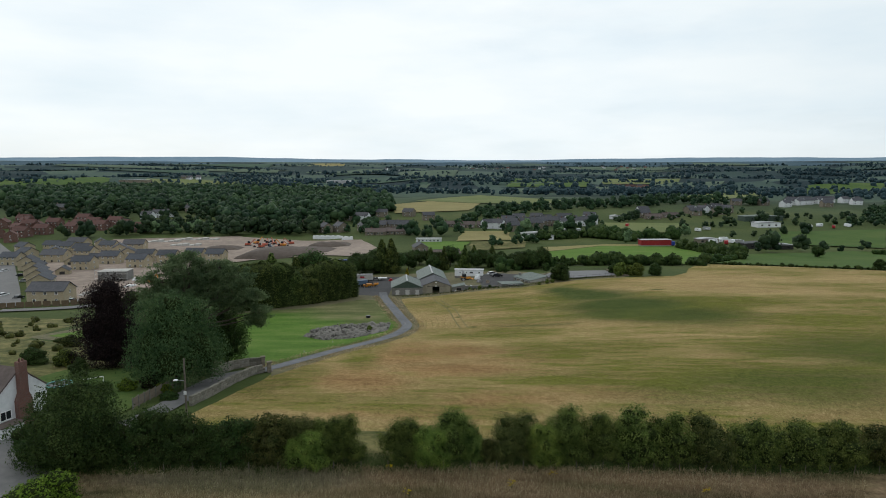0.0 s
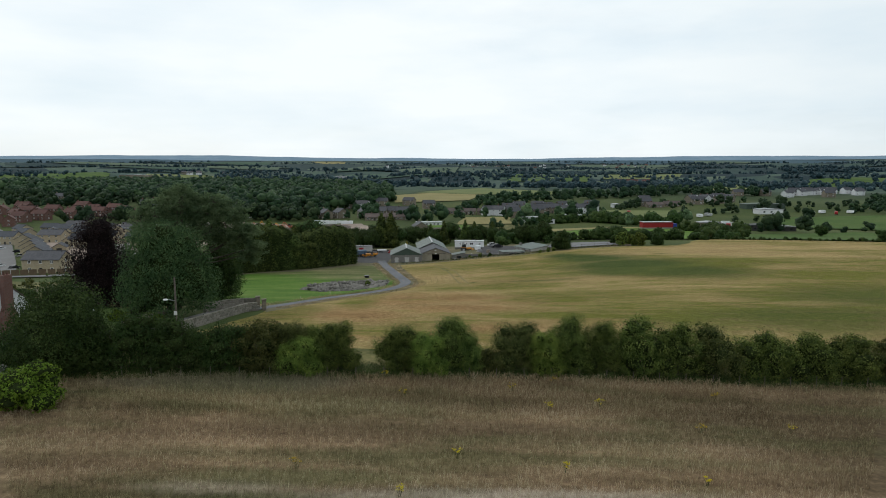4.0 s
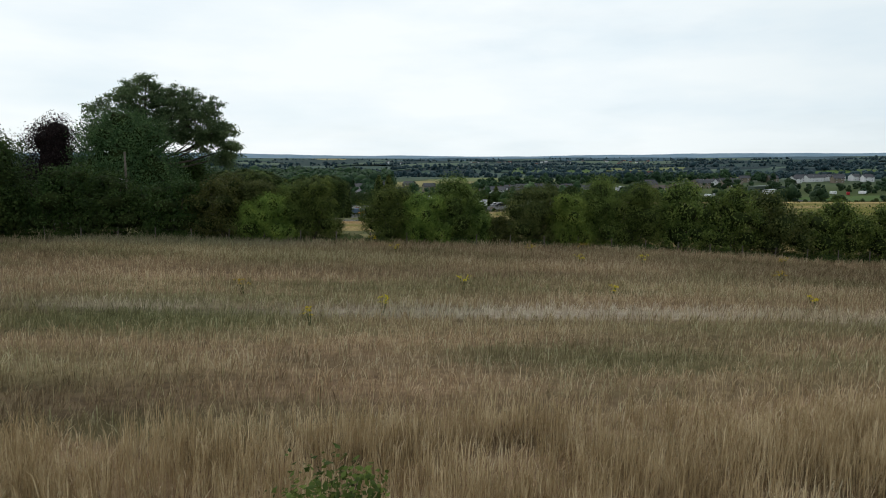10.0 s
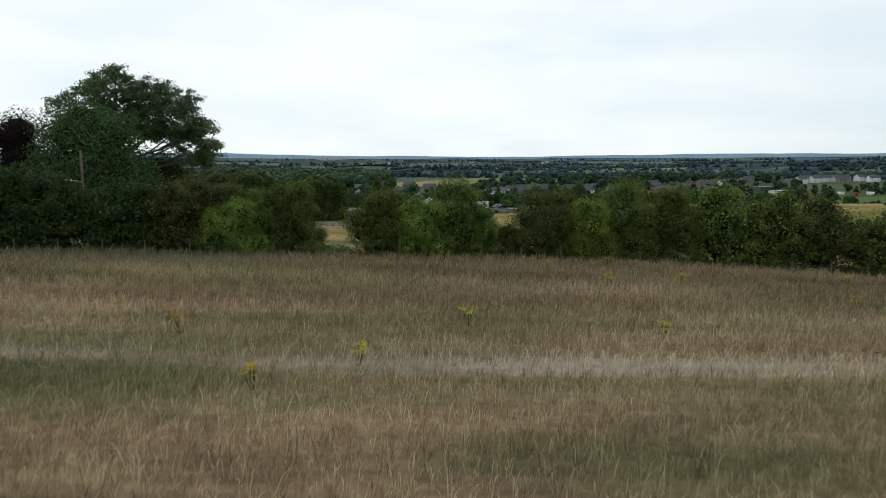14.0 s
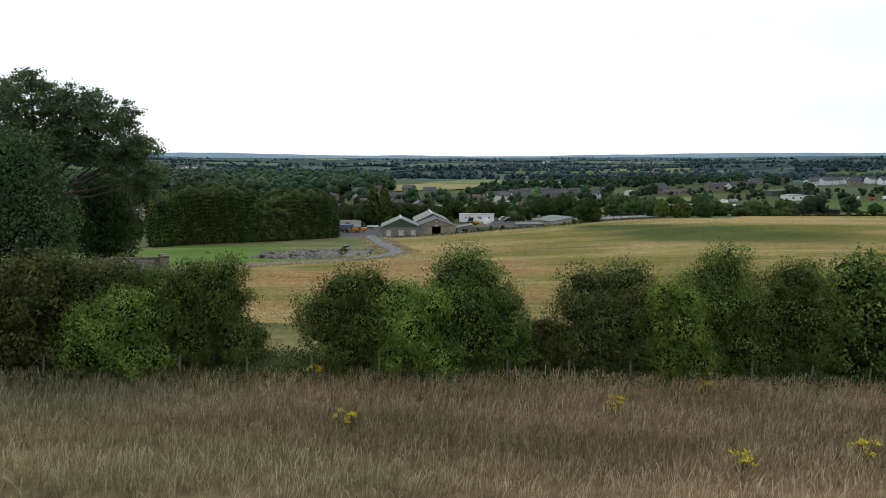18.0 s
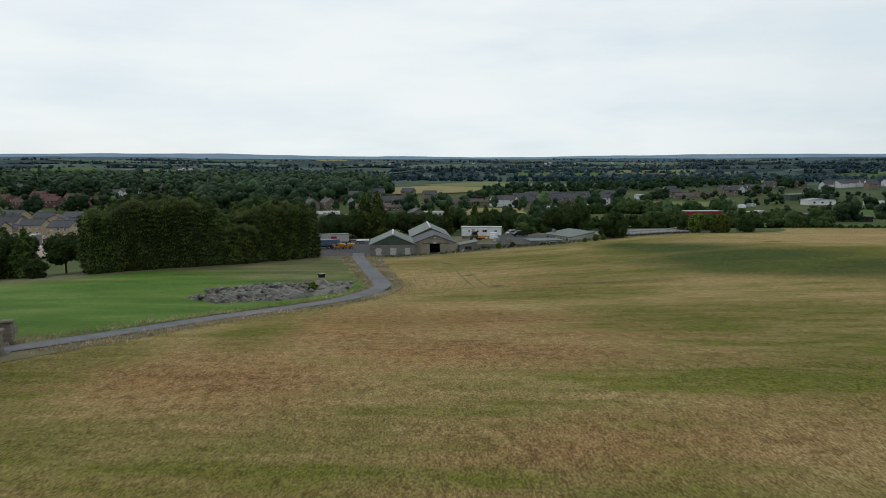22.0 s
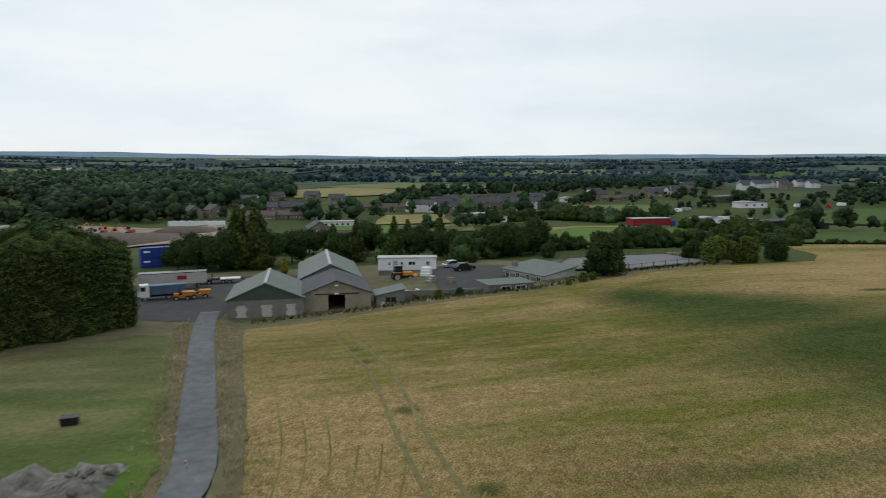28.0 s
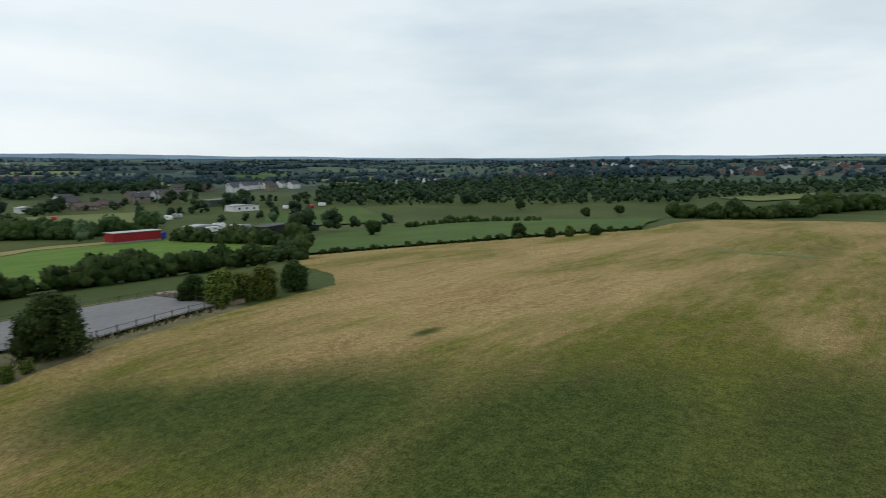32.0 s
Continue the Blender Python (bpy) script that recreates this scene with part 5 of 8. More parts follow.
def gable_roof(hx, hy, eave, ridge, over=0.35, thick=0.18, lift=0.02):
    """Two slopes with thickness; the ridge runs along y."""
    s = (ridge - eave) / hx
    e = eave - s * over + lift
    out = [(-hx - over, e), (0, ridge + lift), (hx + over, e), (hx + over, e + thick), (0, ridge + thick + lift), (-hx - over, e + thick)]
    return prism(out, -hy - over, hy + over)


def gable_house(name, x, y, turn, hx, hy, eave, ridge, wall, roof, label, category="house", z=None, wins=(), door=None, chimneys=(), group="", frame_mat=None, skirt=0.8):
    e = thing(name, x, y, label, category, turn, z, group)
    part("wall", prism([(-hx, -skirt), (hx, -skirt), (hx, eave), (0, ridge), (-hx, eave)], -hy, hy), wall, e)
    rf = part("roof", gable_roof(hx, hy, eave, ridge), roof, e)
    part("ridge", box(-0.16, -hy - 0.36, ridge + 0.17, 0.16, hy + 0.36, ridge + 0.26, 0.03), M_METAL if roof is M_GROOF else M_SLATE, rf)
    for f, u, zz, w, h in wins:
        window(e, f, u, zz, w, h, hx, hy, frame_mat)
    if door:
        f, u, w, h = door
        d = part("door", box(-w / 2, -0.05, 0, w / 2, 0.04, h, 0.02), M_DOORW, e)
        turn_ = {"F": 0, "B": 180, "R": 90, "L": -90}[f]
        d.matrix_basis = pose(*{"F": (u, -hy, 0), "B": (u, hy, 0), "R": (hx, u, 0), "L": (-hx, u, 0)}[f], 0, 0, turn_)
    for cx, cy, w, top, m in chimneys:
        c = part("chimney", box(cx - w / 2, cy - w / 2, eave, cx + w / 2, cy + w / 2, top, 0.02), m, e)
        part("pot", tube((cx, cy, top - 0.05), (cx, cy, top + 0.35), 0.12, 0.1, 8), M_REDTILE, c)
    return e


# ---- farm buildings ----
FT = 4.5
zf = -7.35
b1 = thing("green_roofed_barn", -12.3, 217.6, "grey rendered barn with a faded green sheet roof", "barn", FT, zf)
part("wall", prism([(-5.2, -1), (5.2, -1), (5.2, 2.75), (-5.2, 2.75)], -6.4, 6.4), M_RENDER, b1)
part("gable", prism([(-5.2, 2.75), (5.2, 2.75), (0, 5.0)], -6.45, 6.45), M_GCLAD, b1, "dark green clad gable")
rf = part("roof", gable_roof(5.2, 6.4, 2.75, 5.0, 0.3, 0.12, 0.06), M_GROOF, b1)
part("ridge_cap", box(-0.22, -6.75, 5.15, 0.22, 6.75, 5.27, 0.03), M_METAL, rf, "pale metal ridge cap")
for u in (-3.3, 0.1, 3.4):
    bmp = bmesh.new()
    rr = np.random.default_rng(int(u * 10) + 60)
    ws = [0.62 + rr.uniform(-0.12, 0.15) for k in range(7)]
    right = [q for k, w in enumerate(ws) for q in ((w, k * 0.24), (w, k * 0.24 + 0.235))]
    left = [q for k, w in reversed(list(enumerate(ws))) for q in ((-w, k * 0.24 + 0.235), (-w, k * 0.24))]
    prism(right + left, -0.03, 0.03, bmp)
    o = part("blocked_doorway", bmp, M_PATCH, b1, "doorway filled with pale blocks")
    o.matrix_basis = pose(u, -6.42, 0.35)
b2 = thing("stone_barn", -2.6, 219.6, "old stained barn with dark slate roof and open doorway", "barn", FT, zf)
part("wall", prism([(-4.9, -1), (-1.2, -1), (-1.2, 2.75), (1.2, 2.75), (1.2, -1), (4.9, -1), (4.9, 2.9), (0, 4.75), (-4.9, 2.9)], -6.2, -5.8), M_STAINED, b2)
part("side_wall", box(-4.9, -5.8, -1, -4.5, 6.2, 2.9), M_STAINED, b2)
part("side_wall", box(4.5, -5.8, -1, 4.9, 6.2, 2.9), M_STAINED, b2)
# Black panel across the barn, added to imitate its unlit depth.
part("interior", box(-4.4, 3.5, -0.5, 4.4, 4, 3.2), M_VOID, b2, "black panel standing in for the barn's unlit depth")
part("roof", gable_roof(4.9, 6.2, 2.9, 4.75, 0.3, 0.14, 0.05), M_SLATE, b2, "dark slate roof")
part("lintel", box(-3.1, -6.32, 2.85, 3.3, -6.2, 3.0), M_DOORW, b2, "dark lintel rail")
part("lamp", box(-0.25, -6.5, 4.05, 0.25, -6.2, 4.25, 0.04), M_UPVC, b2, "white floodlight over the doorway")
part("lamp", box(-0.3, -6.45, 2.86, 0.3, -6.2, 3.06, 0.03), M_UPVC, b2)
b3 = thing("long_barn", -4.2, 235.6, "long barn with a faded green sheet roof", "barn", FT, zf)
part("wall", prism([(-5.0, -1), (5.0, -1), (5.0, 3.0), (0, 5.3), (-5.0, 3.0)], -9.4, 9.6), M_RENDER, b3)
rf = part("roof", gable_roof(5.0, 9.5, 3.0, 5.3, 0.3, 0.12, 0.05), M_GROOF, b3)
part("ridge_cap", box(-0.25, -9.85, 5.42, 0.25, 9.85, 5.55, 0.03), M_METAL, rf, "pale metal ridge cap")
ln = thing("lean_to_shed", 5.5, 216.2, "small block shed with sloping green roof", "shed", FT, gz(5.5, 215) - 0.3)
part("wall", prism([(-2.0, -0.6), (2.2, -0.6), (2.2, 2.5), (-2.0, 1.7)], -1.9, 2.2), M_BLOCK, ln)
part("roof", prism([(-2.2, 1.72), (2.45, 2.6), (2.45, 2.74), (-2.2, 1.86)], -2.2, 2.5), M_GROOF, ln)
window(ln, "F", 0.1, 1.1, 1.7, 0.9, 2.0, 1.92, M_TIMBER)
sh = thing("windowed_shed", 24, 218.6, "low grey block shed with two white-framed windows", "shed", 12, -5.75)
part("wall", prism([(-3.9, -0.8), (3.9, -0.8), (3.9, 1.55), (-3.9, 1.55)], -2.4, 2.4), M_BLOCK, sh)
part("roof", prism([(-4.1, 1.56), (4.1, 1.56), (4.1, 1.7), (-4.1, 1.7)], -2.7, 2.7), M_GROOF, sh)
for u in (-0.9, 1.6):
    window(sh, "F", u, 0.85, 1.75, 1.05, 3.9, 2.42)
mb = thing("stable_block", 31.4, 226.6, "low white-walled stable block with mono-pitch green roof", "stable", 27, -5.6)
part("wall", box(-3.0, -5.2, -0.8, 4.2, 5.2, 1.2), M_STAINED, mb)
part("wall", prism([(-3.05, 1.2), (4.2, 1.2), (4.2, 2.7), (-3.05, 1.75)], -5.2, 5.2), M_PATCH, mb, "white upper wall")
part("roof", prism([(-3.4, 1.73), (4.6, 2.78), (4.6, 2.92), (-3.4, 1.87)], -5.5, 5.5), M_GROOF, mb)
for k in range(4):
    window(mb, "L", -3.9 + 2.6 * k, 0.95, 1.0, 1.2, 3.06, 5.2, M_WHITE)
part("vent", box(-1.2, 4.2, 2.0, -0.4, 5.0, 3.0, 0.05), M_RENDER, mb)
lw = thing("low_yard_wall", 13, 217.5, "low grey block yard wall", "wall", 3, gz(13, 217) - 0.2)
part("wall", box(-5.2, -0.15, -0.5, 6.5, 0.15, 1.15, 0.03), M_BLOCK, lw)
part("coping", box(-5.3, -0.2, 1.15, 6.6, 0.2, 1.25, 0.02), M_RENDER, lw)
cv = thing("static_caravan", 10.4, 241.9, "white static caravan with flat grey roof", "caravan", -4, -6.05)
part("body", box(-5.5, -1.6, 0.55, 5.5, 1.6, 2.95, 0.08), M_WPANEL, cv)
part("roof", prism([(-5.65, 2.95), (5.65, 2.95), (5.65, 3.06), (-5.65, 3.06)], -1.75, 1.75), M_METAL, cv, "grey metal roof")
part("skirting", box(-5.4, -1.5, -0.6, 5.4, 1.5, 0.55), M_RENDER, cv)
for u, w in ((-3.4, 0.6), (-1.0, 0.6), (0.9, 1.4), (3.9, 0.8)):
    window(cv, "F", u, 1.95, w, 0.8, 5.5, 1.61)
part("door", box(-2.6, -1.66, 0.6, -1.8, -1.6, 2.5, 0.02), M_METAL, cv)
hse = gable_house("farm_bungalow", 1.3, 319.5, 96, 5.0, 7.5, 2.6, 5.2, M_RENDER, M_TILE, "bungalow with dark brown tiled roof among trees", wins=(("R", 3, 1.5, 1.6, 1.1), ("R", -3, 1.5, 1.6, 1.1), ("F", 0, 1.5, 1.4, 1.1)), door=("R", 0, 0.95, 2.05))
gable_house("stone_farmhouse", -11.8, 338.7, 10, 3.6, 5.5, 5.2, 7.4, M_STONE, M_SLATE, "tall stone farmhouse with a slate roof", wins=(("F", -1.5, 4.0, 1, 1.2), ("F", 1.5, 4.0, 1, 1.2), ("F", 1.5, 1.4, 1, 1.2)), door=("F", -1.4, 0.95, 2.05), chimneys=((0, 4.6, 0.8, 8.4, M_STONE),))


# ---- vehicles ----
def wheel(parent, x, y, r, w):
    bm = bmesh.new(); tube((x, y - w / 2, r), (x, y + w / 2, r), r, r, 14, bm)
    t = part("tyre", bm, M_RUBBER, parent)
    part("rim", tube((x, y - w / 2 - 0.02, r), (x, y + w / 2 + 0.02, r), r * 0.55, r * 0.55, 10), M_METAL, t)


def car(x, y, turn, paint, label, group="parked cars", z=None):
    e = thing("car", x, y, label, "car", turn, z, group)
    part("body", prism([(-2.1, 0.35), (-2.1, 0.75), (-1.95, 0.88), (-1.1, 0.95), (1.15, 0.97), (2.0, 0.85), (2.12, 0.6), (2.1, 0.35)], -0.86, 0.86), paint, e)
    part("cabin", prism([(-1.75, 0.94), (-1.1, 1.42), (0.35, 1.45), (1.1, 0.96)], -0.74, 0.74), M_GLASS, e, "dark window glass")
    part("roof", prism([(-1.15, 1.41), (0.4, 1.43), (0.3, 1.5), (-1.05, 1.48)], -0.72, 0.72), paint, e)
    for u in (-1.3, 1.3):
        for v in (-0.78, 0.78):
            wheel(e, u, v, 0.32, 0.2)
    part("headlight", box(2.02, -0.75, 0.6, 2.13, -0.4, 0.75), M_UPVC, e)
    part("headlight", box(2.02, 0.4, 0.6, 2.13, 0.75, 0.75), M_UPVC, e)
    return e


car(20.6, 237.2, 20, M_BLACKP, "black parked saloon car in the farmyard")
car(19.4, 242.4, 25, M_SILVER, "silver parked hatchback in the farmyard")


def machine(x, y, turn, label):
    """A small orange site dumper: skip in front, seat and roll bar behind."""
    e = thing("dumper", x, y, label, "dumper", turn, group="orange site dumpers")
    e.matrix_world = e.matrix_world @ Matrix.Diagonal((0.74, 0.74, 0.74, 1))
    part("chassis", box(-1.7, -0.7, 0.6, 1.3, 0.7, 1.15, 0.06), M_ORANGE, e)
    part("skip", prism([(0.2, 1.15), (1.9, 1.15), (2.4, 2.0), (-0.1, 2.0)], -0.95, 0.95), M_ORANGE, e)
    part("bonnet", box(-1.8, -0.55, 1.15, -0.7, 0.55, 1.65, 0.08), M_ORANGE, e)
    bm = bmesh.new()
    for v in (-0.6, 0.6):
        tube((-0.6, v, 1.1), (-0.7, v, 2.6), 0.05, 0.05, 6, bm)
    tube((-0.7, -0.6, 2.6), (-0.7, 0.6, 2.6), 0.05, 0.05, 6, bm)
    part("roll_bar", bm, M_BLACKP, e)
    part("seat", box(-0.65, -0.3, 1.15, -0.2, 0.3, 1.5, 0.05), M_BLACKP, e)
    for u in (-1.2, 1.1):
        for v in (-0.85, 0.85):
            wheel(e, u, v, 0.55, 0.4)


machine(-27.6, 229.2, 10, "orange site dumper parked in the yard")
machine(-25.2, 230.6, 15, "orange site dumper parked behind another")
ly_ = thing("tipper_lorry", -31.3, 230.8, "tipper lorry with white cab and blue body", "lorry", 202)
ly_.matrix_world = ly_.matrix_world @ Matrix.Diagonal((0.8, 0.85, 0.85, 1))
part("chassis", box(-4.2, -0.9, 0.75, 4.3, 0.9, 1.05), M_BLACKP, ly_)
cab = part("cab", prism([(2.4, 0.8), (4.4, 0.8), (4.4, 2.0), (4.1, 3.1), (2.4, 3.15)], -1.2, 1.2), M_WPANEL, ly_, "white lorry cab")
part("windscreen", prism([(4.415, 2.0), (4.43, 2.02), (4.15, 3.0), (4.12, 3.0)], -1.0, 1.0), M_GLASS, cab)
part("side_window", box(3.1, -1.23, 2.0, 4.0, 1.23, 2.8), M_GLASS, cab)
part("tipper_body", prism([(-4.6, 1.2), (2.1, 1.2), (2.2, 2.9), (-4.7, 2.9)], -1.25, 1.25), M_TIPBLUE, ly_, "faded blue tipper body")
for k in range(6):
    part("rib", box(-4.2 + k * 1.2, -1.32, 1.25, -4.08 + k * 1.2, 1.32, 2.85), M_TIPBLUE, ly_)
for u in (3.3, -1.2, -2.6):
    for v in (-1.0, 1.0):
        wheel(ly_, u, v, 0.5, 0.32)
tr_ = thing("box_trailer", -32.0, 242.4, "long white box trailer with dark roof", "trailer", 12)
part("body", box(-6.3, -1.25, 1.1, 5.2, 1.25, 3.1, 0.05), M_PATCH, tr_)
part("roof", box(-6.35, -1.28, 3.1, 5.25, 1.28, 3.2), M_BLACKP, tr_, "dark roof sheet")
part("lettering", box(0.2, -1.28, 1.9, 1.8, -1.255, 2.6), M_REDP, tr_, "red painted bar")
for u in (-5.0, -3.8, -2.6):
    for v in (-1.0, 1.0):
        wheel(tr_, u, v, 0.5, 0.3)
part("landing_leg", box(3.4, -0.8, 0, 3.6, 0.8, 1.2), M_BLACKP, tr_)
for x, y, lab in ((-24.4, 248.6, "flatbed trailer with a pale deck"), (-28, 247.6, "black skip trailer beside the yard")):
    e = thing("flatbed_trailer", x, y, lab, "trailer", 8, group="yard trailers")
    part("deck", box(-2.6, -1.1, 0.9, 2.6, 1.1, 1.1, 0.03), M_WPANEL if x > -26 else M_BLACKP, e)
    part("headboard", box(-2.6, -1.1, 1.1, -2.5, 1.1, 2.2), M_BLACKP, e)
    part("drawbar", box(2.6, -0.08, 0.7, 4.0, 0.08, 0.85), M_BLACKP, e)
    for u in (-0.6, 0.6):
        for v in (-0.9, 0.9):
            wheel(e, u, v, 0.42, 0.25)
def blue_container(x, y, turn, z, label):
    e = thing("blue_container", x, y, label, "container", turn, z, "blue containers")
    part("body", box(-4.6, -1.2, 0.1, 4.6, 1.2, 2.3, 0.03), M_BLUE, e)
    for k in range(21):
        part("rib", box(-4.45 + k * 0.43, -1.25, 0.25, -4.25 + k * 0.43, -1.2, 2.15), M_BLUE, e)
    part("rail", box(-4.63, -1.27, 2.18, 4.63, 1.25, 2.36, 0.02), M_BLUE, e)
    part("lettering", box(-4.0, -1.275, 1.3, -2.6, -1.255, 1.7), M_UPVC, e, "pale painted bar")


cz = gz(-45.2, 279)
blue_container(-45.2, 279, 28, cz, "bright blue steel shipping container on rough ground")
blue_container(-45.2, 279, 28, cz + 2.32, "bright blue shipping container stacked on another")
tk = thing("tractor", 8.6, 234.2, "orange tractor with glazed cab by the caravan", "tractor", 8, -6.35)
part("bonnet", box(0.2, -0.5, 0.9, 2.2, 0.5, 1.6, 0.1), M_ORANGE, tk)
part("chassis", box(-1.6, -0.45, 0.6, 2.1, 0.45, 1.0, 0.05), M_BLACKP, tk)
part("cab", prism([(-1.3, 1.2), (0.3, 1.2), (0.15, 2.6), (-1.1, 2.6)], -0.75, 0.75), M_GLASS, tk, "glazed tractor cab")
part("roof", box(-1.25, -0.85, 2.6, 0.3, 0.85, 2.78, 0.05), M_BLACKP, tk)
part("loader", prism([(2.3, 0.3), (3.0, 0.3), (3.0, 1.1), (2.5, 0.9)], -1.0, 1.0), M_ORANGE, tk)
for v in (-0.85, 0.85):
    wheel(tk, -0.8, v, 0.8, 0.45); wheel(tk, 1.6, v, 0.55, 0.35)
    part("mudguard", box(-1.6, v - 0.25, 1.55, 0.0, v + 0.25, 1.68, 0.04), M_ORANGE, tk)
rd = np.random.default_rng(77)
for x, y, w, m, lab in ((13.2, 234.0, 1.2, M_WPANEL, "white sheeted pallet load"), (8.6, 219.4, 0.8, M_WPANEL, "white bagged feed beside a shed"), (10.2, 220.4, 0.7, M_WPANEL, "white bagged feed on rough ground"), (4.6, 214.6, 0.6, M_WPANEL, "white plastic water tank"), (-4.8, 226, 0.7, M_TIPBLUE, "blue-green plastic tank between barns"),
                        (13.5, 228.5, 0.9, M_METAL, "grey metal feeder in the yard"), (16.5, 226.5, 0.8, M_TIMBER, "stack of old pallets"), (-20.2, 246, 0.9, M_REDP, "small red machine by the conifers")):
    e = thing("yard_clutter", x, y, lab, "clutter", rd.uniform(0, 90), group="loose things in the yard")
    for k in range(3):
        part("piece", box(-w + 0.3 * k, -w * 0.7, 0.4 * k * w, w - 0.2 * k, w * 0.7, 0.4 * k * w + 0.5 * w, 0.05), m, e)

# ---- riding arena ----
M_SAND = surface("grey arena sand", (0.13, 0.13, 0.135), (0.2, 0.2, 0.205), 1.0, 0.95, bump=0.3)
ARENA = [(36, 231), (43.8, 246), (63.0, 242.2), (63.6, 226.5), (47, 223.8)]
draped("arena", ARENA, M_SAND, 0.45, 5, "grey sand riding arena", "arena")
M_DARKRAIL = surface("dark creosoted rail", (0.05, 0.043, 0.036), (0.11, 0.095, 0.08), 3, 0.9, bump=0.3)
fe = thing("arena_fence", 50, 235, "grey post and rail fence round the arena", "fence", 0, 0)
pm = None
ring = ARENA + [ARENA[0]]
rail = bmesh.new()
for (x0, y0), (x1, y1) in zip(ring, ring[1:]):
    n = max(2, int(math.hypot(x1 - x0, y1 - y0) / 2.4))
    for i in range(n):
        x, y = x0 + (x1 - x0) * i / n, y0 + (y1 - y0) * i / n
        xn, yn = x0 + (x1 - x0) * (i + 1) / n, y0 + (y1 - y0) * (i + 1) / n
        if pm is None:
            o = part("post", box(-0.05, -0.05, 0, 0.05, 0.05, 1.3), M_DARKRAIL, fe); pm = o.data
        else:
            o = new("post", pm); o.parent = fe
        o.matrix_basis = pose(x - 50, y - 235, gz(x, y))
        for k in (0.55, 1.15):
            part("rail", tube((x - 50, y - 235, gz(x, y) + k), (xn - 50, yn - 235, gz(xn, yn) + k), 0.03, 0.03, 4), M_DARKRAIL, fe)
aw = thing("sleeper_bank", 66.5, 235, "bank of old timber sleepers beside the arena", "retaining wall", 0, 0)
for i in range(10):
    x, y = 65.2 + 0.12 * i, 243.5 - 1.8 * i
    part("sleeper", box(x - 66.5 - 1.2, y - 235 - 0.85, gz(x, y) - 0.4, x - 66.5 + 1.2, y - 235 + 0.85, gz(x, y) + 0.55 + 0.15 * (i % 3), 0.05), M_TIMBER, aw)

# ---- paddock: rubble heap, bin, markers ----
RUB = [(-33, 145), (-26.5, 139.5), (-20, 142.5), (-13.4, 152), (-13, 162), (-17, 160.8), (-23, 159.5), (-30, 156)]
M_RUBBLE = surface("broken stone", (0.04, 0.038, 0.033), (0.3, 0.28, 0.25), 1.6, 0.95, bump=0.9, vary=0.7, distance=0.12, big=0.4)
hp = thing("rubble_heap", -22, 151, "low heap of broken grey stone and concrete", "rubble", 0, 0)
bmh = bmesh.new()
bmh.faces.new([bmh.verts.new((x + 22, y - 151, 0)) for x, y in RUB])
for ax in (0, 1):
    for i in range(-12, 13):
        co, no = [0, 0, 0], [0, 0, 0]
        co[ax], no[ax] = i * 1.0, 1
        bmesh.ops.bisect_plane(bmh, geom=bmh.verts[:] + bmh.edges[:] + bmh.faces[:], plane_co=co, plane_no=no)
for v in bmh.verts:
    edge = v.is_boundary
    v.co.z = gz(v.co.x - 22, v.co.y + 151) + (0.12 if edge else 0.45 + 0.55 * noise.noise(v.co * 0.35 + Vector((0, 0, 3))) + rd.uniform(-0.3, 0.4))
part("mound", bmh, M_RUBBLE, hp)
stones = []
for k in range(5):
    b = bmesh.new(); bmesh.ops.create_icosphere(b, subdivisions=1, radius=1.0)
    for v in b.verts:
        v.co = Vector((v.co.x * rd.uniform(0.7, 1.1), v.co.y * rd.uniform(0.6, 1.0), v.co.z * rd.uniform(0.4, 0.8)))
    me = bpy.data.meshes.new("stone"); b.to_mesh(me); b.free(); me.materials.append(M_RUBBLE); stones.append(me)
P = scatter_in(RUB, 0.85, rd)
for i, (x, y) in enumerate(P[rd.permutation(len(P))[:230]]):
    o = new("stone", stones[i % 5]); o.parent = hp
    s = rd.choice([0.12, 0.2, 0.28, 0.4, 0.55])
    dd = min(1, 0.25 * min(math.hypot(x - a, y - b) for a, b in RUB))
    o.matrix_basis = pose(x + 22, y - 151, gz(x, y) + 0.15 + 0.55 * dd, 0, 0, rd.uniform(0, 360)) @ Matrix.Diagonal((s, s, s, 1))
make_tree("rubble_shrub", -17.6, 150.5, 1.8, hedge_lobes(rd, 1.7, 1.9), 1200, 0.09, M_HAWL, 511, "small green shrub growing in rubble", "bush", 0.04)
bn = thing("black_bin", -20.2, 169.8, "black plastic water trough in the paddock", "trough", 12)
part("tub", prism([(-0.5, 0), (0.5, 0), (0.6, 0.7), (-0.6, 0.7)], -0.42, 0.42), M_BLACKP, bn)
part("rim", box(-0.64, -0.46, 0.67, 0.64, 0.46, 0.76, 0.03), M_BLACKP, bn)
for x, y in ((-13.8, 149.5), (-9.6, 160.0), (-24.2, 137), (-28.0, 125.4), (-19.6, 207), (-22.8, 140.8)):
    e = thing("marker_post", x, y, "small white marker post beside the track", "post", group="track marker posts")
    part("post", box(-0.05, -0.05, 0, 0.05, 0.05, 0.6, 0.01), M_PATCH, e)
    part("reflector", box(-0.03, -0.06, 0.42, 0.03, -0.05, 0.52), M_REDP, e)

# ---- white house, walls and fences of the garden ----
wh = thing("white_house", -58.6, 80.6, "white rendered house with brown tiled roof", "house", -20 + 90, 0.75)
part("wall", prism([(-3.5, -0.6), (3.5, -0.6), (3.5, 5.5), (0, 8.6), (-3.5, 5.5)], -4.6, 9), M_WHITE, wh)
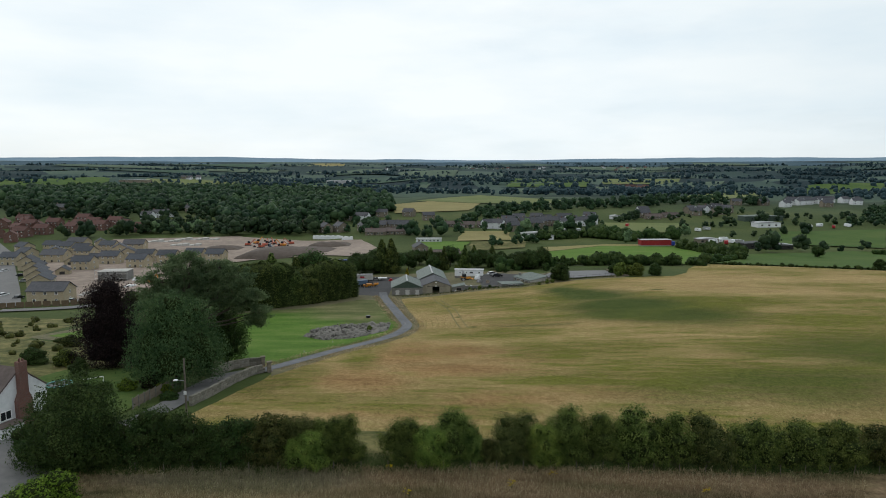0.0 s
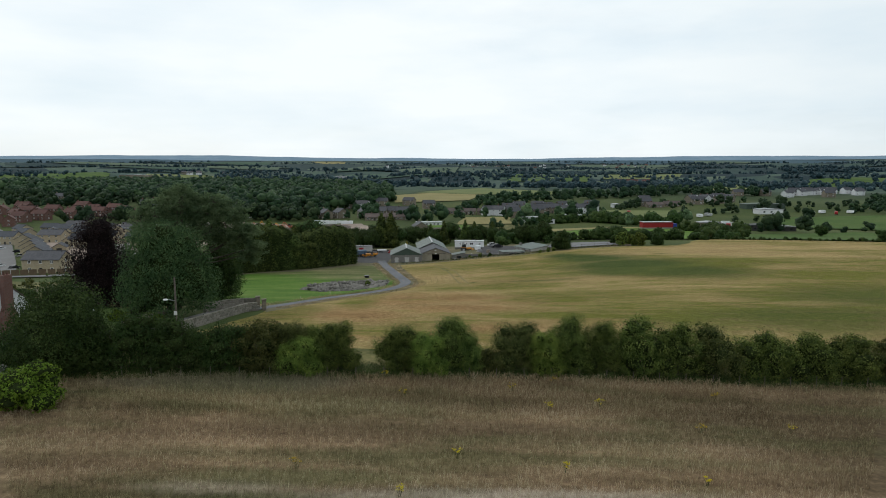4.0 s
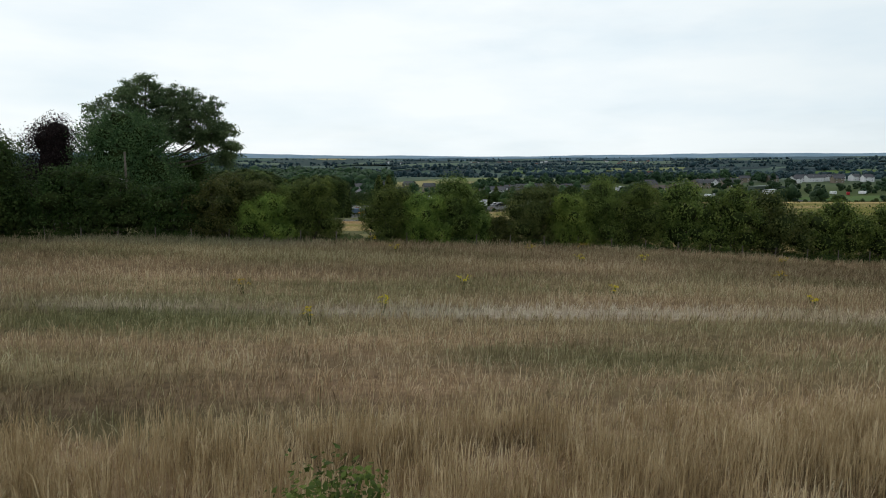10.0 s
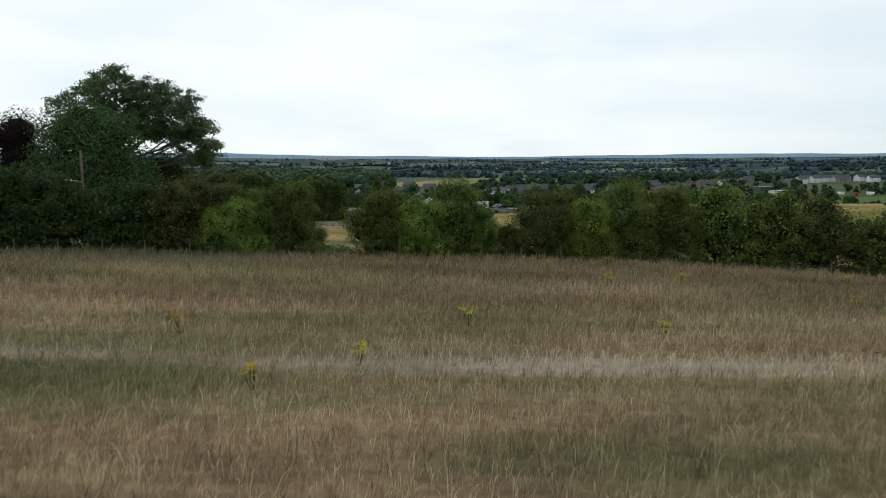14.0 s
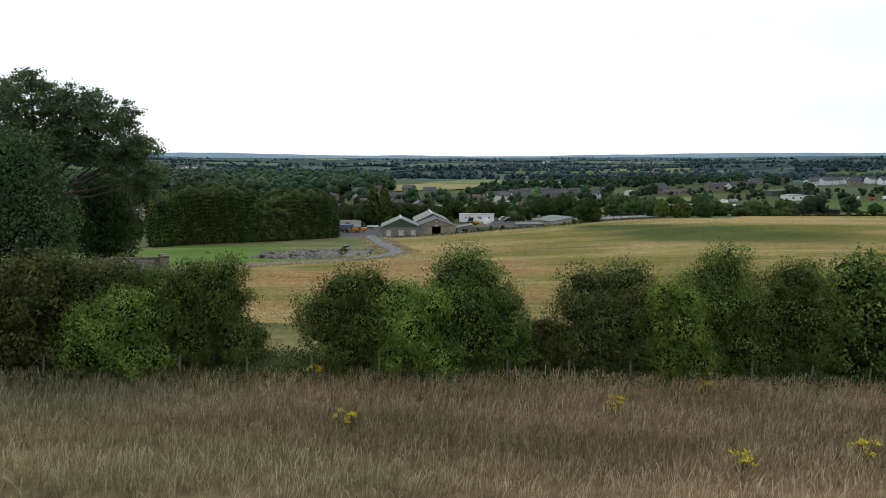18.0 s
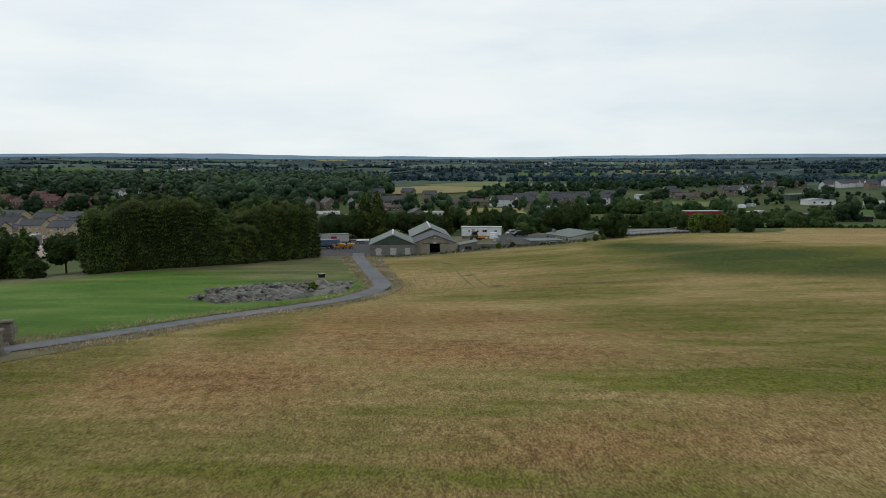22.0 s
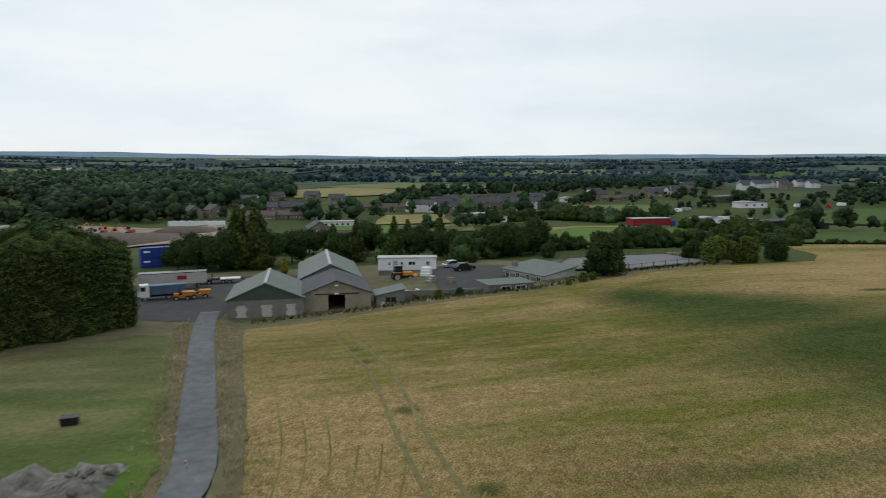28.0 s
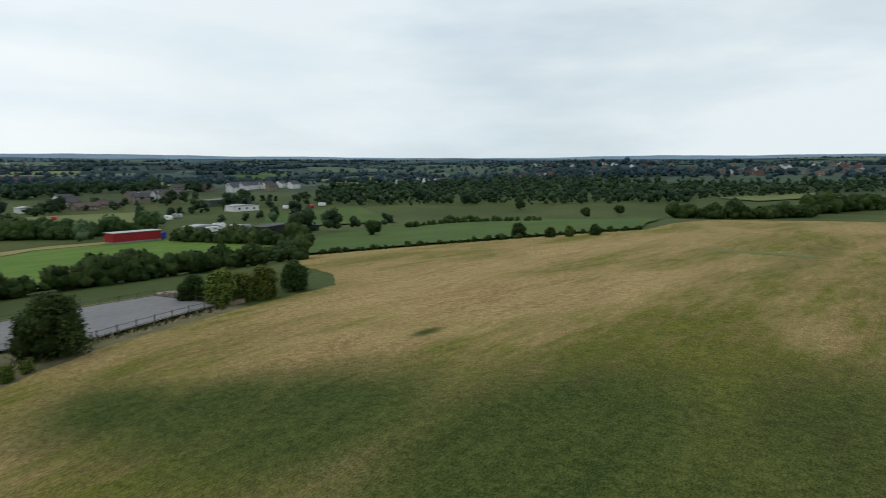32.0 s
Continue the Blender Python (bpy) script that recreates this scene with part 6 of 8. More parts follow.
part("roof", gable_roof(3.5, 6.8, 5.5, 8.6, 0.1, 0.2), M_TILE, wh).matrix_basis = pose(0, 2.2, 0)
ch = part("chimney_breast", prism([(-0.95, -0.5), (0.95, -0.5), (0.95, 4.6), (0.55, 5.6), (0.55, 9.7), (-0.55, 9.7), (-0.55, 5.6), (-0.95, 4.6)], -5.35, -4.6), M_BRICK, wh, "red brick chimney breast")
part("pot", tube((-0.2, -5, 9.65), (-0.2, -5, 10.1), 0.13, 0.11, 8), M_REDTILE, ch)
part("pot", tube((0.25, -5, 9.65), (0.25, -5, 10.0), 0.13, 0.11, 8), M_REDTILE, ch)
for u, zz, w, h in ((-2.2, 3.2, 1.5, 1.2), (2.2, 4.4, 0.9, 1.0), (2.2, 1.5, 1.3, 1.2)):
    window(wh, "F", u, zz, w, h, 3.5, 4.62)
part("porch", box(-3.9, -6.3, -0.5, -1.1, -4.6, 2.3, 0.03), M_WHITE, wh)
part("porch_roof", box(-4.1, -6.5, 2.3, -1.0, -4.55, 2.45, 0.03), M_TILE, wh)
for u in (1.5, 5.0):
    for zz in (1.5, 4.2):
        window(wh, "R", u, zz, 1.3, 1.2, 3.52, 4.6)
tp = thing("trampoline", -60.5, 97.0, "round garden trampoline with green edge", "trampoline")
bm = bmesh.new()
for i in range(24):
    a0, a1 = 6.2832 * i / 24, 6.2832 * (i + 1) / 24
    tube((1.8 * math.cos(a0), 1.8 * math.sin(a0), 0.85), (1.8 * math.cos(a1), 1.8 * math.sin(a1), 0.85), 0.13, 0.13, 6, bm)
M_TURQ = surface("turquoise pad", (0.08, 0.24, 0.22), (0.14, 0.34, 0.3), 3, 0.6, bump=0)
part("pad", bm, M_TURQ, tp)
bm = bmesh.new(); bmesh.ops.create_circle(bm, cap_ends=True, radius=1.72, segments=24); bmesh.ops.translate(bm, vec=(0, 0, 0.83), verts=bm.verts[:])
part("mat", bm, M_BLACKP, tp)
for i in range(6):
    a0 = 6.2832 * i / 6
    part("leg", tube((1.75 * math.cos(a0), 1.75 * math.sin(a0), 0), (1.75 * math.cos(a0), 1.75 * math.sin(a0), 0.85), 0.03, 0.03, 6), M_METAL, tp)
gl = thing("goal_frame", -55.8, 98.2, "small white garden football goal", "goal", 35)
bm = bmesh.new()
for p, q in (((-1.5, 0, 0), (-1.5, 0, 1.5)), ((1.5, 0, 0), (1.5, 0, 1.5)), ((-1.5, 0, 1.5), (1.5, 0, 1.5)), ((-1.5, 0, 1.5), (-1.5, 1.2, 0)), ((1.5, 0, 1.5), (1.5, 1.2, 0)), ((-1.5, 1.2, 0), (1.5, 1.2, 0))):
    tube(p, q, 0.06, 0.06, 6, bm)
part("frame", bm, M_UPVC, gl)
fn = thing("garden_fence", -43, 93, "weathered wooden panel fence with pale posts", "fence", 0, 0)
FL = [(-43.5, 86.0), (-43.3, 90.7), (-42.8, 95.4), (-42.5, 99.4)]
for (x0, y0), (x1, y1) in zip(FL, FL[1:]):
    n = 3
    ang = math.degrees(math.atan2(y1 - y0, x1 - x0))
    L_ = math.hypot(x1 - x0, y1 - y0) / n
    for i in range(n):
        x, y = x0 + (x1 - x0) * i / n, y0 + (y1 - y0) * i / n
        z = gz(x, y)
        part("post", box(-0.08, -0.08, 0, 0.08, 0.08, 1.7, 0.02), M_RENDER, fn).matrix_basis = pose(x + 43, y - 93, z)
        for k in range(8):
            part("board", box(0.1, -0.02, 0.1 + 0.18 * k, L_ - 0.1, 0.02, 0.1 + 0.18 * k + 0.165), M_TIMBER, fn).matrix_basis = pose(x + 43, y - 93, z, 0, 0, ang)


def dry_wall(name, line, height, thick, label, seed):
    """A wall of rough stones laid in courses, with upright coping stones."""
    r = np.random.default_rng(seed)
    e = thing(name, line[0][0], line[0][1], label, "wall", 0, 0)
    ox, oy = line[0]
    meshes = []
    for k in range(6):
        b = bmesh.new(); bmesh.ops.create_cube(b, size=1.0)
        for v in b.verts:
            v.co += Vector(r.uniform(-0.09, 0.09, 3))
        me = bpy.data.meshes.new("stone"); b.to_mesh(me); b.free(); me.materials.append(M_RUBWALL); meshes.append(me)
    for (x0, y0), (x1, y1) in zip(line, line[1:]):
        L = math.hypot(x1 - x0, y1 - y0); ang = math.degrees(math.atan2(y1 - y0, x1 - x0))
        part("core", box(0, -thick * 0.38, -0.3, L, thick * 0.38, height * 0.95), M_RUBWALL, e).matrix_basis = pose(x0 - ox, y0 - oy, gz((x0 + x1) / 2, (y0 + y1) / 2), 0, 0, ang)
        rows = 3
        for j in range(rows + 1):
            s = 0.0
            while s < L:
                w = r.uniform(0.5, 0.95) if j < rows else r.uniform(0.3, 0.5)
                x, y = x0 + (x1 - x0) * (s + w / 2) / L, y0 + (y1 - y0) * (s + w / 2) / L
                h = height / rows if j < rows else 0.25
                o = new("stone", meshes[r.integers(6)]); o.parent = e
                o.matrix_basis = pose(x - ox, y - oy, gz(x, y) + (j + 0.5) * height / rows - (0 if j < rows else h * 0.4), r.uniform(-3, 3), r.uniform(-3, 3), ang) @ Matrix.Diagonal((w, thick * r.uniform(0.92, 1.08), h * 1.02, 1))
                s += w * 0.97
    return e


M_RUBWALL = surface("lichened drystone", (0.12, 0.11, 0.09), (0.29, 0.265, 0.22), 2.5, 0.95, bump=0.5, vary=0.5)
dry_wall("stone_wall", [(-36.1, 87.8), (-35.2, 93.0), (-34.2, 100.2), (-32.5, 105.8), (-31.5, 107.1)], 1.2, 0.5, "weathered drystone wall along the lane", 71)
dry_wall("stone_wall", [(-39.0, 104), (-37.4, 110), (-35.2, 112.5), (-33.0, 112.8)], 1.3, 0.5, "sagging drystone wall under trees", 72)
for x, y in ((-30.2, 107.6), (-32.6, 112.2)):
    e = thing("gate_pillar", x, y, "square weathered stone gate pillar", "pillar", 20, group="gate pillars")
    part("shaft", box(-0.35, -0.35, -0.2, 0.35, 0.35, 1.75, 0.05), M_STONE, e)
    part("cap", box(-0.45, -0.45, 1.75, 0.45, 0.45, 1.95, 0.06), M_STONE, e)
pl = thing("utility_pole", -35.0, 83.6, "tall wooden utility pole with a lamp arm", "utility pole")
part("pole", tube((0, 0, -0.5), (0, 0, 8.0), 0.15, 0.11, 10), M_POST, pl)
part("lamp_arm", tube((0, 0, 4.9), (-0.9, -0.3, 5.1), 0.04, 0.04, 6), M_METAL, pl)
part("lamp_head", box(-1.4, -0.55, 5.0, -0.85, -0.2, 5.2, 0.05), M_UPVC, pl)
part("sign", box(-0.2, -0.18, 3.0, 0.2, -0.14, 3.5), M_WPANEL, pl)
# ---- the tall conifer hedge behind the paddock ----
rc = np.random.default_rng(41)


def cypress_mesh(w, h, count, seed):
    """A clipped leyland cypress: a full, square-shouldered body with layers of drooping sprays, leafy to the ground."""
    r = np.random.default_rng(seed)
    ph = r.uniform(0, 6.283, 8)

    def skin(a, u):
        body = (np.abs(np.cos(a)) ** 3.4 + np.abs(np.sin(a)) ** 3.4) ** (-1 / 3.4)
        top = np.sqrt(np.clip(1 - np.clip((u - 0.78) / 0.22, 0, 1) ** 2.4, 0, 1))
        lumps = 0.13 * np.sin(3 * a + ph[0]) * np.sin(5 * u + ph[1]) + 0.06 * np.sin(7 * a + ph[2] + 4 * u) * np.sin(11 * u + ph[3])
        layer = 0.085 * np.sin(h * u * 6.6 + 2.0 * np.sin(2 * a + ph[4]) + 1.5 * np.sin(5 * a + ph[5]))
        rad = 0.5 * w * body * top * (0.9 + 0.1 * np.clip(u / 0.12, 0, 1)) * (1 + lumps) + 0.5 * w * layer * top
        crest = h * u * (1 + 0.05 * np.sin(3 * a + ph[6]) * np.clip(u - 0.6, 0, 1) * 2)
        return np.stack([rad * np.cos(a), rad * np.sin(a), crest], -1)

    na, nu = 44, 40
    A, U = np.meshgrid(np.arange(na) * 6.2832 / na, np.linspace(0, 1, nu))
    V1 = skin(A.ravel(), U.ravel()) * np.array([0.96, 0.96, 0.985])
    I = np.arange(na * nu).reshape(nu, na)
    J = np.roll(I, -1, 1)
    F1 = np.concatenate([np.stack([I[:-1], J[:-1], J[1:]], -1).reshape(-1, 3), np.stack([I[:-1], J[1:], I[1:]], -1).reshape(-1, 3)])
    a, u = r.uniform(0, 6.283, count), r.random(count)
    u = np.where(r.random(count) < 0.22, 0.8 + 0.2 * np.sqrt(u), u)
    c = skin(a, u)
    out = np.column_stack([np.cos(a), np.sin(a), np.clip((u - 0.75) * 4, 0, 1.2)])
    c = c + out * r.uniform(-0.12, 0.22, (count, 1)) + r.normal(size=(count, 3)) * 0.06
    nrm = out + 0.6 * unit(count, r) + np.array([0, 0, 0.5]); nrm /= np.linalg.norm(nrm, axis=1)[:, None]
    sz = r.uniform(0.09, 0.19, count)
    V2, F2 = leaf_quads(c, nrm, sz, r, 0.45)
    V2[2::4, 2] -= sz * 0.6
    T2 = np.concatenate([F2[:, [0, 1, 2]], F2[:, [0, 2, 3]]])
    # The second slot's dark colour paints the shade behind the outer sprays.
    me = mesh_of("crown", np.concatenate([V2, V1]), np.concatenate([T2, F1 + len(V2)]), [M_CONIFER, M_SHADESPRAY])
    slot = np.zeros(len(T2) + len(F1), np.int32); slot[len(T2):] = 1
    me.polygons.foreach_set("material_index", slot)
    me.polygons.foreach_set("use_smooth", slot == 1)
    return me


for i, (x, y, w, h) in enumerate(((-62.5, 182.0, 7.0, 11.6), (-58.6, 184.6, 7.6, 12.9), (-54.2, 187.4, 7.6, 13.3), (-49.8, 190.2, 7.4, 12.8), (-46.6, 192.4, 5.8, 10.4), (-44.2, 193.2, 5.2, 8.0), (-41.2, 195.6, 5.2, 7.8), (-40.4, 199.6, 6.6, 11.2), (-37.2, 202.2, 6.8, 12.2), (-34.2, 205.4, 6.8, 12.3), (-31.8, 208.4, 5.6, 11.2), (-36, 211, 6.4, 11), (-46, 203, 6.4, 10), (-56, 196, 6.4, 11))):
    e = thing("leyland_cypress", x, y, "tall dense leyland cypress in a green hedge", "conifer", 35 + rc.uniform(-12, 12), group="cypress hedge")
    part("crown", cypress_mesh(w * 1.12, h * 1.02, 15000, 520 + i), None, e)
    part("trunk", tube((0, 0, -0.3), (0, 0, h * 0.8), 0.25, 0.08), M_BARK, e)

# ---- tree patterns, then their copies over the place ----
TREES = {}


def pattern(key, name, mat, lobes, count, size, label, trunk=0.25, hang=0.2, category="tree", **kw):
    TREES[key] = (name, mat, lobes, count, size, label, trunk, hang, category, kw, [])


rp = np.random.default_rng(51)
for k in range(4):
    pattern("oak%d" % k, "broadleaf_tree", M_OAK, random_lobes(rp, 9 + k % 2, 10, 7, 0.12), 5600, 0.27, "dark green broadleaved tree with rounded crown")
for k in range(2):
    pattern("bush%d" % k, "field_bush", M_HAWL if k else M_OAK, hedge_lobes(rp, 11, 10), 6000, 0.27, "rounded green bush at a field edge", 0.15, category="bush")
pattern("fir", "spruce_tree", M_CONIFER, [(0, 0, 1.6, 2.6, 2.6, 1.4), (0, 0, 3.2, 2.1, 2.1, 1.4), (0, 0, 4.8, 1.7, 1.7, 1.3), (0, 0, 6.3, 1.25, 1.25, 1.2), (0, 0, 7.8, 0.8, 0.8, 1.1), (0, 0, 9.1, 0.4, 0.4, 0.9)], 4200, 0.22, "pointed dark green spruce", 0.2, 0.7)
pattern("cone", "tall_conifer", M_CONIFER, [(0, 0, 1.4, 2.3, 2.3, 1.5), (0.2, 0, 3.2, 2.2, 2.2, 1.6), (-0.2, 0.1, 4.9, 1.9, 1.9, 1.5), (0.1, -0.1, 6.4, 1.5, 1.5, 1.4), (0, 0, 7.8, 1.05, 1.05, 1.2), (0.1, 0, 9.0, 0.6, 0.6, 1.0)], 5600, 0.26, "tall dark green conifer", 0.2, 0.4)
pattern("gold", "golden_conifer", leaves("golden sprays", [(0.1, 0.09, 0.01), (0.2, 0.17, 0.015), (0.3, 0.26, 0.025)], clump=0.5), [(0, 0, 3, 2, 2, 3), (0, 0, 6, 1.4, 1.4, 2.6), (0, 0, 8.4, 0.7, 0.7, 1.5)], 1500, 0.4, "small golden yellow conifer by the yard", 0.2, 0.3)
pattern("red", "copper_tree", M_COPPER, random_lobes(rp, 9, 10, 6, 0.12), 2200, 0.3, "dark copper-leaved tree in a garden")


def plant(key, x, y, h, label="", turn=None):
    """A tree of a pattern, h metres high."""
    name, mat, lobes, count, size, lab, trunk, hang, cat, kw, made = TREES[key]
    a = turn if turn is not None else (x * 37 + y * 53) % 360
    s = h / 10
    m = pose(x, y, gz(x, y) - 0.1, 0, 0, a) @ Matrix.Diagonal((s, s, s, 1))
    if not made:
        e = make_tree(name, x, y, 10, lobes, count, size, mat, len(TREES) * 31 + len(key) + ord(key[-1]), lab, cat, trunk, hang=hang)
        e.matrix_world = m
        e.scale = (s, s, s)
        made.append(e)
    else:
        e = copy_thing(made[0], m @ Matrix.Diagonal((*[1 / v for v in made[0].scale], 1)))
    if label:
        tagged(e, label)
    return e


for key, x, y, h in (("oak0", -29.4, 268.0, 9.3), ("cone", -25.9, 271.5, 12.9), ("cone", -21.7, 270.8, 13.1), ("oak1", -19.5, 274.5, 10.1), ("oak2", -34.7, 269.5, 8.4), ("oak3", -36.8, 267.0, 6.7), ("oak1", -15.1, 281.8, 9.6), ("oak2", -13.8, 298.9, 8.5), ("oak0", -36.8, 293.8, 7.2), ("oak3", -7.2, 301.3, 8.1), ("oak1", -1.8, 302.6, 7.2), ("cone", 15.2, 298.4, 8.1), ("oak0", 20.1, 299.7, 7.6), ("oak2", 27.4, 295.0, 7.4), ("oak3", 39.4, 278.8, 8.5), ("oak1", 45.9, 283.7, 7.7),
                     ("oak2", -38.6, 268.4, 8.5), ("oak0", -38.2, 280.1, 9.5), ("oak1", -34.0, 275.2, 9), ("gold", -14.5, 259.5, 4.2), ("oak0", -3.8, 275.6, 8.8), ("fir", 0.8, 278.0, 9.5), ("fir", 10.1, 278.4, 9.6), ("oak2", 15.2, 280.7, 8.1),
                     ("oak3", 20.3, 281.9, 7.8), ("red", 23.9, 267.6, 4.9), ("oak1", 31.8, 277.4, 7.3), ("oak0", 33.8, 264.2, 9.2), ("oak2", 38.1, 263.0, 7.7), ("bush0", 25.7, 255.8, 2.9),
                     ("bush0", 42.3, 254.9, 4.1), ("bush1", 6.4, 270.3, 3.4), ("oak3", -10.8, 297.7, 6.8)):
    plant(key, x, y, h * (1.15 if key in ("cone", "fir") else 0.9))
for key, x, y, h in (("bush0", 42.0, 222.0, 7.4), ("bush1", 64.6, 227.7, 5.2), ("bush1", 70.8, 226.7, 5.0), ("bush0", 77.7, 228.5, 5.2), ("bush1", 68.3, 227.7, 4.2), ("bush0", 64.0, 233.5, 4.4), ("bush1", 36.5, 217.6, 1.8), ("bush1", 33.5, 215.8, 1.3), ("bush1", 38.5, 218.6, 1.5), ("bush1", 13, 215.6, 1.6),
                     ("bush0", 16.5, 216.6, 1.5), ("bush1", 9.5, 214.8, 1.3), ("oak1", 197.8, 331.1, 7.0), ("bush0", 173.1, 238.0, 3.4), ("bush1", 176.6, 234.1, 3.4), ("bush0", 182.6, 229.1, 3.7), ("bush0", 173.1, 248.4, 4.8),
                     ("oak2", 361.3, 318.8, 7.0), ("oak3", 400.3, 314.8, 7.4), ("oak0", 402.6, 389.3, 8)):
    plant(key, x, y, h)
for i, px in enumerate(((-18.5, 298.3), (-12.3, 302.9), (-5.4, 297.5), (4.0, 296.7), (8.6, 289.7), (12.6, 292.5), (16.6, 283.1), (22.8, 286.1), (27.3, 276.2), (33.8, 275.8), (36.3, 265.0), (42.5, 266.4), (-0.2, 289.8), (22.5, 272.0), (-25.8, 282.3), (-30.1, 280.6))):
    plant(("oak0", "oak2", "cone", "oak1", "oak3")[i % 5], px[0], px[1], 6.4 + 1.1 * (i % 4))
# row behind the cypress hedge
for key, x, y, h in (("cone", -79, 184, 9.5), ("oak1", -83, 187, 9.5), ("cone", -87, 190, 10.5), ("oak3", -75, 190, 8.5), ("bush0", -72, 176, 4.0), ("bush1", -78, 172, 3.4), ("oak0", -92, 186, 9)):
    plant(key, x, y, h)
for i, (x, y) in enumerate(row_of([(-66, 206), (-56, 212), (-46, 226)], 5.5, 1.5, rp)):
    plant(("cone", "oak1", "cone", "fir")[i % 4], float(x), float(y), 10 + 2.5 * (i % 3))

# hedgerows near the farm, each a run of bushes
rh = np.random.default_rng(61)
HEDGES = [([(46, 274), (80, 273), (112, 271)], 3.0, 3.2, 4.6), ([(112, 280), (128, 292), (150, 318)], 4.5, 2.6, 3.6), ([(119, 281), (171, 245), (206, 225)], 2.2, 0.9, 1.3), ([(25, 262), (40, 268), (47, 274)], 4, 3, 5),
          ([(145.0, 387.1), (151.3, 352.7), (149.9, 310.0)], 3.4, 3.5, 5.5), ([(123.0, 495.4), (136.6, 438.8), (162.1, 444.2)], 4, 3.5, 6), ([(402.6, 282.1), (416.2, 250.4), (464.5, 216.8)], 4, 5, 8), ([(490.0, 223.9), (559.5, 186.7)], 4, 7, 10),
          ([(241.7, 352.6), (300.2, 358.9), (297.3, 311.2)], 4, 2, 3), ([(69.5, 437.2), (105.8, 458.9), (129.5, 428.3)], 4, 4, 6)]
allp, hh = [], []
for line, gap, h0, h1 in HEDGES:
    p = row_of(line, gap, 0.5, rh)
    woods("hedgerow", p, h0, h1, M_OAK, 150, len(allp) + 7, "dark green overgrown field hedgerow", 1.5, "hedge"); allp.append(p)

# ---- fields and ground beyond the farm ----
def far_field(name, outline, mat, label, category="field"):
    r = float(np.mean([math.hypot(x, y) for x, y in outline]))
    return draped(name, outline, mat, 0.12 + r * 0.0011, max(8.0, r / 28), label, category, "structure", 2.0 if r > 350 else 0.8)


far_field("green_paddock", [(45, 279), (50, 310), (58, 356), (98, 394), (146, 395), (150, 350), (150, 325), (113, 276)], M_LAWN, "bright green grazed paddock behind the arena")
far_field("dry_strip", [(50, 345), (61, 385), (105, 405), (150, 405), (146, 396), (98, 395), (57, 357)], M_TAN, "strip of dry cut grass")
far_field("pasture_field", [(121, 282), (172, 246), (208, 227), (300, 250), (330, 330), (240, 370), (160, 345)], M_GREEN, "green pasture beyond the barley")
far_field("pasture_field", [(204.3, 416.2), (271.7, 385.3), (346.6, 493.4), (259.5, 485.4)], M_GREEN, "long green pasture in the valley")
far_field("stubble_field", [(9.7, 425.1), (47.6, 433.7), (52.7, 501.6), (16.8, 501.6)], M_TAN, "dry tan stubble field")
far_field("small_paddock", [(-15.4, 361.7), (10.4, 355.8), (18.6, 418.2), (-18.1, 425.1)], M_LAWN, "small bright green paddock")
far_field("rough_plot", [(15.4, 361.6), (50.6, 382.6), (56.4, 426.7), (19.7, 418.2)], M_SCRUB, "overgrown rough plot")
far_field("hay_meadow", [(124.4, 501.5), (182.8, 483.5), (211.8, 554.8), (144.7, 563.9)], M_PALE, "pale hay meadow beside the village")
far_field("hay_meadow", [(-63.3, 769.9), (-48.3, 657.8), (29.2, 690.4), (47.4, 788.6), (-16.5, 827.7)], M_TAN, "tan and green hay field among woods")
far_field("hillside_field", [(-35.3, 837.8), (58.5, 976.0), (164.4, 830.9), (121.1, 766.6), (47.8, 795.0)], M_PALE, "pale green field among woods")
far_field("hillside_field", [(319.5, 882.4), (497.7, 1127.1), (636.5, 1221.3), (476.2, 944.6), (334.4, 804.4)], M_PALE, "light green hillside pasture")
far_field("hillside_field", [(538.9, 1007.2), (840.9, 1206.0), (925.4, 1329.0), (715.7, 1246.5)], M_GREEN, "green hillside pasture")
far_field("valley_field", [(-827.5, 1194.9), (-686.8, 1309.6), (-728.9, 1403.6), (-1218.9, 1762.4)], M_GREEN, "long green field beyond the wood")
far_field("valley_field", [(-645.0, 1368.8), (-511.0, 1247.4), (-371.2, 1212.9), (-484.7, 1600.0), (-671.9, 1454.6)], M_PALE, "pale field beyond the wood")
far_field("valley_field", [(-303.5, 1213.1), (-139.6, 1105.7), (-106.9, 1463.6), (-382.0, 1645.0)], M_GREEN, "green field beyond the wood")
far_field("valley_field", [(127.9, 1282.2), (296.3, 1297.4), (376.2, 1618.8), (172.8, 1593.4)], M_GREEN, "green far valley field")
far_field("valley_field", [(342.3, 1367.4), (493.9, 1350.7), (556.7, 1488.1), (402.2, 1580.2)], M_PALE, "pale far valley field")
far_field("valley_field", [(-657.2, 3136.6), (-477.3, 3136.0), (-516.9, 3399.2), (-699.6, 3413.0)], M_TAN, "tan stubble on a far hill")
far_field("hill_pasture", [(601.8, 310.8), (581.1, 274.5), (672.6, 222.1), (727.5, 251.4)], M_PALE, "pale pasture on the valley side")
far_field("hill_pasture", [(665.1, 916.8), (615.6, 766.9), (823.7, 898.0), (1121.3, 1286.3)], M_PALE, "pale pasture on the valley side")
far_field("hill_pasture", [(842.1, 338.4), (844.4, 241.2), (953.5, 214.1), (977.1, 320.6)], M_LAND, "rough green hill pasture")

# far slivers of pasture, hay and stubble between the woods, with haze in their colours
rf_ = np.random.default_rng(73)
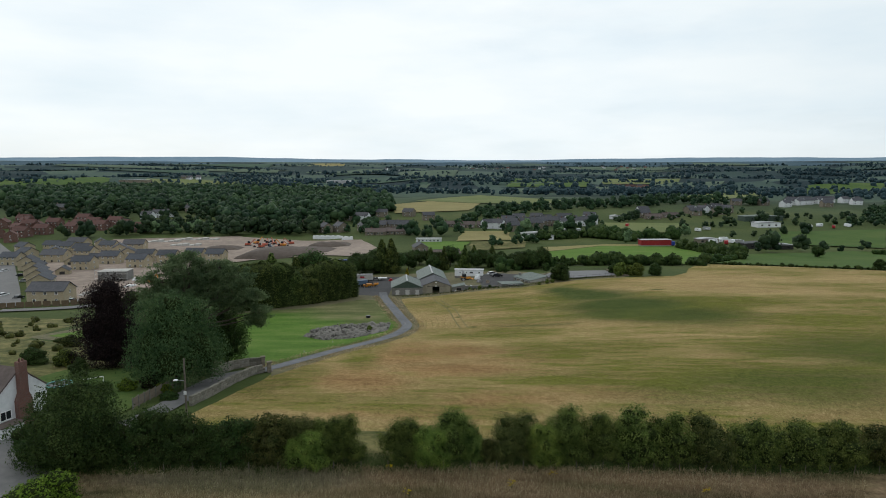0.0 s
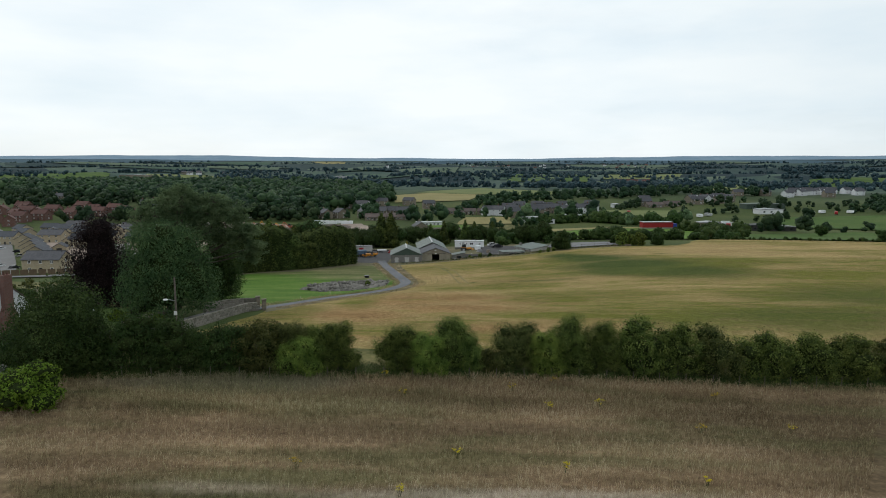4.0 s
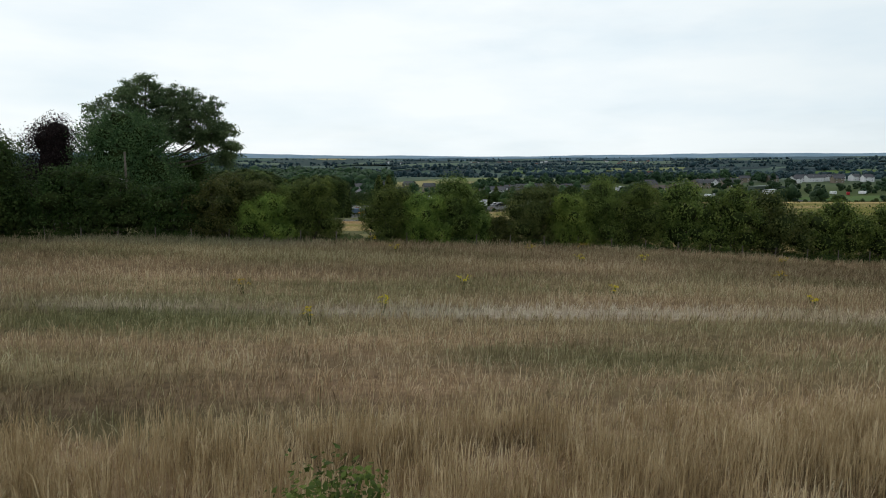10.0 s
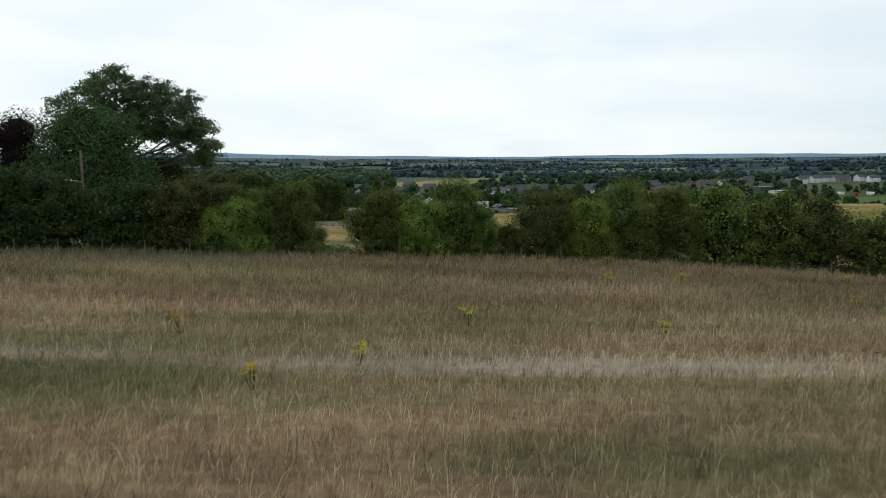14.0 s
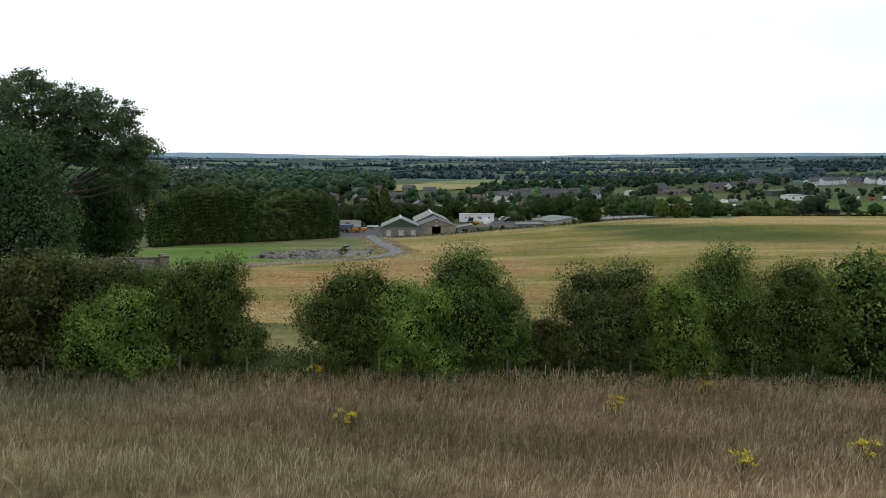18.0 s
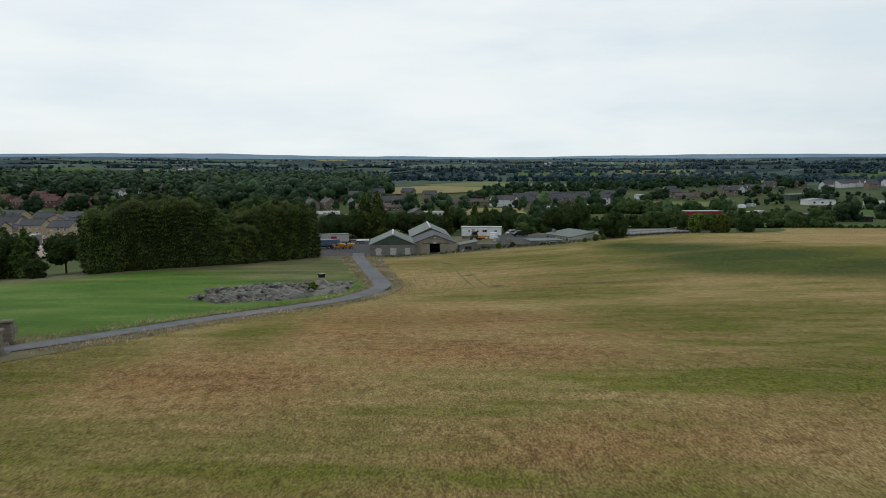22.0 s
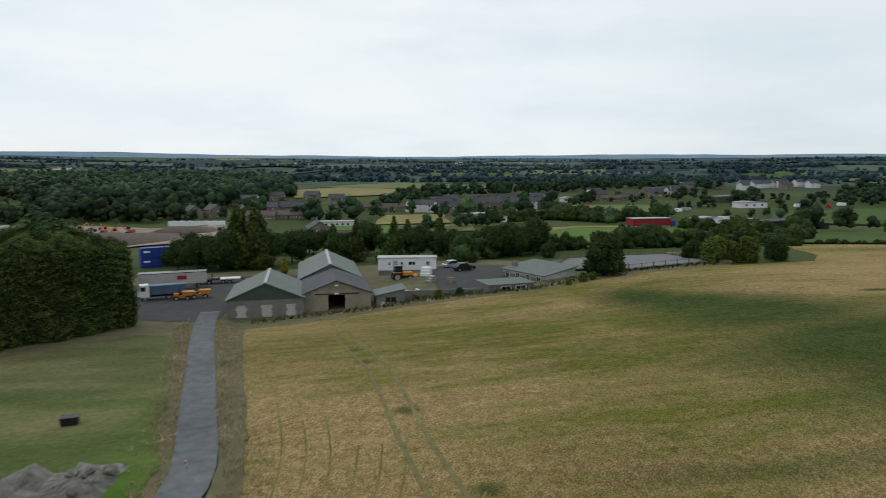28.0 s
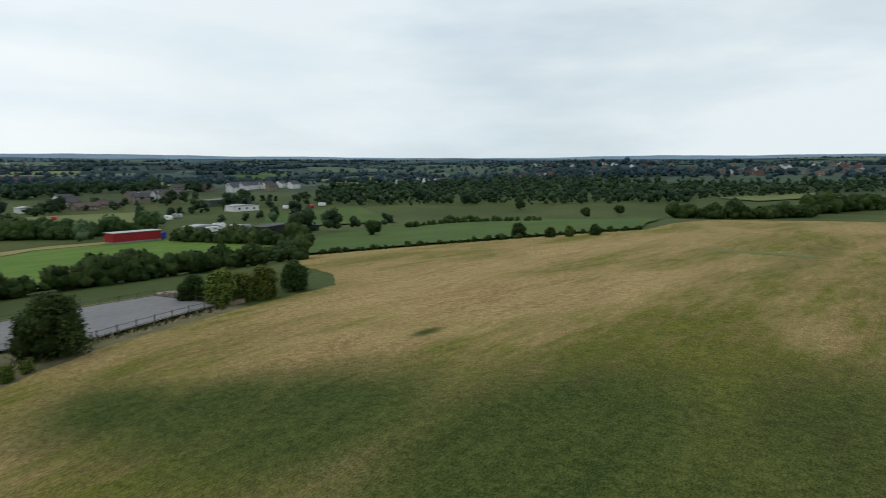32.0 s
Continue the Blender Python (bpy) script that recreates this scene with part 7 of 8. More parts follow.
for i in range(90):
    r0 = 1150 + 2500 * rf_.random() ** 1.3
    a0 = math.radians(rf_.uniform(-42, 92))
    w0, d0, sk = rf_.uniform(0.03, 0.075) * 1.0, rf_.uniform(60, 190), rf_.uniform(-0.015, 0.015)
    far_field("far_pasture", [((r0 + q) * math.sin(a0 + p), (r0 + q) * math.cos(a0 + p)) for p, q in ((-w0 + sk, 0), (w0, rf_.uniform(-40, 40)), (w0 - sk, d0), (-w0, d0))], (M_HAZEPALE, M_HAZEGREEN, M_HAZEGREEN, M_HAZEPALE, M_HAZEPALE, M_HAZEGREEN)[i % 6], ("pale haze-blue far hay field", "green far pasture", "bright green far meadow", "pale haze-blue far hay field", "tan far stubble field", "green far pasture")[i % 6])

# ---- woods ----
rw = np.random.default_rng(81)
woods("woodland", scatter_in([(-792.0, 1142.4), (-661.9, 1283.2), (-324.6, 1101.5), (-123.4, 976.2), (-66.9, 814.6), (-53.7, 652.5), (-84.4, 582.7), (-131.6, 561.9), (-179.5, 555.2), (-272.6, 677.1), (-364.4, 680.1), (-477.0, 685.9)], 9.6, rw), 8, 13, M_WOODS, 12, 82, "dense dark green broadleaved woodland", 1.3)
woods("tree_belt", np.concatenate([scatter_in([(-232.7, 493.7), (-158.0, 487.6), (-98.5, 495.5), (-107.6, 541.7), (-186.5, 546.3), (-249.1, 529.0)], 9, rw), row_of([(-395, 575), (-338.8, 590), (-289.4, 600)], 11, 6, rw), row_of([(-408.3, 635.2), (-261.9, 650.3)], 10, 6, rw), row_of([(-280.8, 474.2), (-233.1, 489.8)], 7, 3, rw), scatter_in([(-399, 590), (-192.5, 575), (-231.3, 679.8), (-463.9, 666.8)], 17, rw)]), 7, 13, M_WOODS, 60, 83, "dark tree belt between the houses", 0.95)
woods("village_trees", np.concatenate([row_of([(-63.6, 499.7), (-26.1, 466.5)], 9, 5, rw), row_of([(-1.1, 526.6), (40.6, 587.3), (74.4, 606.6)], 9, 5, rw), row_of([(-17.4, 459.0), (25.0, 485.7)], 10, 5, rw), row_of([(51.3, 468.3), (94.9, 487.5), (118.6, 477.7)], 8, 4, rw),
                                       scatter_in([(25.8, 609.1), (132.6, 684.7), (286.9, 754.2), (391.7, 724.4), (312.1, 840.9), (149.5, 772.8), (40.7, 676.5)], 13, rw)]), 6, 12, M_WOODS, 60, 84, "dark garden and hedgerow trees of the village", 0.95)
woods("valley_trees", np.concatenate([row_of([(140.8, 568.5), (222.3, 596.8), (295.0, 604.0)], 10, 6, rw), row_of([(225.2, 539.3), (307.1, 539.3), (383.0, 546.0)], 12, 6, rw), row_of([(293.1, 568.5), (423.2, 604.1)], 9, 8, rw), row_of([(194.1, 520.0), (262.7, 537.1)], 12, 5, rw), row_of([(181.2, 368.7), (262.1, 371.5)], 14, 3, rw), row_of([(209.3, 460.5), (270.3, 473.8)], 14, 4, rw)]), 2.5, 9, M_WOODS, 50, 85, "scattered dark valley trees and hedges", 1.0)
woods("valley_wood", scatter_in([(327.8, 519.1), (469.0, 388.8), (532.6, 322.0), (607.9, 303.1), (783.0, 202.0), (895.2, 209.9), (784.3, 405.8), (794.8, 650.4), (607.2, 697.8), (437.3, 648.2)], 12, rw), 4, 10, M_WOODS, 12, 86, "dense dark woodland on the valley side", 1.0)
woods("garden_trees", np.concatenate([row_of([(-110, 500), (-60, 492), (-20, 505), (40, 516), (100, 522), (150, 545)], 15, 5, rw), row_of([(-100, 530), (0, 552), (60, 556), (150, 590)], 8, 6, rw), row_of([(-262, 486), (-236, 500)], 7, 3, rw), row_of([(-400, 600), (-300, 580), (-230, 560)], 9, 6, rw), row_of([(30, 395), (52, 402), (60, 430)], 7, 3, rw), row_of([(160, 600), (240, 625), (320, 650)], 12, 6, rw)]), 3.5, 7.5, M_WOODS, 60, 88, "dark garden trees among the houses", 0.95)
woods("pale_trees", np.array([(-226, 500), (-214, 505), (-196, 506), (-205, 512), (-184, 500), (62, 470), (88, 480), (180, 470), (230, 440), (120, 410)], float), 7, 10, M_WILLOW, 120, 89, "pale green willows by the houses", 1.0)
# far country: belts, copses and hedges running across the slopes, leaves tinted with haze
far = []
for _ in range(600):
    r = 1000 + 2650 * rw.random() ** 1.15
    a = math.radians(rw.uniform(-44, 92))
    cx, cy = r * math.sin(a), r * math.cos(a)
    n = int(rw.uniform(10, 34))
    L, W = rw.uniform(60, 240), rw.choice([2, 3, 4, 6, 28])
    t = rw.uniform(-0.35, 0.35) - a * 0.8
    u = rw.uniform(-L, L, n); v = rw.normal(size=n) * W
    far.append(np.column_stack([cx + u * math.cos(t) - v * math.sin(t), cy + u * math.sin(t) + v * math.cos(t)]))
far = np.concatenate(far)
far = far[(np.hypot(far[:, 0], far[:, 1]) > 960)]
far = np.concatenate([far, scatter_in([(-540, 1500), (-330, 1560), (-300, 1680), (-560, 1640)], 13, rw), scatter_in([(300, 1700), (760, 1900), (820, 2100), (330, 1960)], 24, rw)])
woods("far_woods", far, 4, 8, M_HAZEWOODS, 4, 87, "far dark woods and hedgerows tinted blue for haze", 1.5)
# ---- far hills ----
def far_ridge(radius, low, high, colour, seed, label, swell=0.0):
    """A long far hill: a bank that runs round the view, with an uneven top and haze in its colour."""
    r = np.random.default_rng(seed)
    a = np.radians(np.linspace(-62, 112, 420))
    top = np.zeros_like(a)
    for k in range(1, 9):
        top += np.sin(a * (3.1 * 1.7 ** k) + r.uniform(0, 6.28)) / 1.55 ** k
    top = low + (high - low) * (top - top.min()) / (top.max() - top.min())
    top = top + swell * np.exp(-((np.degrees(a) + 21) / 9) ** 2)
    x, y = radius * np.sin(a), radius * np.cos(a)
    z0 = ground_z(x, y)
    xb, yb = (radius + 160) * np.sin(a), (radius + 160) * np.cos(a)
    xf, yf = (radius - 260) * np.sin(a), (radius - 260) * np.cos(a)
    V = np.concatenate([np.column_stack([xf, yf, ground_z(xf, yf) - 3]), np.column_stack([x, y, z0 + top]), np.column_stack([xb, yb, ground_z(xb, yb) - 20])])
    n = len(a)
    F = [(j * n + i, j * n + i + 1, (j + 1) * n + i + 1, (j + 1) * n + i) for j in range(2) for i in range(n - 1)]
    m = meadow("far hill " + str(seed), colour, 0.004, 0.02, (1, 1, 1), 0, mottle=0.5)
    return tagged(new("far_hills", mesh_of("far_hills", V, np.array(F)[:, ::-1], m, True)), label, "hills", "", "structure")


# Each ridge farther off is bluer and paler: aerial haze painted into its colour.
far_ridge(2700, 0, 16, [(0.35, (0.02, 0.036, 0.036)), (0.55, (0.026, 0.046, 0.044)), (0.7, (0.06, 0.08, 0.06))], 91, "dark wooded far ridge, slightly haze-blue")
far_ridge(3700, 0, 18, [(0.35, (0.03, 0.062, 0.085)), (0.55, (0.042, 0.078, 0.1)), (0.7, (0.075, 0.11, 0.125))], 92, "far ridge tinted blue-green for haze")
far_ridge(4450, 2, 24, [(0.35, (0.11, 0.18, 0.24)), (0.55, (0.15, 0.22, 0.28)), (0.7, (0.22, 0.28, 0.32))], 93, "hills on the horizon tinted pale blue for haze", 20)

# ---- new estate, building site and brick houses ----
far_field("site_ground", [(-133.2, 223.7), (-219.9, 338.7), (-242.1, 464.6), (-157.4, 485.6), (-55.5, 435.6), (-39.3, 382.7), (-42.5, 332.3), (-99.3, 365.7), (-121.5, 335.9), (-120.4, 265.4), (-113.5, 231.1)], M_DIRT, "bare pinkish earth of a building site", "building site")
ribbon("estate_road", [(-147.8, 212.2), (-168.8, 243.8), (-217.4, 313.6), (-273.6, 395.1), (-329.5, 459.2)], 7.5, M_LANE, 0.5, "pale new estate road", step=6)
ribbon("site_track", [(-145.2, 204.6), (-127.8, 209.6), (-115.7, 219.2)], 6, M_LANE, 0.4, "muddy site access road", step=5)


def two_storey(hx, hy):
    out = []
    for s, n in (("L", hy), ("R", hy)):
        for zz in (1.5, 4.1):
            for u in (-0.6, 0.0, 0.6):
                if not (zz < 2 and u == 0.0):
                    out.append((s, u * n, zz, 1.05, 1.15))
    for s in "FB":
        for zz in (1.5, 4.1):
            out.append((s, 0.0, zz, 0.9, 1.1))
    return out


HOUSES = {}


def home(key, x, y, turn, make, label=""):
    """The first house of a kind is built, the others are copies of it."""
    if key not in HOUSES:
        HOUSES[key] = make(x, y, turn)
        e = HOUSES[key]
    else:
        e = copy_thing(HOUSES[key], pose(x, y, gz(x, y), 0, 0, turn))
    if label:
        tagged(e, label)
    return e


def buff(x, y, t):
    return gable_house("estate_house", x, y, t, 3.9, 4.8, 4.9, 7.2, M_BUFF, M_GREYTILE, "new buff stone house with grey tiled roof", wins=two_storey(3.9, 4.8), door=("L", 0.0, 0.95, 2.05), group="new estate houses", skirt=2.5)


def buff_long(x, y, t):
    return gable_house("estate_house", x, y, t, 4.2, 6.4, 4.9, 7.4, M_BUFF, M_SLATE, "new buff stone house with dark slate roof", wins=two_storey(4.2, 6.4), door=("L", 0.0, 0.95, 2.05), group="new estate houses", skirt=2.5)


def garage(x, y, t):
    return gable_house("garage", x, y, t, 2.8, 3.2, 2.4, 4.2, M_BUFF, M_GREYTILE, "single-storey buff stone garage", "garage", door=("F", 0, 2.2, 2.0), group="estate garages", skirt=2.5)


def brick(x, y, t):
    return gable_house("brick_house", x, y, t, 4.2, 5.6, 5.0, 8.0, M_BRICK, M_REDTILE, "red brick house with red tiled roof", wins=two_storey(4.2, 5.6), door=("L", 0.0, 0.95, 2.05), chimneys=((0, 4.6, 0.9, 9.2, M_BRICK),), group="red brick houses", skirt=2.5)


def whitehome(x, y, t):
    return gable_house("white_cottage", x, y, t, 3.8, 5.4, 5.0, 7.6, M_WHITE, M_SLATE, "white rendered house with dark slate roof", wins=two_storey(3.8, 5.4), door=("L", 0.0, 0.95, 2.05), chimneys=((0, 4.4, 0.8, 8.8, M_BRICK),), group="white houses", skirt=3)


def stonehome(x, y, t):
    return gable_house("stone_house", x, y, t, 4.2, 5.6, 5.0, 8.0, M_STONE, M_SLATE, "grey stone house with dark slate roof", wins=two_storey(4.2, 5.6), door=("L", 0.0, 0.95, 2.05), chimneys=((0, 4.6, 0.9, 9.2, M_STONE),), group="grey stone houses", skirt=3)


def bungalow(x, y, t):
    return gable_house("bungalow", x, y, t, 4.2, 7.5, 2.6, 5.0, M_STONE, M_TILE, "low stone bungalow with brown tiled roof", wins=[(s, u, 1.5, 1.5, 1.1) for s in "LR" for u in (-5, -2.2, 2.4, 5.2)], door=("L", 0.2, 0.95, 2.05), chimneys=((0, 3, 0.8, 6.0, M_BRICK),), group="bungalows", skirt=3)


home("long", -139.7, 223.8, 92, buff_long)
for x, y, t in ((-160.0, 250.8, 20), (-180.8, 279.9, 20), (-209.4, 318.7, 20), (-180.3, 317.4, 88), (-180.0, 342.8, 92), (-157.2, 326.5, 85), (-150.7, 346.9, 92), (-139.6, 356.9, 88), (-220.3, 387.1, 85), (-241.5, 367.2, 60), (-249.1, 404.8, 88), (-224.8, 416.4, 30), (-197.7, 387.1, 25)):
    home("buff", x, y, t, buff)
for x, y, t in ((-170, 265, 20), (-193, 298, 20), (-232, 340, 88), (-165, 352, 88), (-228, 372, 30), (-210, 372, 85), (-182, 366, 20), (-262, 396, 60), (-236, 398, 85), (-212, 402, 88), (-126, 352, 86)):
    home("buff", x, y, t, buff)
for x, y, t in ((-216.2, 352.7, 90), (-242.2, 421.5, 80), (-197.6, 406.4, 95)):
    home("long", x, y, t, buff_long)
for x, y, t in ((-180.1, 298.7, 20), (-199.2, 338.7, 10), (-197.9, 359.9, 90)):
    home("garage", x, y, t, garage)
for x, y, t in ((-308.1, 451.8, 30), (-316.0, 476.2, 80), (-325.0, 510.3, 25), (-324.5, 531.4, 85), (-294.4, 506.1, 70), (-296.0, 539.9, 88), (-261.0, 506.0, 20), (-265.2, 531.2, 60), (-244.8, 510.0, 80), (-361.8, 523.0, 20), (-347.7, 488.1, 30), (-318.3, 564.6, 85), (-363.9, 553.5, 90), (-332, 496, 60), (-310, 492, 85), (-280, 520, 80), (-338, 520, 88), (-352, 538, 60), (-282, 548, 85), (-300, 524, 70), (-372, 500, 30), (-330, 470, 40)):
    home("brick", x, y, t, brick)
for x, y, t in ((-277.0, 597.4, 80), (-272.8, 612.1, 95), (-266.2, 619.5, 85), (48.4, 528.7, 20), (58.8, 537.3, 80), (-160.4, 524.5, 70), (105.8, 537.2, 85), (118.3, 546.0, 85), (131.6, 559.4, 85), (258.2, 654.9, 10), (268.7, 654.9, 30), (278.5, 660.2, 80)):
    home("white", x, y, t, whitehome)
for x, y, t in ((-245.5, 652.9, 88), (-94.0, 511.8, 30), (-82.1, 511.9, 35), (-62.4, 507.8, 25), (-50.5, 512.0, 85), (-41.7, 516.1, 85), (-31.0, 514.0, 85), (73.2, 537.3, 85), (83.5, 541.6, 85), (93.9, 546.0, 85), (-452.0, 666.8, 40), (-392.3, 656.0, 80), (-261.3, 663.6, 88), (292.1, 652.2, 40)):
    home("stone", x, y, t, stonehome)
for x, y, t in ((6.1, 539.5, 85), (20.3, 535.2, 88), (-50.0, 476.1, 90), (-35.5, 481.8, 88), (199.1, 599.2, 88), (218.6, 608.9, 88), (37.1, 535.1, 80)):
    home("bungalow", x, y, t, bungalow)
# long low white range and glasshouses
lr = thing("white_stable_range", -8.9, 421.7, "long low white stable building", "stable", 2)
part("wall", box(-8.5, -2.5, -2, 8.5, 2.5, 2.5), M_WHITE, lr)
part("roof", prism([(-8.8, 2.5), (8.8, 2.5), (8.8, 2.75), (-8.8, 2.75)], -3.0, 3.0), M_METAL, lr)
for u in (-6.5, -4, -1.5, 1.0, 3.5, 6.0):
    window(lr, "F", u, 1.3, 1.3, 1.1, 8.5, 2.52)
# unfinished house in scaffolding
M_SCAF = M_METAL
sc_ = thing("unfinished_house", -144.9, 278.7, "roofless unfinished house behind scaffolding", "building shell", 5)
part("wall", prism([(-6, -2), (6, -2), (6, 4.6), (-6, 4.6)], -4, 4), M_BLOCK, sc_)
part("wall_plate", box(-6.1, -4.1, 4.6, 6.1, 4.1, 4.8), M_PATCH, sc_, "pale timber roof plate")
for i in range(7):
    part("standard", tube((-6.8 + 2.27 * i, -5, -2), (-6.8 + 2.27 * i, -5, 6), 0.06, 0.06, 5), M_SCAF, sc_)
for zz in (1.8, 3.8, 5.4):
    part("ledger", tube((-6.9, -5, zz), (6.9, -5, zz), 0.06, 0.06, 5), M_SCAF, sc_)
    if zz < 5:
        part("board", box(-6.9, -5.1, zz - 0.08, 6.9, -4.2, zz), M_PATCH, sc_)
for u in (-3.5, 0.4, 3.8):
    # The openings hold near-black panes that paint the shade indoors.
    window(sc_, "F", u, 1.2, 1.1, 1.3, 6, 4.02, M_PATCH, M_VOID)
for x, y, n in ((-199.8, 453.3, 6), (-180.4, 466.3, 8), (-175.0, 431.8, 5)):
    e = thing("low_foundation_wall", x, y, "low pale blockwork of houses just begun", "building shell", 4, group="begun houses")
    for k in range(n):
        part("wall", box(-n * 2 + 4 * k, -3, -1, -n * 2 + 4 * k + 3.4, 3, 1.0 + 0.5 * (k % 3)), M_PATCH, e)
# hoarding, fences, stockpiles, machines
M_BHOARD = surface("brown timber hoarding", (0.1, 0.07, 0.045), (0.18, 0.13, 0.085), 1.0, 0.9, bump=0.3)
e = thing("site_hoarding", -133.2, 212.2, "brown timber hoarding along the site front", "fence", 0, 0)
o0 = e.matrix_world.translation.copy()
HL = [(-152.5, 209.7), (-140.6, 214.8), (-129.5, 217.5), (-122.4, 228.3)]
for (x0, y0), (x1, y1) in zip(HL, HL[1:]):
    n = int(math.hypot(x1 - x0, y1 - y0) / 2.4)
    for i in range(n):
        x, y = x0 + (x1 - x0) * i / n, y0 + (y1 - y0) * i / n
        part("panel", box(0.03, -0.05, 0, 2.36, 0.05, 1.9), M_BHOARD, e).matrix_basis = pose(x - o0.x, y - o0.y, gz(x, y) - o0.z, 0, 0, math.degrees(math.atan2(y1 - y0, x1 - x0)))
for x, y, w, lab in ((-83.8, 462.6, 22, "long white sheeted site wall"), (-66.1, 440.8, 8, "white sheeted stack on the site")):
    e = thing("white_sheeting", x, y, lab, "sheeting", -6)
    for k in range(int(w / 2)):
        part("panel", box(-w / 2 + 2 * k, -0.6, 0, -w / 2 + 2 * k + 1.94, 0.6, 2.6 + 0.2 * (k % 2), 0.05), M_WPANEL, e)


def mound(name, x, y, w, d, h, mat, label, seed, category="soil heap"):
    e = thing(name, x, y, label, category)
    b = bmesh.new(); bmesh.ops.create_grid(b, x_segments=28, y_segments=20, size=1)
    for v in b.verts:
        q = max(0.0, 1 - max(abs(v.co.x), abs(v.co.y)) ** 2.2)
        v.co = Vector((v.co.x * w, v.co.y * d, -1.0 + (h + 1.0) * q ** 0.6 + 0.5 * q * noise.noise(Vector((v.co.x * 4 + seed, v.co.y * 4, 0)))))
    part("mound", b, mat, e, smooth=True)


mound("soil_heap", -88.3, 374.8, 32, 16, 5.0, M_SOIL, "long dark topsoil heap on the site", 1)
mound("soil_heap", -71.4, 403.3, 16, 8, 3.5, M_SOIL, "dark soil heap behind the site", 2)
mound("soil_heap", -143.4, 413.0, 14, 8, 2.5, M_SOIL, "brown soil heap on the site", 3)
mound("spoil_heap", -164.2, 404.7, 10, 6, 1.6, M_DIRT, "low pale spoil heap", 4)
M_REDM = surface("faded red machine paint", (0.3, 0.06, 0.035), (0.45, 0.12, 0.07), 2, 0.5, bump=0)
for i, (x, y, m) in enumerate(((-131.9, 430.0, M_REDM), (-129.2, 440.6, M_ORANGE), (-120.4, 430.0, M_REDM), (-116.4, 437.0, M_REDM), (-107.9, 426.5, M_ORANGE), (-104.7, 437.0, M_REDM), (-120.0, 418.0, M_REDM), (-113.1, 414.6, M_TIPBLUE), (-124.7, 268.7, M_ORANGE), (-107.6, 414.6, M_REDM))):
    e = thing("excavator", x, y, "parked site excavator with folded arm", "excavator", 40 * i, group="site machines")
    part("track", box(-2.2, -1.5, 0, 2.2, -0.9, 0.9, 0.15), M_RUBBER, e)
    part("track", box(-2.2, 0.9, 0, 2.2, 1.5, 0.9, 0.15), M_RUBBER, e)
    part("body", box(-2.2, -1.4, 0.95, 1.2, 1.4, 2.2, 0.15), m, e)
    part("cab", box(-0.2, -1.4, 2.2, 1.4, -0.2, 3.5, 0.08), M_GLASS, e)
    bm = bmesh.new(); tube((1.2, 0.4, 1.8), (4.2, 0.4, 5.0), 0.3, 0.22, 6, bm); tube((4.2, 0.4, 5.0), (6.0, 0.4, 2.4), 0.22, 0.15, 6, bm)
    part("arm", bm, m, e)
    part("bucket", prism([(5.6, 1.4), (6.6, 1.5), (6.4, 2.6), (5.8, 2.5)], -0.3, 1.1), M_BLACKP, e)
for i, (x, y) in enumerate(((-128.0, 234.9), (-130.7, 246.7), (-136.0, 243.7), (-128.7, 258.0), (-135.5, 236.9), (-135.8, 277.6), (-139.2, 258.0))):
    e = thing("pallet_stack", x, y, "white wrapped pallets of building blocks", "pallets", 20 * i, group="site pallets")
    for k in range(3):
        part("pallet", box(-2.4 + 1.7 * k, -0.7, 0, -0.9 + 1.7 * k, 0.7, 1.1 + 0.3 * (k % 2), 0.04), M_WPANEL if i % 2 else M_PATCH, e)
# parked cars on the estate road
PAINTS = (M_WPANEL, M_SILVER, M_BLACKP, M_TIPBLUE)
for i, (x, y, t) in enumerate(((-166.3, 236.9, 80), (-156.7, 231.2, 85), (-215.9, 309.8, 80), (-256.0, 367.3, 80), (-253.4, 370.2, 60), (-265.1, 388.7, 60), (-239.3, 351.2, 60), (-132.6, 223.7, 5), (-196.3, 292.7, 20), (-182.6, 274.3, 15))):
    car(x, y, t, PAINTS[(0, 2, 0, 0, 0, 1, 3, 0, 2, 1)[i]], ("white car parked on the estate road", "silver car parked beside estate houses", "black car parked beside estate houses", "blue car parked beside estate houses")[(0, 2, 0, 0, 0, 1, 3, 0, 2, 1)[i]])

# ---- the smallholding and works on the right ----
rs = thing("red_shed", 133.6, 396.6, "long red-sided shed with pale roof", "shed", 4)
part("plinth", box(-9.5, -3, -2, 9.5, 3, 1.2), M_METAL, rs, "pale lower wall")
part("wall", box(-9.55, -3.05, 1.2, 9.55, 3.05, 4.4), M_REDP, rs)
part("roof", prism([(-9.8, 4.4), (9.8, 4.4), (9.8, 4.6), (-9.8, 4.6)], -3.4, 3.4), M_METAL, rs)
for k in range(9):
    part("rib", box(-9.2 + 2.2 * k, -3.12, 1.2, -9.05 + 2.2 * k, -3.05, 4.4), M_REDP, rs)
bs = thing("blue_trailer", 142.8, 396.6, "blue box trailer beside the red shed", "trailer", 0)
part("body", box(-3.2, -1.4, 0.9, 3.2, 1.4, 3.4, 0.05), M_BLUE, bs)
for u in (-2, 2):
    for v in (-1, 1):
        wheel(bs, u, v, 0.5, 0.3)
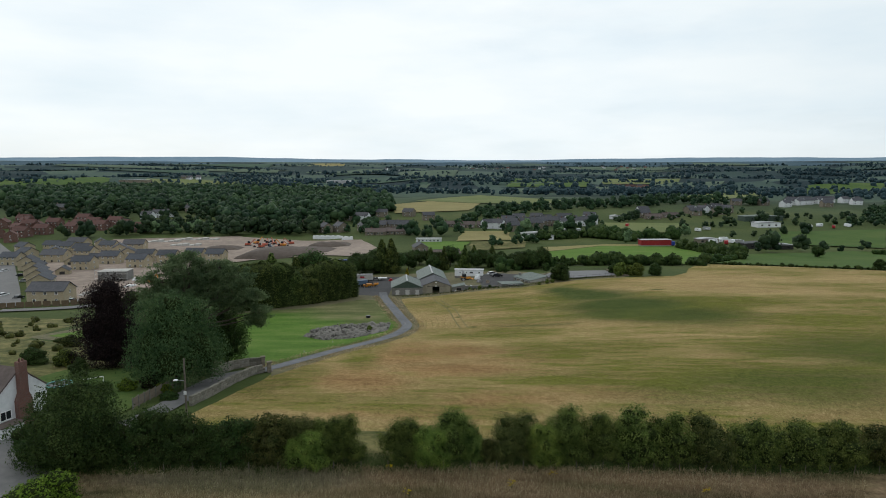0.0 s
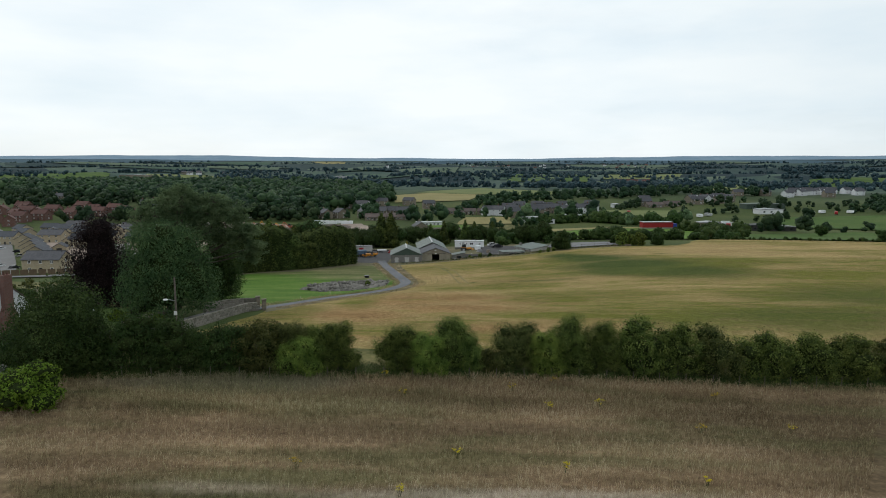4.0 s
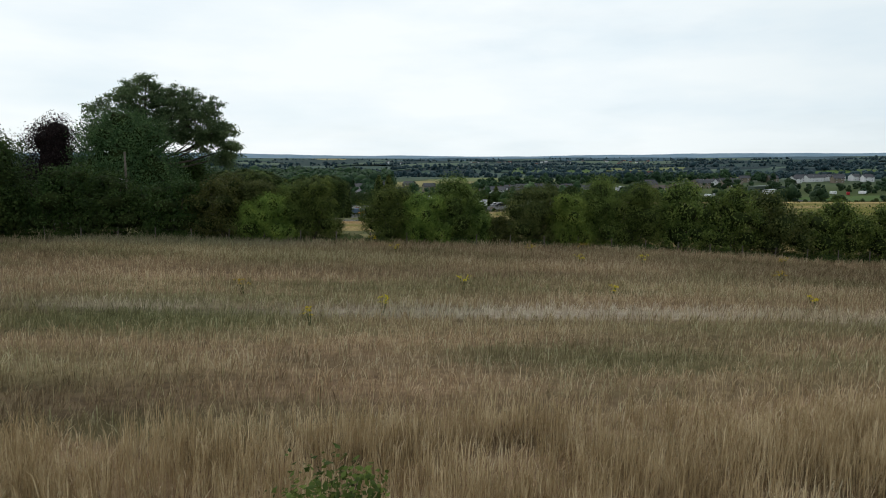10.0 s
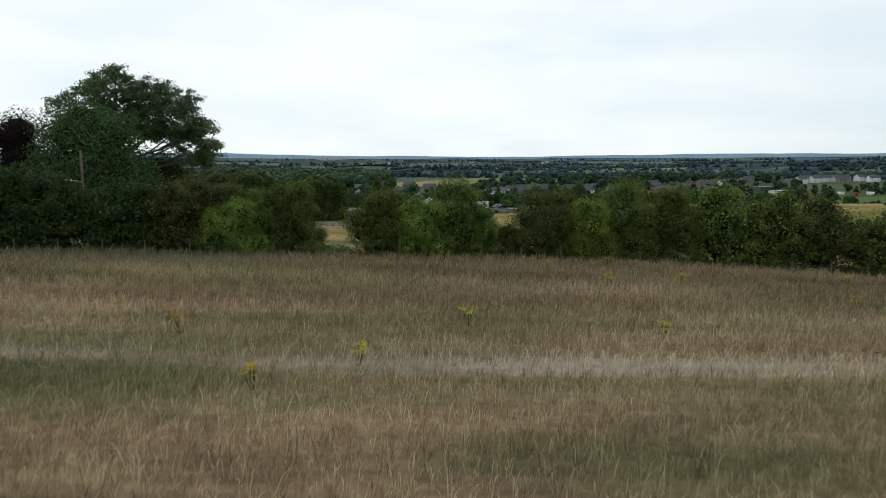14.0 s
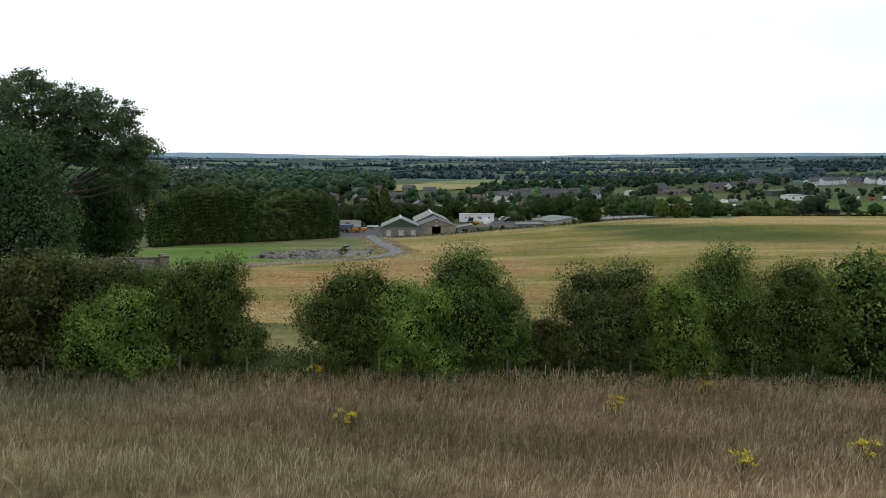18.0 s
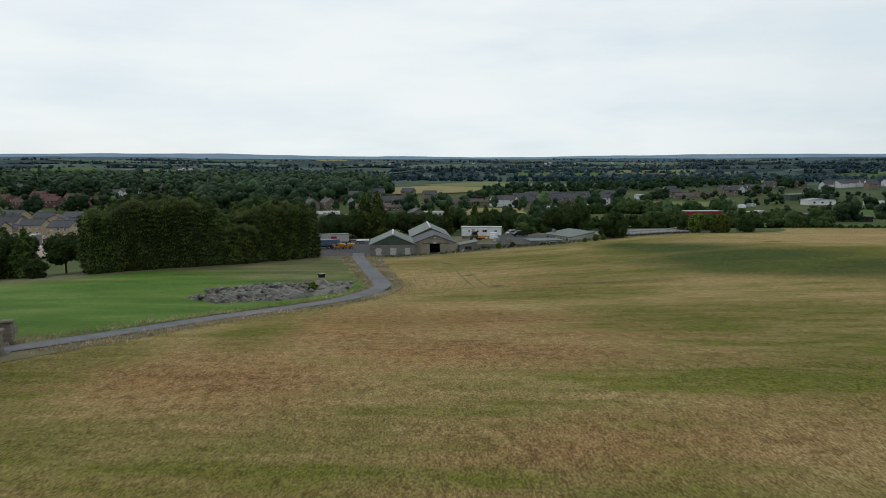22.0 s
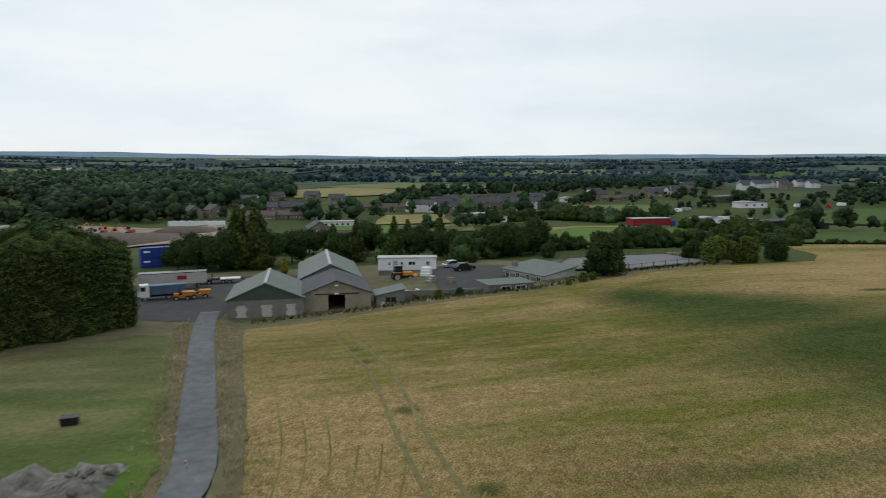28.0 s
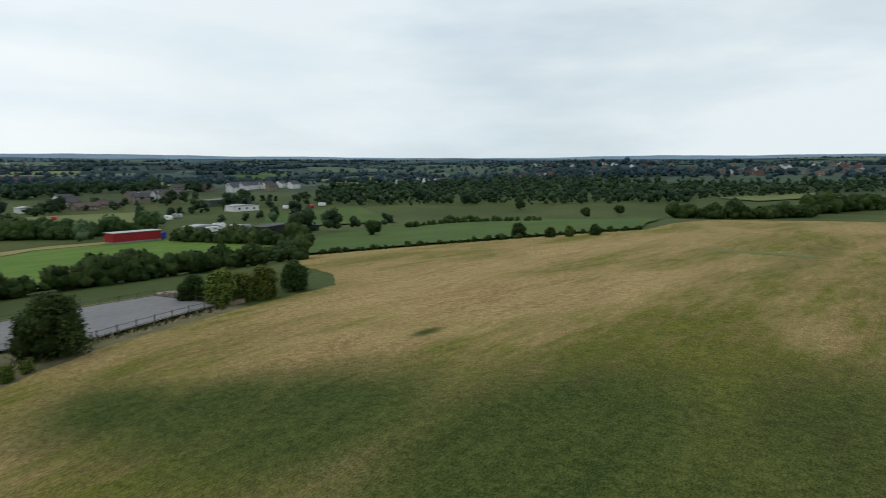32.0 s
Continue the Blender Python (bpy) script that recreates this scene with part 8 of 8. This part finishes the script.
for x, y, w, d, h, m, rm, lab in ((196.1, 388.6, 12, 4, 3.2, M_DOORW, M_SLATE, "long black open-sided shed"), (204.9, 385.4, 8, 4, 2.6, M_DOORW, M_METAL, "low dark shed with metal roof"), (176.6, 421.4, 7, 3, 2.6, M_STONE, M_METAL, "grey shed with a metal roof"), (288.9, 575.4, 18, 6, 4, M_GCLAD, M_GROOF, "long green-roofed farm shed"),
                                  (269.3, 526.4, 10, 5, 3.5, M_WPANEL, M_METAL, "white-sided workshop with metal roof"), (66.2, 455.2, 9, 5, 3.2, M_WHITE, M_METAL, "white flat-roofed workshop beside the village"), (72.3, 442.5, 5, 4, 3, M_WHITE, M_METAL, "small plain workshop with flat metal roof"), (100.0, 491.5, 8, 4, 3, M_WHITE, M_METAL, "low white outbuilding with flat roof"),
                                  (-261.3, 1618.3, 30, 12, 7, M_METAL, M_METAL, "far pale metal factory shed"), (-665.0, 1385.7, 30, 12, 6, M_STONE, M_METAL, "far low factory shed"), (165.0, 601.6, 5, 4, 3, M_WHITE, M_METAL, "small white outbuilding in a paddock")):
    e = thing("shed", x, y, lab, "shed", 4, group="valley sheds")
    part("wall", box(-w, -d, -2.5, w, d, h), m, e)
    part("roof", prism([(-w - 0.4, h), (w + 0.4, h), (w + 0.4, h + 0.25), (0, h + 1.0), (-w - 0.4, h + 0.25)], -d - 0.4, d + 0.4), rm, e)
    for u in (-0.6, 0.0, 0.6):
        window(e, "F", u * w, h * 0.5, 1.6, 1.2, w, d + 0.02, M_DOORW)
for i, (x, y) in enumerate(((178.2, 414.6), (184.9, 421.4), (185.3, 411.3), (192.4, 418.0), (195.3, 414.6), (193.2, 433.4), (192.8, 401.4), (156.5, 535.0), (201.3, 497.4), (211.3, 505.5), (298.6, 515.8), (311.5, 522.1), (315.5, 509.6), (332.1, 518.0))):
    e = thing("touring_caravan", x, y, "white touring caravan parked on grass", "caravan", 35 * i, group="parked caravans")
    part("body", prism([(-2.8, 0.5), (2.8, 0.5), (3.0, 1.6), (2.6, 2.7), (-2.6, 2.7), (-3.0, 1.6)], -1.1, 1.1), (M_WPANEL, M_WPANEL, M_REDP, M_WPANEL, M_SILVER)[i % 5], e)
    window(e, "F", 0.8, 1.8, 1.4, 0.7, 3, 1.11)
    for v in (-1, 1):
        wheel(e, 0, v, 0.35, 0.2)
# white village and far town
rt = np.random.default_rng(101)


def far_home(x, y, t, name, wall, roof, label, group):
    return gable_house(name, x, y, t, 4, 5.5, 5, 7.8, wall, roof, label, wins=[("L", u, z, 1.2, 1.2) for u in (-3, 3) for z in (1.5, 4.1)], group=group, skirt=3)


def far_homes(line, n, spread, kinds):
    p = np.array(line, float)
    for i in range(n):
        t = rt.random() * (len(p) - 1)
        k = int(t)
        q = p[k] + (p[min(k + 1, len(p) - 1)] - p[k]) * (t - k) + rt.normal(size=2) * spread
        key = kinds[rt.integers(len(kinds))]
        home("far " + key, float(q[0]), float(q[1]), float(rt.uniform(60, 120)), {"white": lambda x, y, t: far_home(x, y, t, "white_cottage", M_WHITE, M_SLATE, "white rendered house with dark roof", "far white houses"),
             "stone": lambda x, y, t: far_home(x, y, t, "stone_house", M_STONE, M_SLATE, "grey stone house with dark roof", "far stone houses"), "brick": lambda x, y, t: far_home(x, y, t, "brick_house", M_BRICK, M_REDTILE, "red brick house with tiled roof", "far brick houses")}[key])


far_homes([(417.7, 754.2), (455.1, 766.4), (479.1, 745.1)], 16, 12, ("white", "white", "stone"))
far_homes([(321.7, 718.4), (419.1, 726.0)], 4, 15, ("white", "stone"))
far_homes([(1186.5, 991.9), (899.9, 655.0), (880.1, 568.6)], 16, 25, ("white", "brick", "stone"))
far_homes([(1219.9, 626.4), (978.8, 392.0), (1065.8, 300.4), (1208.2, 237.4)], 40, 28, ("white", "stone", "stone", "brick"))
far_homes([(304.3, 1236.0), (391.9, 1271.5)], 8, 20, ("brick", "stone"))
far_homes([(-186.1, 2556.9), (172.0, 2882.3), (427.5, 2724.1)], 34, 60, ("white", "brick", "stone"))
far_homes([(-608.0, 1519.8), (-530.6, 1568.6)], 6, 20, ("stone", "white"))
far_homes([(547.2, 2848.1), (884.8, 2724.6)], 16, 60, ("white", "brick", "stone"))
far_homes([(41.2, 539.5), (78.4, 557.2), (139.4, 573.1)], 18, 14, ("white", "white", "stone"))
far_homes([(175.9, 621.4), (309.3, 670.9)], 8, 14, ("white", "stone"))
far_homes([(-116.1, 585.0), (-55.6, 609.2), (9.8, 629.1)], 8, 16, ("stone", "white"))
far_homes([(1245.0, 939.4), (1328.0, 531.9), (1282.2, 243.0)], 40, 50, ("white", "stone", "brick"))
far_homes([(598.4, 708.9), (804.3, 806.3)], 6, 20, ("white", "stone"))
